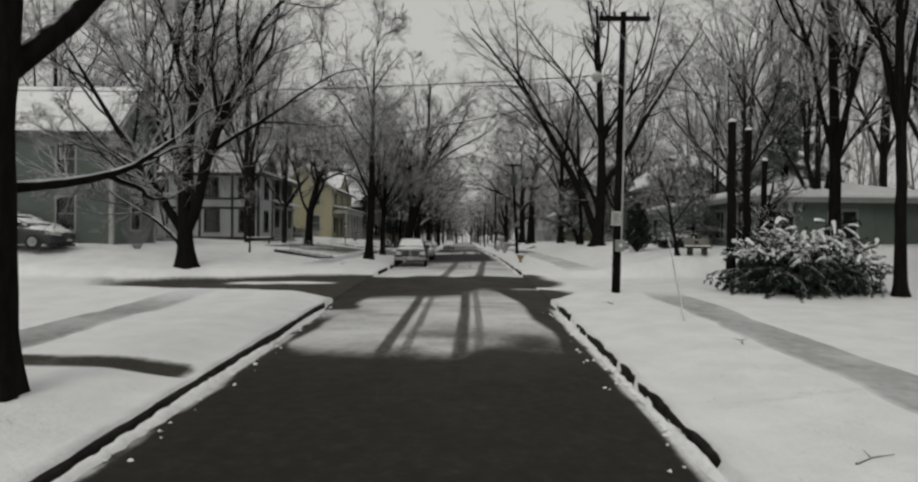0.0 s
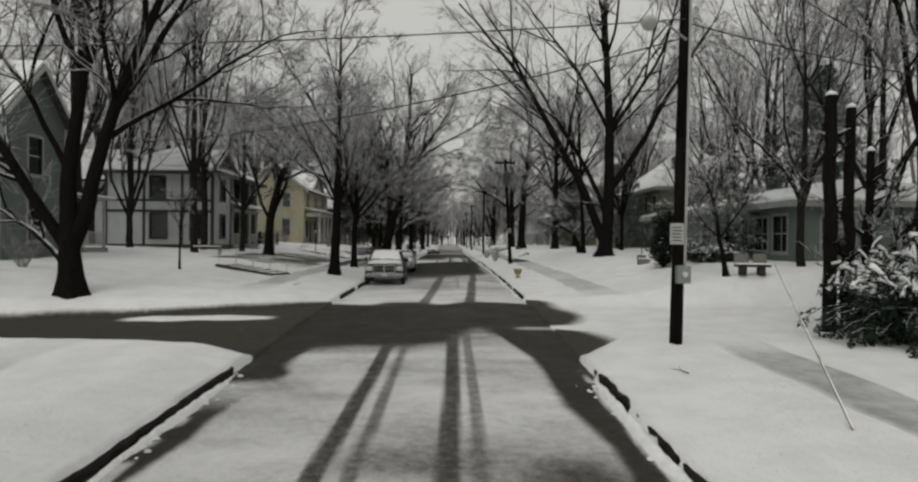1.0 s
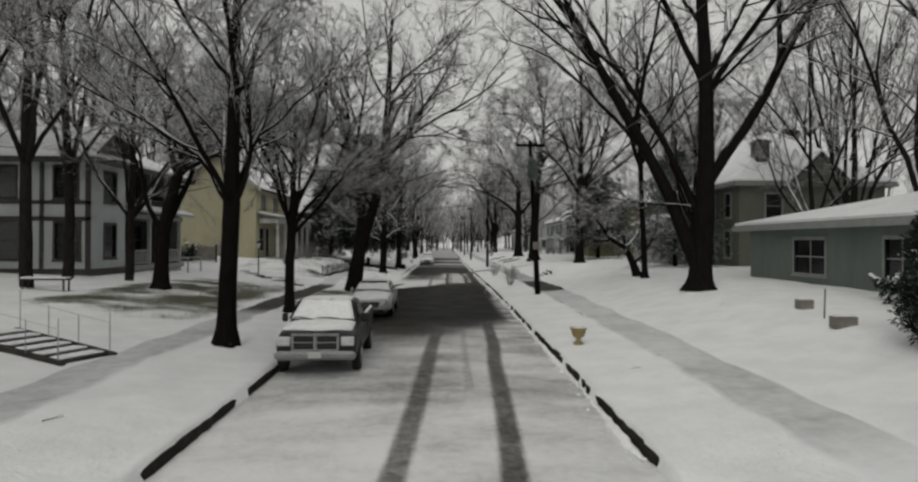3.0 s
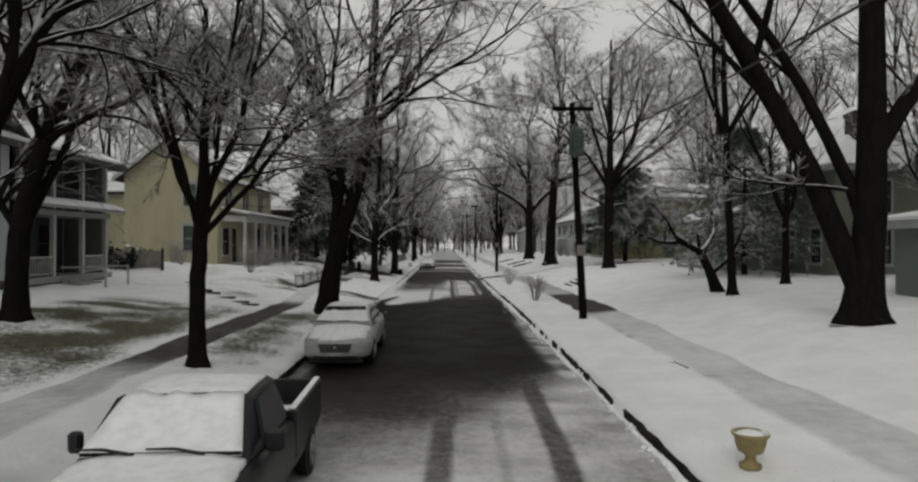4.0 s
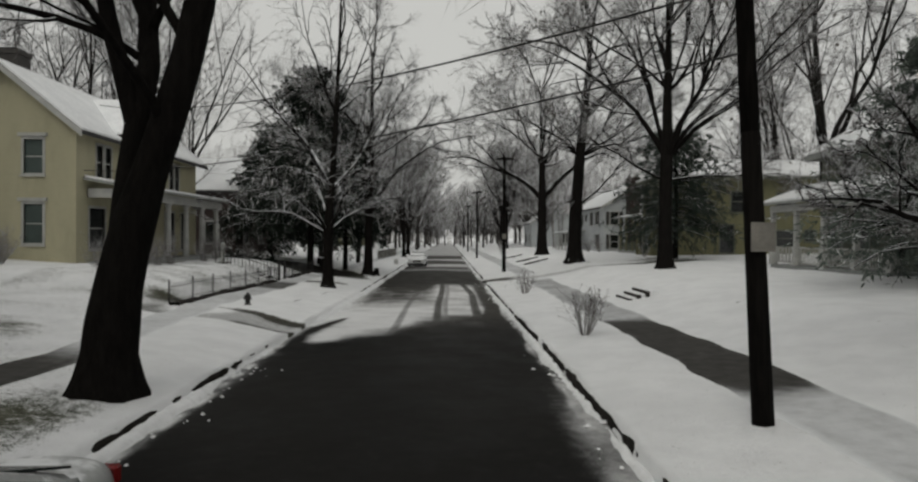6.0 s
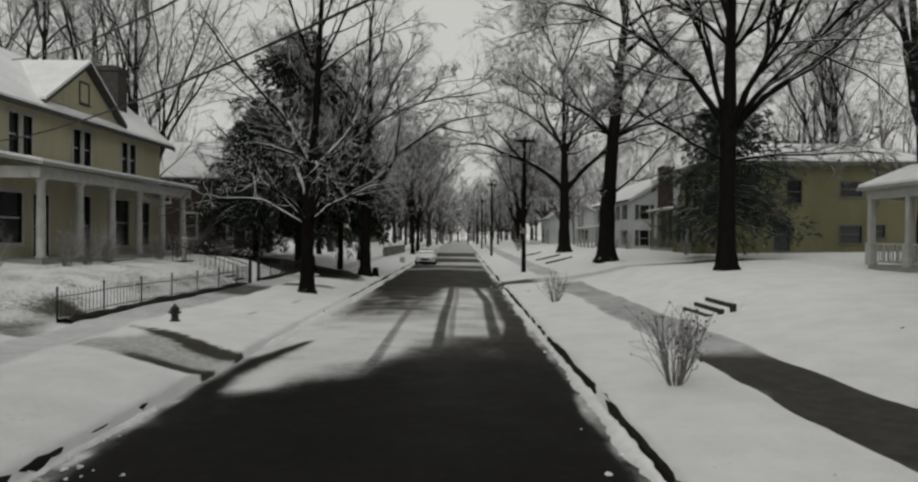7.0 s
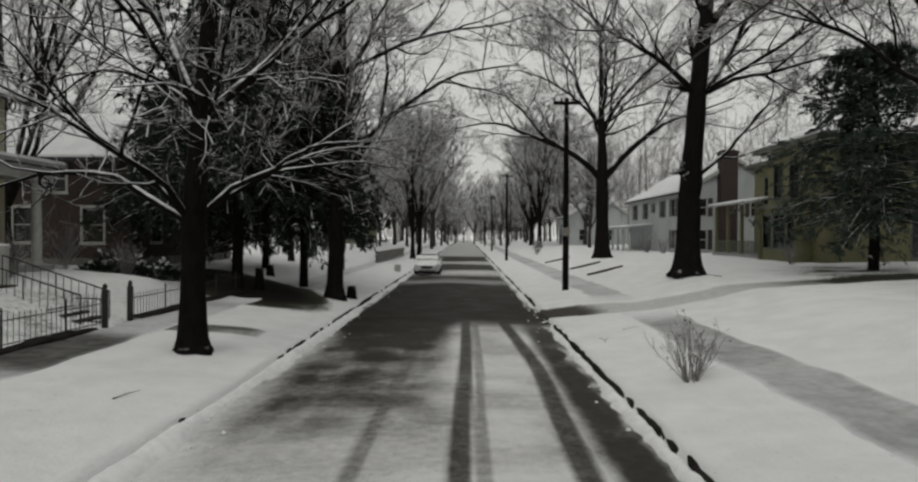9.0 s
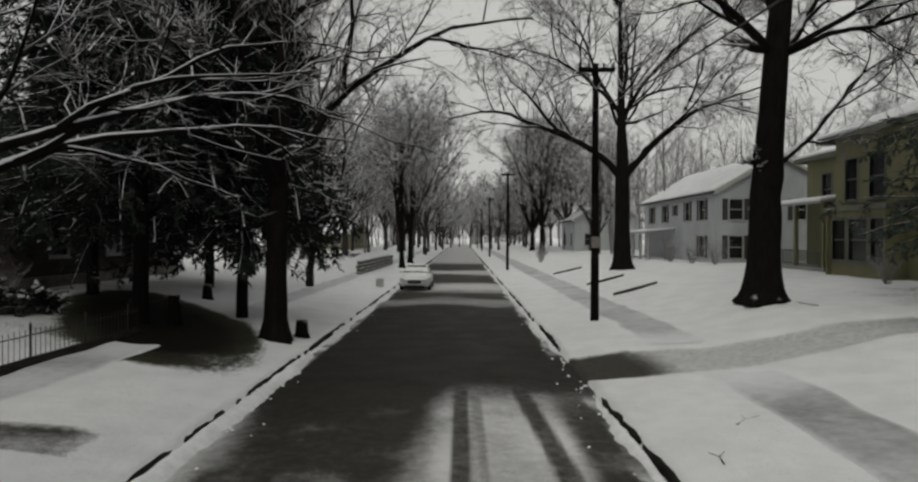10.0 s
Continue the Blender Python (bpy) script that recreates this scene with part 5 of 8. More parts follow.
        g = over + 0.015
        self.each("eaves_board", [(x0 - g, x1 + g, y0 - g - 0.03, y0 - g, ez - 0.12, ez + 0.13), (x0 - g, x1 + g, y1 + g, y1 + g + 0.03, ez - 0.12, ez + 0.13),
                                  (x0 - g - 0.03, x0 - g, y0 - g, y1 + g, ez - 0.12, ez + 0.13), (x1 + g, x1 + g + 0.03, y0 - g, y1 + g, ez - 0.12, ez + 0.13)], trim)

    def lean_roof(self, x0, x1, y0, y1, z_in, z_out, high):
        """A porch roof; high names the side against the house (w, e, s or n)."""
        def z(x, y):
            t = {"w": (x - x0) / (x1 - x0), "e": (x1 - x) / (x1 - x0), "s": (y - y0) / (y1 - y0), "n": (y1 - y) / (y1 - y0)}[high]
            return z_in + (z_out - z_in) * t

        for name, lo, hi, gr, mat, lab in (("porch_roof", 0.0, 0.12, 0.0, M_GREYTRIM, ""), ("snow_layer", 0.124, 0.22, -0.04, M_SNOW, "snow on the porch roof")):
            bm = bmesh.new()
            c = [(x0 - gr, y0 - gr), (x1 + gr, y0 - gr), (x1 + gr, y1 + gr), (x0 - gr, y1 + gr)]
            a = [bm.verts.new((x, y, z(x, y) + lo)) for x, y in c]
            b = [bm.verts.new((x, y, z(x, y) + hi)) for x, y in c]
            bm.faces.new(a[::-1])
            bm.faces.new(b)
            for i in range(4):
                bm.faces.new((a[i], a[(i + 1) % 4], b[(i + 1) % 4], b[i]))
            self.add(name, bm, mat, None, lab)

    def column(self, x, y, z0, z1, r, material):
        bm = bmesh.new()
        turned(bm, [(r * 1.3, 0), (r * 1.3, 0.10), (r, 0.14), (r * 1.02, (z1 - z0) * 0.4), (r * 0.85, z1 - z0 - 0.16), (r * 1.15, z1 - z0 - 0.12), (r * 1.3, z1 - z0)], 12, (x, y, z0))
        self.add("column", bm, material, None, "", True)

    def railing(self, axis, c, a, b, z0, material, height=0.85, gap=0.16):
        """A porch railing with balusters."""
        bm = bmesh.new()
        self.slab(bm, axis, c - 0.03, c + 0.03, a, b, z0 + height - 0.06, z0 + height)
        self.slab(bm, axis, c - 0.025, c + 0.025, a, b, z0 + 0.10, z0 + 0.15)
        n = max(2, int((b - a) / gap))
        for k in range(n):
            u = a + (b - a) * (k + 0.5) / n
            self.slab(bm, axis, c - 0.015, c + 0.015, u - 0.02, u + 0.02, z0 + 0.15, z0 + height - 0.06)
        self.add("railing", bm, material)

    def chimney(self, x, y, w, d, z0, z1, material):
        ob = self.add("chimney", boxes((x - w / 2, x + w / 2, y - d / 2, y + d / 2, z0, z1)), material)
        self.add("cap", boxes((x - w / 2 - .06, x + w / 2 + .06, y - d / 2 - .06, y + d / 2 + .06, z1 - .22, z1 - .02), (x - w / 2 + .1, x + w / 2 - .1, y - d / 2 + .1, y + d / 2 - .1, z1 - 0.02, z1 + .08)), material, ob)

    def base_wall(self, x0, x1, y0, y1, z0, z1, material=None):
        self.add("foundation", boxes((x0 - .03, x1 + .03, y0 - .03, y1 + .03, z0, z1)), material or M_STONE)


def four_walls(h, x0, x1, y0, y1, z0, z1, mat, trim, south=(), north=(), east=(), west=(), **kw):
    h.wall("x", y0, -1, x0, x1, z0, z1, list(south), mat, trim, **kw)
    h.wall("x", y1, 1, x0, x1, z0, z1, list(north), mat, trim, **kw)
    h.wall("y", x0, -1, y0 + 0.2, y1 - 0.2, z0, z1, list(west), mat, trim, **kw)
    h.wall("y", x1, 1, y0 + 0.2, y1 - 0.2, z0, z1, list(east), mat, trim, **kw)


def steps(h, x0, x1, y0, y1, z0, z1, count, toward, material):
    """A flight from z1 down to z0; toward: the side it descends to."""
    for k in range(count):
        f0, f1 = k / count, (k + 1) / count
        z = z1 - (z1 - z0) * f0 - (z1 - z0) / count
        if toward == "e":
            d = (x0 + (x1 - x0) * f0, x0 + (x1 - x0) * f1, y0, y1, z0 - 0.1, z)
        else:
            d = (x0, x1, y1 - (y1 - y0) * f1, y1 - (y1 - y0) * f0, z0 - 0.1, z)
        h.add("step", boxes(d), material)


# grey-green house by the side street
h = House("house", (-22.6, 34.5, 1.7), "grey-green two-storey clapboard house with a snowy gable roof")
h.base_wall(-27.5, -17.7, 32.3, 36.8, 1.2, 2.35)
four_walls(h, -27.5, -17.7, 32.3, 36.8, 2.35, 8.2, M_GREYPAINT, M_GREYTRIM,
           south=[(-20.5, -19.6, 3.1, 4.7), (-20.5, -19.6, 5.9, 7.4), (-23.6, -22.7, 3.1, 4.7), (-23.6, -22.7, 5.9, 7.4), (-26.4, -25.5, 3.1, 4.7)],
           east=[(34.15, 35.05, 3.15, 4.8), (34.15, 35.05, 5.95, 7.5)])
h.gable("x", -27.5, -17.7, 32.3, 36.8, 8.2, 10.5, 0.4, M_GREYPAINT, M_TRIM)
h.each("corner_board", [(-17.85, -17.66, 32.26, 32.45, 2.35, 8.2), (-17.85, -17.66, 36.65, 36.84, 2.35, 8.2)], M_TRIM)

# little porch behind it
h = House("porch", (-20.5, 41.5, 2.0), "small white porch with a snowy roof and railings", "porch")
h.add("floor", boxes((-22.5, -18.8, 40.2, 42.6, 1.6, 2.75)), M_GREYTRIM)
for x in (-22.3, -20.6, -18.95):
    for y in (40.35, 42.45):
        h.add("post", boxes((x - .06, x + .06, y - .06, y + .06, 2.75, 5.3)), M_TRIM)
h.railing("x", 40.35, -22.2, -19.0, 2.75, M_TRIM)
h.railing("y", -18.95, 40.4, 42.4, 2.75, M_TRIM)
h.lean_roof(-22.8, -18.5, 39.9, 42.9, 5.6, 5.3, "w")
h.wall("y", -22.6, 1, 38.5, 43.5, 1.6, 5.9, [(40.6, 41.6, 3.0, 4.9)], M_WHITE, M_TRIM)

# white wing house
h = House("house", (-29.0, 60.0, 2.3), "white clapboard house wing with a plain snowy roof")
h.base_wall(-34, -25.0, 56, 64, 1.5, 2.9)
four_walls(h, -34, -25.05, 56, 64, 2.9, 7.7, M_WHITE, M_TRIM, south=[(-27.1, -26.1, 6.2, 7.0), (-29.6, -28.6, 6.2, 7.0), (-28.6, -27.4, 3.6, 5.2), (-31.8, -30.8, 3.6, 5.2)])
h.gable("x", -34, -25.05, 56, 64, 7.7, 10.2, 0.35, M_WHITE, M_TRIM)
h.chimney(-26.2, 59.5, 0.8, 0.8, 9.0, 10.9, M_BRICK)

# white and dark house with a two-storey porch
h = House("house", (-21.0, 59.0, 2.2), "white two-storey house with dark trim and a recessed double porch")
h.base_wall(-25.0, -17.2, 54, 64.5, 1.5, 2.85, M_DARKTRIM)
sw = [(-21.76, -20.72, 6.3, 7.7), (-18.88, -17.8, 6.27, 7.72), (-21.75, -20.6, 3.35, 5.05), (-18.85, -17.7, 3.35, 5.05)]
h.wall("x", 54, -1, -25, -17.2, 2.85, 8.0, sw, M_WHITE, M_DARKTRIM)
h.wall("x", 64.5, 1, -25, -19.2, 2.85, 8.0, [], M_WHITE, M_DARKTRIM)
h.wall("y", -25, -1, 54.2, 64.3, 2.85, 8.0, [], M_WHITE, M_DARKTRIM)
h.wall("y", -17.2, 1, 54.2, 57.6, 2.85, 8.0, [(55.3, 56.4, 3.4, 5.0), (55.3, 56.4, 6.2, 7.6)], M_WHITE, M_DARKTRIM)
# recess walls in darker sidings: the porch's shade is painted on
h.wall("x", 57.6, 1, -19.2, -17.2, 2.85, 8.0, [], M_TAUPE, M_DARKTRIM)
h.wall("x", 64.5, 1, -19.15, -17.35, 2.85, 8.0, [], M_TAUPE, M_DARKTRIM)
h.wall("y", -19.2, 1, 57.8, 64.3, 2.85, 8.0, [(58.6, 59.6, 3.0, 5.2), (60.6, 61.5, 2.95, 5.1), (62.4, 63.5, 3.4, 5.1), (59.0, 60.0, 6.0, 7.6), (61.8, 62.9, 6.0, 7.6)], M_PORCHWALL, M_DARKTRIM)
h.each("band_board", [(-25.05, -17.15, 53.93, 53.995, 5.15, 5.35), (-25.05, -17.15, 53.93, 53.995, 5.95, 6.12), (-19.56, -19.38, 53.93, 53.99, 2.85, 8.0), (-25.05, -24.85, 53.93, 53.99, 2.85, 8.0), (-17.4, -17.15, 53.93, 53.99, 2.85, 8.0), (-22.3, -22.12, 53.93, 53.99, 2.85, 8.0)], M_DARKTRIM)
h.each("porch_floor", [(-19.1, -17.0, 57.8, 64.7, 2.6, 2.86), (-19.1, -17.05, 57.8, 64.6, 5.45, 5.7)], M_GREYTRIM)
h.lean_roof(-17.3, -16.5, 57.4, 65.0, 6.05, 5.75, "w")
for y in (58.0, 60.2, 62.4, 64.4):
    h.each("porch_post", [(-17.3, -17.12, y - .09, y + .09, 2.86, 5.45), (-17.3, -17.14, y - .08, y + .08, 5.7, 8.0)], M_TRIM)
h.railing("y", -17.2, 58.1, 60.1, 2.86, M_TRIM)
h.railing("y", -17.2, 62.5, 64.3, 2.86, M_TRIM)
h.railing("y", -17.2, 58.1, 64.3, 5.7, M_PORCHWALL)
h.hip(-25, -17.2, 54, 64.5, 8.0, 10.3, 0.65, M_DARKTRIM)
for y in (53.6, 58.2):
    bm = bmesh.new()
    prism(bm, [(-16.75, y, 8.1), (-16.75, 55.9, 9.75), (-16.75, 55.9, 9.9), (-16.75, y, 8.26)], (-3.0, 0, 0))
    h.add("gable_roof", bm, M_DARKTRIM)
    bm = bmesh.new()
    prism(bm, [(-16.8, y, 8.265), (-16.8, 55.9, 9.905), (-16.8, 55.9, 10.0), (-16.8, y, 8.36)], (-2.9, 0, 0))
    h.add("snow_layer", bm, M_SNOW)
bm = bmesh.new()
prism(bm, [(-17.1, 54.1, 8.15), (-17.1, 57.7, 8.15), (-17.1, 55.9, 9.6)], (-.15, 0, 0))
h.add("gable_wall", bm, M_DARKTRIM)
steps(h, -16.95, -15.0, 60.4, 62.2, 2.1, 2.86, 5, "e", M_GREYTRIM)
h.each("stair_rail", [(-16.95, -15.0, 60.3, 60.36, 3.2, 3.27), (-15.08, -15.0, 60.3, 60.36, 2.1, 3.2), (-16.95, -15.0, 62.25, 62.31, 3.2, 3.27), (-15.08, -15.0, 62.25, 62.31, 2.1, 3.2)], M_TRIM)

# cream house
h = House("house", (-19.4, 81.5, 2.2), "cream clapboard house with a long columned front porch")
h.base_wall(-21.5, -15.45, 75, 88, 1.4, 2.9)
pairs = []
for y in (77.2, 81.0, 84.8):
    pairs += [(y - .62, y - .12, 6.65, 8.15), (y + .12, y + .62, 6.65, 8.15)]
h.wall("x", 75, -1, -21.5, -15.45, 2.9, 8.75, [(-17.65, -16.85, 6.72, 8.15), (-17.65, -16.85, 3.75, 5.4)], M_CREAM, M_TRIM, glass=M_BLIND)
h.wall("x", 88, 1, -21.5, -15.45, 2.9, 8.75, [], M_CREAM, M_TRIM)
h.wall("y", -21.5, -1, 75.2, 87.8, 2.9, 8.75, [], M_CREAM, M_TRIM)
h.wall("y", -15.45, 1, 75.2, 87.8, 2.9, 8.75, pairs + [(76.0, 77.3, 3.5, 5.3), (77.9, 78.8, 2.95, 5.3), (80.7, 81.6, 2.95, 5.4), (83.6, 84.8, 3.3, 5.4), (85.8, 86.8, 3.3, 5.4)], M_CREAM, M_TRIM, plain_trim=0.08)
h.gable("y", -21.5, -15.45, 75, 88, 8.75, 11.2, 0.55, M_CREAM, M_TRIM)
h.each("window_hood", [(-17.85, -16.65, 74.88, 74.995, 8.28, 8.42), (-17.85, -16.65, 74.88, 74.995, 5.53, 5.67)], M_TRIM)
# lower wing behind it
h.base_wall(-26.2, -21.7, 77, 85, 1.4, 2.9)
h.wall("x", 77, -1, -26.2, -21.7, 2.9, 7.75, [(-24.6, -23.8, 5.9, 7.2), (-24.5, -23.7, 3.6, 5.1)], M_CREAM, M_TRIM, glass=M_BLIND)
h.wall("x", 85, 1, -26.2, -21.7, 2.9, 7.75, [], M_CREAM, M_TRIM)
h.wall("y", -26.2, -1, 77.2, 84.8, 2.9, 7.75, [], M_CREAM, M_TRIM)
h.gable("x", -26.2, -21.75, 77, 85, 7.75, 9.5, 0.4, M_CREAM, M_TRIM)
bm = bmesh.new()
prism(bm, [(-15.3, 78.3, 8.95), (-15.3, 83.5, 8.95), (-15.3, 80.9, 10.75)], (-0.2, 0, 0))
h.add("front_gable", bm, M_CREAM)
h.window("y", -15.3, 1, 80.6, 81.2, 9.3, 10.1, M_DARKTRIM, M_GLASS, 1, None, 0.06)
for y in (78.0, 83.8):
    bm = bmesh.new()
    prism(bm, [(-15.0, y, 8.72), (-15.0, 80.9, 10.85), (-15.0, 80.9, 10.98), (-15.0, y, 8.86)], (-3.6, 0, 0))
    h.add("gable_roof", bm, M_ROOF)
    bm = bmesh.new()
    prism(bm, [(-15.02, y, 8.865), (-15.02, 80.9, 10.985), (-15.02, 80.9, 11.1), (-15.02, y, 8.98)], (-3.6, 0, 0))
    h.add("snow_layer", bm, M_SNOW)
h.chimney(-19.3, 76.5, 1.35, 0.9, 10.5, 12.3, M_DARKTRIM)
h.chimney(-17.2, 86.6, 1.0, 0.9, 9.5, 12.2, M_DARKTRIM)
h.add("porch_floor", boxes((-15.4, -13.75, 75.8, 88.0, 2.65, 2.95)), M_GREYTRIM)
h.each("porch_skirt", [(-13.9, -13.85, 75.8, 88.0, 1.5, 2.65), (-15.4, -13.9, 75.85, 75.9, 1.5, 2.65)], M_DARKTRIM)
for y in (76.1, 78.35, 80.6, 82.85, 85.1, 87.4):
    h.column(-13.97, y, 2.95, 5.75, 0.15, M_TRIM)
h.each("porch_beam", [(-14.15, -13.8, 75.8, 88.0, 5.75, 6.15), (-15.4, -14.16, 75.8, 76.1, 5.75, 6.15), (-15.4, -14.16, 87.4, 87.7, 5.75, 6.15)], M_TRIM)
h.lean_roof(-15.43, -13.5, 75.5, 88.3, 6.5, 6.16, "w")
steps(h, -13.75, -11.9, 79.4, 81.4, 2.2, 2.95, 5, "e", M_STONE)

# brick house behind the evergreens
h = House("house", (-21, 103, 2.4), "red-brown brick house half hidden by evergreens")
h.base_wall(-27, -15.9, 97, 110, 1.5, 2.8)
four_walls(h, -27, -15.9, 97, 110, 2.8, 7.6, M_BRICK, M_TRIM, south=[(-18.2, -17.2, 3.6, 5.2), (-21.5, -20.5, 3.6, 5.2), (-20.0, -19.0, 6.0, 7.2)],
           east=[(99, 100.1, 3.6, 5.2), (103, 104.1, 3.6, 5.2), (107, 108, 3.6, 5.2)])
h.gable("x", -27, -15.9, 97, 110, 7.6, 10.6, 0.45, M_BRICK, M_TRIM)

# sage ranch house at the corner
h = House("house", (20.0, 43.5, 2.2), "low sage-green house with a snowy hipped roof")
h.base_wall(14.5, 26, 33.8, 53.5, 1.2, 2.5)
four_walls(h, 14.5, 26, 33.8, 53.5, 2.5, 4.95, M_SAGE, M_GREYTRIM, south=[(15.6, 17.0, 3.0, 4.4), (19, 20.4, 3.0, 4.4)],
           west=[(34.5, 35.7, 2.95, 4.5), (36.2, 37.5, 3.0, 4.45), (38.2, 39.1, 2.95, 4.45), (42.5, 44.0, 3.1, 4.4), (47.4, 49.6, 3.05, 4.4)], bars=2)
h.hip(14.5, 26, 33.8, 53.5, 4.95, 6.4, 0.6, M_GREYTRIM)

# taupe house with a chimney and a white-posted porch
h = House("house", (23, 70.5, 2.4), "taupe two-storey house with a snowy gable, chimney and porch")
h.base_wall(18.3, 27.6, 63, 78, 1.6, 2.9)
four_walls(h, 18.3, 27.6, 63, 78, 2.9, 8.0, M_TAUPE, M_GREYTRIM, south=[(20, 21, 5.9, 7.4), (24.6, 25.6, 5.9, 7.4), (20, 21, 3.4, 5.0)],
           west=[(64.2, 65.1, 3.4, 5.1), (66.6, 67.5, 3.4, 5.1), (69.2, 70.1, 3.4, 5.1), (72.2, 73.1, 3.2, 5.1), (74.5, 75.5, 2.95, 5.1), (76.4, 77.2, 3.2, 5.1), (64.2, 65.1, 6.0, 7.5), (66.6, 67.5, 6.0, 7.5), (69.2, 70.1, 6.0, 7.5), (72.4, 73.3, 6.4, 7.7), (75.4, 76.3, 6.4, 7.7)])
h.hip(18.3, 27.6, 63, 78, 8.0, 12.0, 0.5, M_GREYTRIM, "y")
h.chimney(20.4, 64.6, 0.85, 0.8, 8.2, 11.0, M_DARKTRIM)
h.chimney(26.3, 72.0, 1.0, 0.9, 11.0, 13.0, M_DARKTRIM)
bm = bmesh.new()
prism(bm, [(21.2, 62.4, 7.9), (25.0, 62.4, 7.9), (23.1, 62.4, 9.75)], (0, 3.2, 0))
h.add("dormer_gable", bm, M_TAUPE)
for xa, xb in ((20.9, 23.1), (25.3, 23.1)):
    bm = bmesh.new()
    prism(bm, [(xa, 62.2, 7.72), (xb, 62.2, 9.86), (xb, 62.2, 10.0), (xa, 62.2, 7.88)], (0, 3.6, 0))
    h.add("dormer_roof", bm, M_ROOF)
    bm = bmesh.new()
    prism(bm, [(xa, 62.22, 7.885), (xb, 62.22, 10.005), (xb, 62.22, 10.1), (xa, 62.22, 7.98)], (0, 3.6, 0))
    h.add("snow_layer", bm, M_SNOW)
h.add("porch_floor", boxes((16.5, 18.25, 70.5, 79.3, 2.0, 2.85)), M_GREYTRIM)
h.lean_roof(16.2, 18.3, 70.2, 79.6, 6.6, 5.75, "e")
h.each("porch_beam", [(16.5, 16.7, 70.4, 79.4, 5.4, 5.72), (16.71, 18.3, 79.2, 79.4, 5.4, 5.72)], M_TRIM)
for y in (70.6, 72.7, 74.9, 77.1, 79.25):
    h.add("post", boxes((16.5, 16.7, y - .1, y + .1, 3.72, 5.4)), M_TRIM)
    h.add("post_base", boxes((16.45, 16.75, y - .15, y + .15, 2.85, 3.72)), M_TRIM)
h.railing("y", 16.6, 70.8, 79.0, 2.85, M_TRIM)
h.railing("x", 79.2, 16.8, 18.2, 2.85, M_TRIM)

# olive house with a bay window
h = House("house", (25, 103, 2.4), "olive-yellow two-storey house with a low hipped roof and bay")
h.base_wall(17.9, 33, 99, 105, 1.6, 2.7)
four_walls(h, 17.9, 33, 99, 105, 2.7, 9.0, M_OLIVE, M_TAUPE, south=[(26.9, 28.4, 6.8, 7.8), (26.9, 28.4, 3.55, 4.75), (29.2, 30.0, 3.95, 4.8), (20.2, 21.2, 6.3, 7.9), (23.2, 24.2, 6.3, 7.9), (22.3, 23.4, 3.0, 5.2)],
           west=[(101.4, 102.4, 6.15, 8.0), (103.3, 104.2, 6.15, 8.0)])
h.hip(17.9, 33, 99, 105, 9.0, 10.6, 0.6, M_TAUPE, "x")
h.base_wall(20.0, 30, 105.05, 111.5, 1.6, 2.7)
h.wall("x", 111.5, 1, 20, 30, 2.7, 9.0, [], M_OLIVE, M_TAUPE)
h.wall("y", 20.0, -1, 105.05, 111.3, 2.7, 9.0, [(106.2, 107.1, 6.2, 7.9), (109, 109.9, 6.2, 7.9), (106.2, 107.1, 3.0, 5.1), (108.6, 109.6, 2.8, 5.0)], M_OLIVE, M_TAUPE)
h.wall("y", 30, 1, 105.05, 111.3, 2.7, 9.0, [], M_OLIVE, M_TAUPE)
h.hip(20.0, 30, 105.7, 111.5, 8.8, 10.1, 0.5, M_TAUPE, "x")
for y0, y1 in ((100.2, 101.2), (101.45, 102.75), (103.0, 104.0)):
    h.wall("y", 17.2, -1, y0 - .12, y1 + .12, 2.5, 5.6, [(y0, y1, 3.4, 5.2)], M_OLIVE, M_TAUPE)
h.add("bay_roof", boxes((16.95, 17.88, 99.9, 104.3, 5.6, 5.78)), M_TAUPE)
h.each("bay_side", [(17.0, 17.88, 100.0, 100.08, 2.5, 5.6), (17.0, 17.88, 104.12, 104.2, 2.5, 5.6)], M_OLIVE)
h.add("porch_floor", boxes((17.9, 19.95, 106.0, 113.5, 2.2, 2.9)), M_GREYTRIM)
h.lean_roof(17.6, 20.0, 105.8, 113.8, 6.5, 6.1, "e")
for y in (106.3, 109.0, 111.2, 113.3):
    h.add("post", boxes((18.0, 18.18, y - .09, y + .09, 2.9, 6.1)), M_OLIVE)
h.railing("y", 18.1, 106.4, 113.2, 2.9, M_TAUPE)

# white house with a brick chimney
h = House("house", (21.2, 127, 2.3), "white two-storey house with dark shutters and a brick chimney")
h.base_wall(17.4, 25.6, 118, 135.5, 1.6, 2.6)
four_walls(h, 17.4, 25.6, 118, 135.5, 2.6, 7.6, M_WHITE, M_TRIM, south=[(18.2, 19.1, 5.65, 7.0), (18.2, 19.1, 3.0, 4.5), (22.6, 23.4, 5.65, 7.0)],
           west=[(120.3, 121.3, 5.7, 7.1), (123.4, 124.2, 5.7, 7.1), (126.4, 127.0, 6.2, 7.0), (128.8, 129.7, 5.7, 7.1), (132.6, 133.5, 5.7, 7.1), (120.3, 121.3, 3.0, 4.5)], shutters=M_DARKTRIM)
h.gable("y", 17.4, 25.6, 118, 135.5, 7.6, 10.0, 0.35, M_WHITE, M_TRIM)
h.chimney(20.55, 117.5, 1.25, 0.9, 1.8, 10.7, M_BRICK)
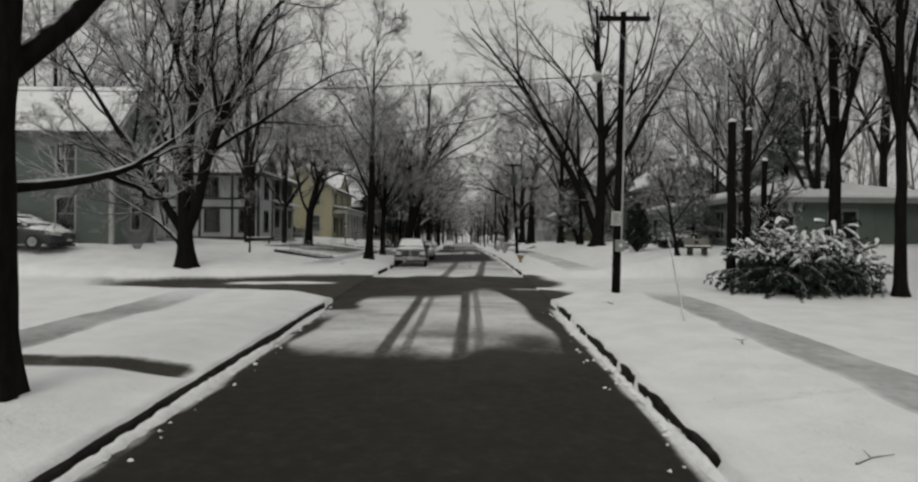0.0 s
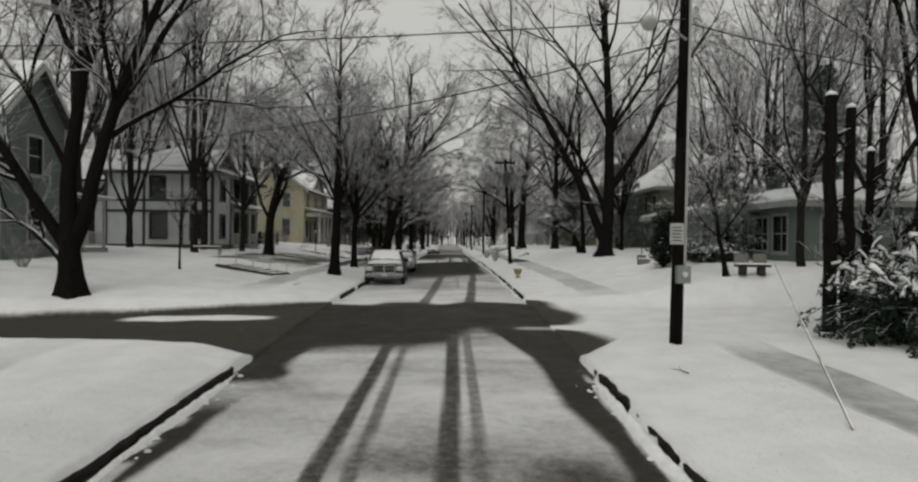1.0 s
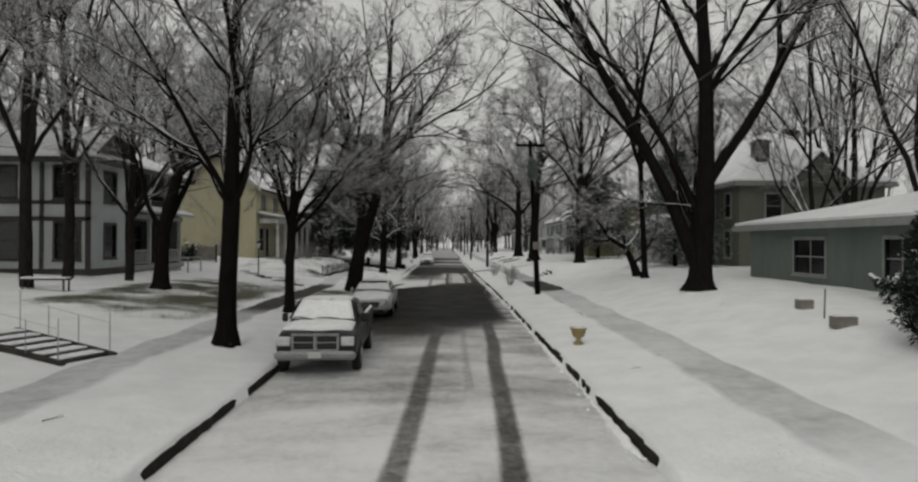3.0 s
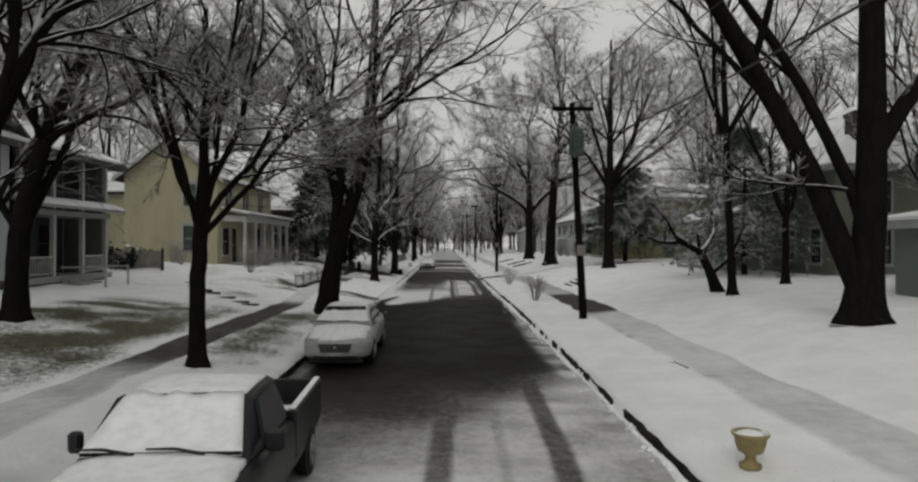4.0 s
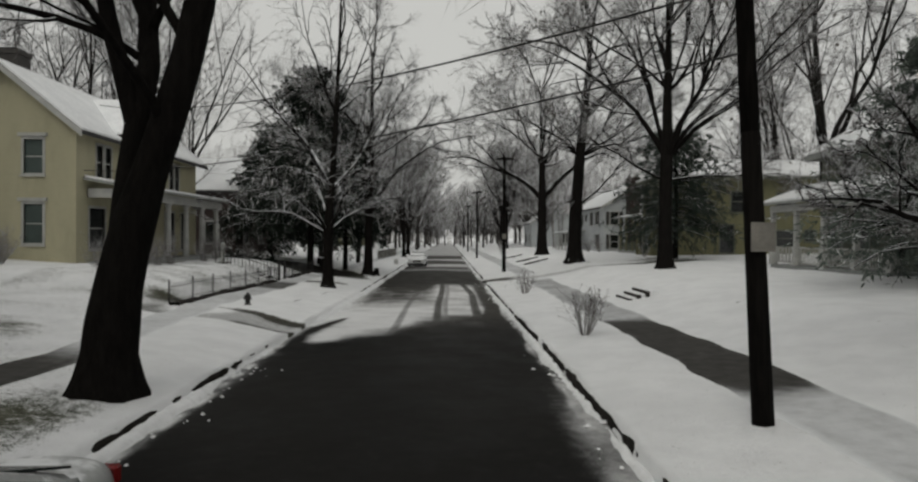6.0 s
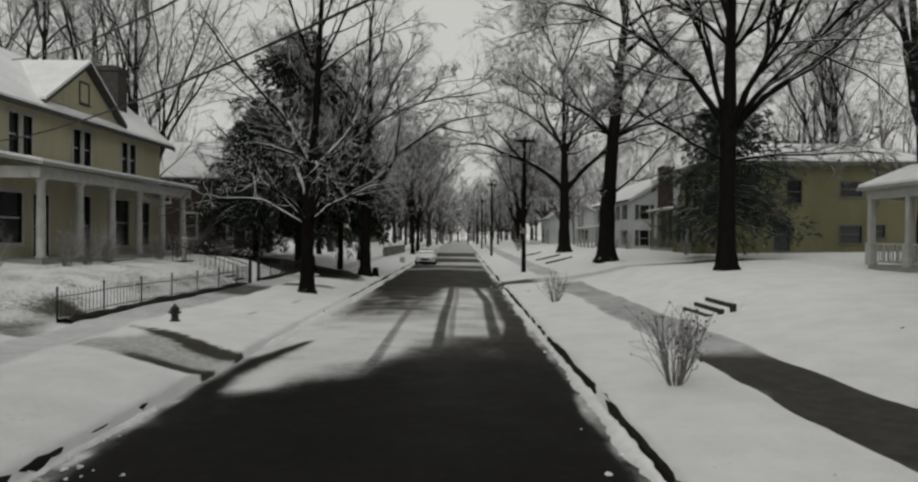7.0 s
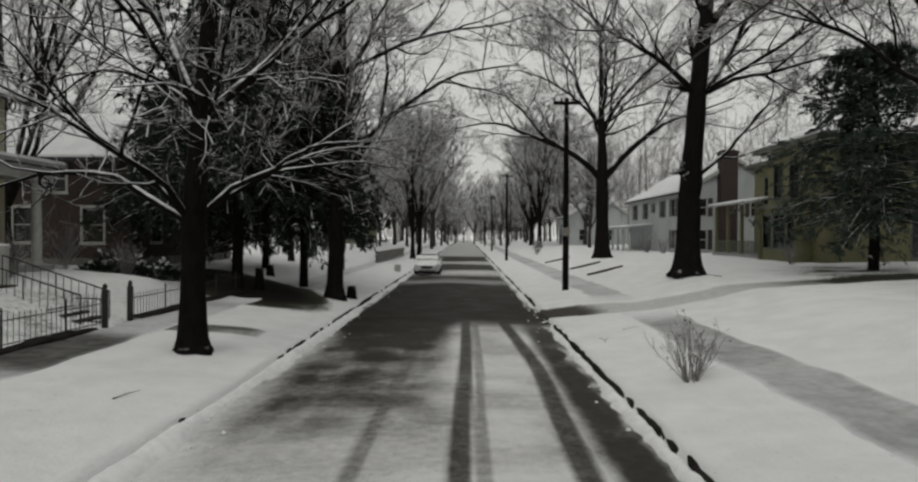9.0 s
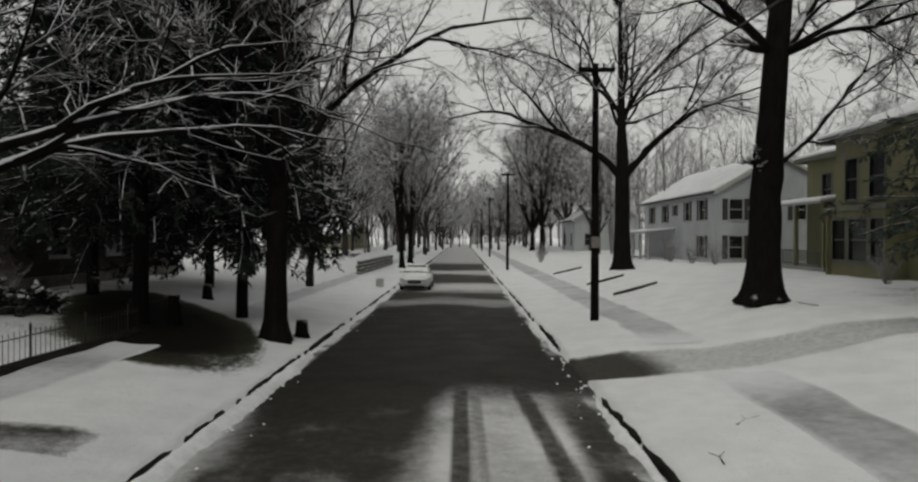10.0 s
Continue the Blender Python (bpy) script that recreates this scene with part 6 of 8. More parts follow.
h.add("porch_floor", boxes((15.3, 17.35, 127, 136.5, 2.0, 2.5)), M_GREYTRIM)
h.lean_roof(15.0, 17.4, 126.7, 136.8, 5.0, 4.75, "e")
for y in (127.2, 129.5, 131.8, 134.1, 136.3):
    h.column(15.35, y, 2.5, 4.72, 0.12, M_TRIM)

# tan house far along the left side
h = House("house", (-21, 180, 2.2), "low tan house far along the street")
h.base_wall(-28, -17, 172, 190, 1.4, 2.6)
four_walls(h, -28, -17, 172, 190, 2.6, 4.8, M_OLIVE, M_TRIM, south=[(-20, -18.6, 3.2, 4.3), (-25, -23.6, 3.2, 4.3)], east=[(175, 176.5, 3.2, 4.3), (182, 183.5, 3.2, 4.3)])
h.gable("x", -28, -17, 172, 190, 4.8, 7.6, 0.5, M_OLIVE, M_TRIM)
h = House("house", (19, 165, 2.2), "pale house far along the street behind trees")
h.base_wall(15, 24, 160, 171, 1.4, 2.6)
four_walls(h, 15, 24, 160, 171, 2.6, 6.8, M_WHITE, M_TRIM, south=[(16.4, 17.3, 3.4, 4.9), (20.4, 21.3, 3.4, 4.9)], west=[(162, 163, 3.4, 4.9), (167, 168, 3.4, 4.9)])
h.gable("y", 15, 24, 160, 171, 6.8, 9.6, 0.4, M_WHITE, M_TRIM)
h = House("house", (25, 26, 1.6), "dark green house behind the tall snags and shrub")
h.base_wall(20, 31, 10, 27, 0.6, 2.2)
four_walls(h, 20, 31, 10, 27, 2.2, 7.6, M_SAGE, M_GREYTRIM, west=[(12, 13, 3.0, 4.6), (16, 17, 3.0, 4.6), (21.2, 22.2, 3.0, 4.6), (24.4, 25.4, 3.0, 4.6), (14, 15, 5.7, 7.0), (22, 23, 5.7, 7.0)], north=[(22, 23, 3, 4.6)])
h.hip(20, 31, 10, 27, 7.6, 8.8, 0.5, M_GREYTRIM)


# ---------------- vehicles ----------------
M_PAINT_TRUCK = plain("dark_truck_paint", (0.012, 0.014, 0.014), (0.020, 0.023, 0.022), 2, 0.38, 0.2, bump=0.02, snow=1.15)
M_PAINT_SILVER = plain("silver_car_paint", (0.36, 0.37, 0.366), (0.43, 0.44, 0.436), 2, 0.34, 0.2, bump=0.02, snow=0.90)
M_PAINT_WHITE = plain("white_car_paint", (0.55, 0.56, 0.57), (0.62, 0.63, 0.64), 2, 0.4, bump=0.02, snow=0.35)
M_PAINT_DARK = plain("dark_car_paint", (0.015, 0.016, 0.018), (0.03, 0.03, 0.033), 2, 0.35, bump=0.02, snow=0.8)
M_CARGLASS = plain("car_window_glass", (0.010, 0.014, 0.014), (0.018, 0.023, 0.022), 1, 0.22, bump=0.0, snow=1.25, spec=0.12)
M_CHROME = plain("chrome", (0.30, 0.30, 0.30), (0.36, 0.36, 0.36), 3, 0.25, 0.9, bump=0.02)
M_LAMPGLASS = plain("headlamp_glass", (0.50, 0.51, 0.51), (0.62, 0.63, 0.63), 9, 0.12, bump=0.15)
M_BLACK = plain("black_plastic", (0.010, 0.010, 0.010), (0.02, 0.02, 0.02), 5, 0.6)
M_PLATE = plain("number_plate", (0.45, 0.47, 0.46), (0.5, 0.52, 0.5), 5, 0.5)
M_TAIL = plain("red_lamp_glass", (0.18, 0.01, 0.01), (0.22, 0.015, 0.015), 5, 0.2)


def loft(bm, rings, caps=True):
    rows = [[bm.verts.new(p) for p in r] for r in rings]
    n = len(rows[0])
    for a, b in zip(rows, rows[1:]):
        for k in range(n):
            m = (k + 1) % n
            bm.faces.new((a[k], a[m], b[m], b[k]))
    if caps:
        bm.faces.new(rows[0][::-1])
        bm.faces.new(rows[-1])


def hull_ring(y, w, zb, zt, crown, tuck):
    """A body section: flat floor, bulged flanks, crowned top."""
    side = [(0.86 * w, zb), (0.97 * w, zb + 0.10), (w, zb + 0.45 * (zt - zb)), (0.985 * w, zt - 0.16), (tuck * w, zt - 0.03), (0.55 * w, zt + crown * 0.7)]
    pts = side + [(0, zt + crown)] + [(-x, z) for x, z in side[::-1]]
    return [(x, y, z) for x, z in pts]


def car(place, turn, spec, label, group="parked cars"):
    """A parked car, front toward -y before the turn."""
    ob = thing("car" if not spec.get("bed") else "pickup_truck", (*place, float(rise(place[1])) + 0.01), label, "car" if not spec.get("bed") else "pickup", group, turn)
    bm = bmesh.new()
    loft(bm, [hull_ring(*r) for r in spec["hull"]])
    body = part("body", bm, spec["paint"], ob, "", True)
    rounding = body.modifiers.new("rounding", "SUBSURF")
    rounding.levels = rounding.render_levels = 2
    # cabin: sections (y, half width low, half width high, z low, z high), drawn as a smooth arch
    cab = np.array(spec["cabin"], float)
    dense = np.linspace(cab[0, 0], cab[-1, 0], 81)
    curve = {}
    for k in (1, 2, 3, 4):
        v = np.interp(dense, cab[:, 0], cab[:, k])
        ker = np.ones(13) / 13
        curve[k] = v if spec.get("bed") else np.where((dense > dense[6]) & (dense < dense[-7]), np.convolve(np.pad(v, 6, mode="edge"), ker, mode="valid"), v)
    bm = bmesh.new()
    rings = []
    for i in range(0, 81, 4):
        y, wl, wh, zl, zh = dense[i], *[curve[k][i] for k in (1, 2, 3, 4)]
        rings.append([(wl, y, zl), (wl * .5 + wh * .5 + .015, y, zl * .5 + zh * .5), (wh, y, zh - 0.05), (wh * 0.93, y, zh - 0.012), (wh * 0.6, y, zh + 0.012), (0, y, zh + 0.022),
                      (-wh * 0.6, y, zh + 0.012), (-wh * 0.93, y, zh - 0.012), (-wh, y, zh - 0.05), (-wl * .5 - wh * .5 - .015, y, zl * .5 + zh * .5), (-wl, y, zl)])
    loft(bm, rings)
    part("cabin", bm, spec["paint"], ob, "", True)
    c = spec["cabin"]

    def pane(name, a, b, cc, d, mat, lift):
        bm = bmesh.new()
        q = [Vector(p) for p in (a, b, cc, d)]
        nrm = (q[1] - q[0]).cross(q[3] - q[0]).normalized() * lift
        prism(bm, [p + nrm * 0.2 for p in q], nrm)
        return part(name, bm, mat, ob)

    f0, f1 = c[0], c[1]
    pane("windscreen", (-f0[1] * .93, f0[0], f0[4] + .03), (f0[1] * .93, f0[0], f0[4] + .03), (f1[2] * .88, f1[0], f1[4] - .05), (-f1[2] * .88, f1[0], f1[4] - .05), M_CARGLASS, 0.06)
    r0, r1 = c[-1], c[-2]
    pane("rear_window", (r0[1] * .9, r0[0], r0[4] + .03), (-r0[1] * .9, r0[0], r0[4] + .03), (-r1[2] * .86, r1[0], r1[4] - .06), (r1[2] * .86, r1[0], r1[4] - .06), M_CARGLASS, 0.02)
    for y0, y1, t0, t1 in spec["side"]:
        for s in (1, -1):
            zl, zh = spec["belt"] + 0.06, spec["roof"] - 0.10
            if spec.get("bed"):
                wl, wh = f1[1] * 0.985, f1[2] * 1.005
                q = [(s * wl, y0, zl), (s * wl, y1, zl), (s * wh, t1, zh), (s * wh, t0, zh)]
                pane("side_window", *(q if s > 0 else (q[1], q[0], q[3], q[2])), M_CARGLASS, 0.045)
                continue
            # the glass follows the arch of the roof
            bm = bmesh.new()
            low, high = [], []
            for k in range(13):
                y = y0 + (y1 - y0) * k / 12
                cz, cl, ch = (float(np.interp(y, dense, curve[j])) for j in (4, 1, 2))
                z1 = max(zl + 0.015, cz - 0.085)
                zb = float(np.interp(y, dense, curve[3]))

                def out(z):
                    f = min(max((z - zb) / max(cz - 0.05 - zb, 0.05), 0), 1)
                    return cl + (ch - cl) * f + 0.03 * (1 - abs(2 * f - 1)) + 0.012

                low.append(bm.verts.new((s * out(zl), y, zl)))
                high.append(bm.verts.new((s * out(z1), y, z1)))
            for k in range(12):
                bm.faces.new((low[k], low[k + 1], high[k + 1], high[k]))
            bmesh.ops.solidify(bm, geom=list(bm.faces), thickness=0.012)
            part("side_window", bm, M_CARGLASS, ob, "", True)
    w = spec["half"]
    for s in (1, -1):
        for y in spec["axles"]:
            R = spec["wheel"]
            arch = bmesh.new()
            turned(arch, [(R * 1.16, 0), (R * 1.16, 0.02)], 20)
            bmesh.ops.rotate(arch, verts=arch.verts, matrix=Matrix.Rotation(radians(90 * s), 3, "Y"))
            bmesh.ops.translate(arch, verts=arch.verts, vec=(s * (w - 0.025), y, R + 0.03))
            part("wheel_arch", arch, M_BLACK, ob)
            bm = bmesh.new()
            turned(bm, [(R * 0.62, 0), (R * 0.93, 0.0), (R, 0.04), (R, 0.17), (R * 0.93, 0.21), (R * 0.62, 0.21)], 22)
            bmesh.ops.rotate(bm, verts=bm.verts, matrix=Matrix.Rotation(radians(90 * s), 3, "Y"))
            bmesh.ops.translate(bm, verts=bm.verts, vec=(s * (w - 0.19), y, R))
            wheel = part("wheel", bm, M_RUBBER, ob, "", True)
            bm = bmesh.new()
            turned(bm, [(R * 0.62, 0.0), (R * 0.6, 0.02), (R * 0.2, 0.0), (R * 0.16, 0.03), (0.02, 0.035)], 14)
            bmesh.ops.rotate(bm, verts=bm.verts, matrix=Matrix.Rotation(radians(90 * s), 3, "Y"))
            bmesh.ops.translate(bm, verts=bm.verts, vec=(s * (w + 0.022), y, R))
            part("rim", bm, M_METAL, wheel)
        # mirrors
        m = spec["mirror"]
        part("mirror", boxes((s * (w + .02) - .09, s * (w + .02) + .09 + .04 * s, m[0] - .06, m[0] + .06, m[1], m[1] + m[2]), bevel=0.03), spec["paint"], ob)
        # lamps
        lx, lz, lw, lh, ly = spec["lamp"]
        if spec.get("bed"):
            part("headlight", boxes((s * lx - lw / 2, s * lx + lw / 2, ly, ly + 0.16, lz - lh / 2, lz + lh / 2), bevel=0.03), M_LAMPGLASS, ob)
        else:
            # swept lamps wrapped round the corners of the nose
            bm = bmesh.new()
            hw, hy = [r[1] * 0.985 for r in spec["hull"][:5]], [r[0] for r in spec["hull"][:5]]
            low, high = [], []
            for k in range(7):
                x = 0.49 + 0.40 * k / 6
                y = float(np.interp(x, hw, hy)) - 0.012
                low.append(bm.verts.new((s * (x + 0.004), y, 0.565 + 0.010 * k)))
                high.append(bm.verts.new((s * (x - 0.02), y + 0.045, 0.665 + 0.018 * k)))
            for k in range(6):
                bm.faces.new((low[k], low[k + 1], high[k + 1], high[k]))
            bmesh.ops.solidify(bm, geom=list(bm.faces), thickness=-0.03)
            part("headlight", bm, M_LAMPGLASS, ob, "", True)
        part("tail_light", boxes((s * (w - .2) - .1, s * (w - .2) + .1, spec["length"] - .10, spec["length"] + .012, spec["belt"] - .25, spec["belt"] - .08), bevel=0.02), M_TAIL, ob)
    gx_, gz0, gz1, gy_ = spec["grille"]
    bm = bmesh.new()
    slope = 0.0 if spec.get("bed") else 0.075
    prism(bm, [(-gx_ + slope, gy_, gz0), (gx_ - slope, gy_, gz0), (gx_, gy_ + slope * .5, gz1), (-gx_, gy_ + slope * .5, gz1)], (0, 0.1, 0))
    grille = part("grille", bm, M_BLACK, ob)
    for k in range(spec["bars"][0]):
        z = gz0 + (gz1 - gz0) * (k + 0.5) / spec["bars"][0]
        wide = gx_ * .97 - slope * (1 - (k + 0.5) / spec["bars"][0])
        part("bar", boxes((-wide, wide, gy_ - .02, gy_ + slope * .5, z - .015, z + .015) if spec.get("bed") else (-wide, wide, gy_ - .006 + slope * .4 * (k / 4), gy_ + slope * .5, z - .007, z + .007)), M_CHROME, grille)
    if spec["bars"][1]:
        part("bar", boxes((-.04, .04, gy_ - .03, gy_ - .004, gz0, gz1)), M_CHROME, grille)
        part("surround", boxes((-gx_ - .05, gx_ + .05, gy_ - .025, gy_ + .05, gz1 - .01, gz1 + .05), (-gx_ - .05, gx_ + .05, gy_ - .025, gy_ + .05, gz0 - .05, gz0 + .01),
                               (-gx_ - .05, -gx_ + .01, gy_ - .025, gy_ + .05, gz0, gz1), (gx_ - .01, gx_ + .05, gy_ - .025, gy_ + .05, gz0, gz1)), M_CHROME, grille)
    b0, b1, by, bmat = spec["bumper"]
    if spec.get("bed"):
        bumper = part("bumper", boxes((-w * .97, w * .97, by, by + .22, b0, b1), bevel=0.07), bmat, ob)
        part("number_plate", boxes((-.16, .16, by - .025, by - .003, (b0 + b1) / 2 - .05, (b0 + b1) / 2 + .11)), M_PLATE, bumper)
    else:
        part("air_intake", boxes((-.58, .58, -.062, .1, .27, .335), bevel=0.02), M_BLACK, ob)
        part("air_dam", boxes((-.70, .70, .06, .5, .13, .25), bevel=0.03), M_BLACK, ob)
        part("number_plate", boxes((-.155, .155, -.095, -.066, .36, .485)), M_PLATE, ob)
        badge = bmesh.new()
        turned(badge, [(.045, 0), (.045, .015), (.02, .02)], 14)
        bmesh.ops.rotate(badge, verts=badge.verts, matrix=Matrix.Rotation(radians(90), 3, "X"))
        bmesh.ops.translate(badge, verts=badge.verts, vec=(0, gy_ - .005, (gz0 + gz1) / 2))
        part("badge", badge, M_CHROME, grille)
    # snow lying on bonnet, windscreen and roof
    hy, hw, hz = [r[0] for r in spec["hull"]], [r[1] for r in spec["hull"]], [r[3] + r[4] for r in spec["hull"]]
    seed = int(abs(place[1]) * 10)

    def sheet(name, at, nu=13, nv=9):
        bm = bmesh.new()
        rows = []
        for j in range(nv):
            rows.append([bm.verts.new(at(-1 + 2 * i / (nu - 1), j / (nv - 1))) for i in range(nu)])
        for ra, rb in zip(rows, rows[1:]):
            for i in range(nu - 1):
                bm.faces.new((ra[i], ra[i + 1], rb[i + 1], rb[i]))
        rim = rows[0] + [r[-1] for r in rows[1:]] + rows[-1][-2::-1] + [r[0] for r in rows[-2:0:-1]]
        low = [bm.verts.new(v.co * 1.0 - Vector((0, 0, 0.06))) for v in rim]
        for i in range(len(rim)):
            j = (i + 1) % len(rim)
            bm.faces.new((rim[i], low[i], low[j], rim[j]))
        return part(name, bm, M_FRESH, ob, "thin white snow", True)

    def rough(u, v, k):
        return (float(vnoise(u * 3.1 + k, v * 3.3 + seed, 0.5, 91)) - 0.5)

    y_a, y_b = hy[0] + (0.16 if spec.get("bed") else 0.10), f0[0] - 0.03

    def bonnet(u, v):
        y = y_a + (y_b - y_a) * v + (0.22 * u * u + 0.04 * rough(u, v, 0)) * (1 - v)
        wide = float(np.interp(y, hy, hw)) * (0.83 + 0.06 * rough(v, u, 3))
        return (u * wide, y, float(np.interp(y, hy, hz)) + 0.045 - 0.065 * u ** 4 - 0.01 * u * u + 0.02 * rough(u, v, 7))

    def screen(u, v):
        top_v = (0.97 if spec.get("bed") else 0.70) + 0.16 * rough(u, 0, 11) + 0.04 * u * u
        q = v * top_v
        wl, wh = f0[1] * .93, f1[2] * .88
        y = f0[0] + (f1[0] - f0[0]) * q
        z = f0[4] + .03 + (f1[4] - .05 - f0[4] - .03) * q
        return (u * (wl + (wh - wl) * q), y - 0.02, z + 0.085 + 0.012 * rough(u, v, 13))

    def roof(u, v):
        y = f1[0] + 0.03 + (c[-2][0] - f1[0]) * v + 0.06 * rough(u, 0, 17) * (1 - v)
        wide = float(np.interp(y, [r[0] for r in c], [r[2] for r in c])) * 0.90
        return (u * wide, y, float(np.interp(y, [r[0] for r in c], [r[4] for r in c])) + 0.045 - 0.04 * u ** 4 + 0.012 * rough(u, v, 19))

    sheet("bonnet_snow", bonnet)
    sheet("windscreen_snow", screen)
    sheet("roof_snow", roof)
    part("rear_bumper", boxes((-w * .95, w * .95, spec["length"] - .12, spec["length"] + .05, b0, b1), bevel=0.04), bmat, ob)
    for s in (0.45, -0.25):
        bm = bmesh.new()
        y0 = f0[0] - 0.02
        lift = 0.03 if spec.get("bed") else 0.0
        rod(bm, (s, y0 - .07, f0[4] + .095), (s - .32, y0 - .02, f0[4] + .115 + lift), 0.020, 0.016, 6)
        rod(bm, (s - .32, y0 - .02, f0[4] + .115 + lift), (s - .60, y0 - .01, f0[4] + .11 + lift), 0.016, 0.010, 6)
        part("wiper", bm, M_BLACK, ob)
    if spec.get("bed"):
        y0, y1, z = spec["bed"]
        part("bed_liner", boxes((-w + .12, w - .12, y0 + .05, y1 - .08, .90, .94)), M_BLACK, ob, "black bed liner with a little snow")
        part("bed_snow", boxes((-w + .25, w - .3, y0 + .5, y1 - .5, .941, .965), bevel=.012), M_FRESH, ob)
        for s in (1, -1):
            part("bed_side", boxes((s * (w - .065) - .065, s * (w - .065) + .065, y0 - .15, y1 + .05, .62, z + .05), bevel=.03), spec["paint"], ob)
            part("rail_snow", boxes((s * (w - .065) - .045, s * (w - .065) + .045, y0 - .1, y1, z + .051, z + .075), bevel=.01), M_FRESH, ob)
        part("tailgate", boxes((-w + .13, w - .13, y1 - .05, y1 + .04, .62, z + .04), bevel=.02), spec["paint"], ob)
        part("bulkhead", boxes((-w + .13, w - .13, y0 - .10, y0, .62, z + .03), bevel=.015), spec["paint"], ob)
    return ob


truck_spec = dict(paint=M_PAINT_TRUCK, half=1.0, belt=1.22, roof=1.83, length=5.6, wheel=0.38, axles=(0.95, 4.5),
                  hull=[(0.02, 0.90, 0.42, 1.02, 0.03, 0.86), (0.10, 0.97, 0.40, 1.10, 0.05, 0.88), (0.5, 1.0, 0.38, 1.17, 0.07, 0.90), (1.35, 1.0, 0.36, 1.22, 0.08, 0.93),
                        (1.8, 1.0, 0.36, 1.24, 0.0, 0.96), (3.2, 1.0, 0.36, 1.25, 0.0, 0.97), (3.34, 1.0, 0.36, 1.22, 0.0, 0.97), (3.42, 1.0, 0.36, 0.86, 0.0, 0.97), (4.5, 1.0, 0.38, 0.86, 0.0, 0.97), (5.55, 0.99, 0.42, 0.86, 0.0, 0.97), (5.6, 0.96, 0.45, 0.84, 0.0, 0.96)],
                  cabin=[(1.30, 0.86, 0.84, 1.20, 1.245), (2.05, 0.90, 0.72, 1.20, 1.80), (2.6, 0.90, 0.73, 1.20, 1.83), (3.15, 0.90, 0.72, 1.20, 1.81), (3.35, 0.88, 0.80, 1.20, 1.26)],
                  side=[(1.75, 2.95, 2.10, 2.9)], mirror=(1.72, 1.22, 0.24), lamp=(0.76, 0.90, 0.32, 0.24, -0.01), grille=(0.52, 0.70, 1.06, -0.03), bars=(1, True),
                  bumper=(0.42, 0.66, -0.12, M_CHROME), bed=(3.4, 5.5, 1.25))
sedan_spec = dict(paint=M_PAINT_SILVER, half=0.91, belt=0.98, roof=1.46, length=4.9, wheel=0.33, axles=(0.95, 3.8),
                  hull=[(-0.06, 0.40, 0.36, 0.60, 0.0, 0.85), (-0.03, 0.60, 0.30, 0.68, 0.01, 0.86), (0.06, 0.76, 0.24, 0.74, 0.02, 0.86), (0.22, 0.87, 0.21, 0.80, 0.03, 0.86), (0.55, 0.92, 0.20, 0.87, 0.05, 0.87), (1.25, 0.93, 0.20, 0.96, 0.05, 0.90), (2.0, 0.93, 0.20, 1.00, 0.0, 0.94),
                        (3.3, 0.93, 0.20, 1.02, 0.0, 0.94), (4.2, 0.92, 0.23, 1.04, 0.03, 0.9), (4.65, 0.88, 0.27, 1.03, 0.03, 0.88), (4.85, 0.80, 0.32, 0.98, 0.03, 0.88), (4.95, 0.60, 0.40, 0.88, 0.02, 0.88)],
                  cabin=[(1.22, 0.80, 0.78, 0.95, 1.00), (2.10, 0.86, 0.63, 0.95, 1.42), (2.7, 0.87, 0.65, 0.95, 1.46), (3.3, 0.86, 0.63, 0.95, 1.44), (4.25, 0.80, 0.72, 0.98, 1.06)],
                  side=[(1.55, 2.66, 2.18, 2.65), (2.74, 3.95, 2.72, 3.3)], mirror=(1.72, 0.98, 0.15), lamp=(0.64, 0.70, 0.32, 0.15, 0.06), grille=(0.44, 0.45, 0.66, -0.115), bars=(4, False),
                  bumper=(0.24, 0.42, -0.075, M_PAINT_SILVER))
white_spec = dict(sedan_spec, paint=M_PAINT_WHITE, bumper=(0.26, 0.50, -0.05, M_PAINT_WHITE))
dark_spec = dict(sedan_spec, paint=M_PAINT_DARK, bumper=(0.26, 0.50, -0.05, M_PAINT_DARK))
truck = car((-3.12, 37.4), 2, truck_spec, "dark pickup with snow on bonnet and windscreen at the kerb")
truck.scale = (0.94, 0.84, 0.88)
saloon = car((-3.16, 48.15), 0.8, sedan_spec, "silver saloon dusted with snow parked at the kerb")
saloon.scale = (0.94, 0.97, 0.93)
car((-2.75, 112.2), 0, white_spec, "car buried in white snow parked at the kerb")
for spot, spec, label in (((-17.4, 28.2), dark_spec, "dark car parked beside the grey-green house"), ((-19.8, 31.3), white_spec, "white car parked beside the grey-green house")):
    ob = car(spot, 90, spec, label)
    ob.location.z = place_z(spot[0] - 2, spot[1]) + 0.02


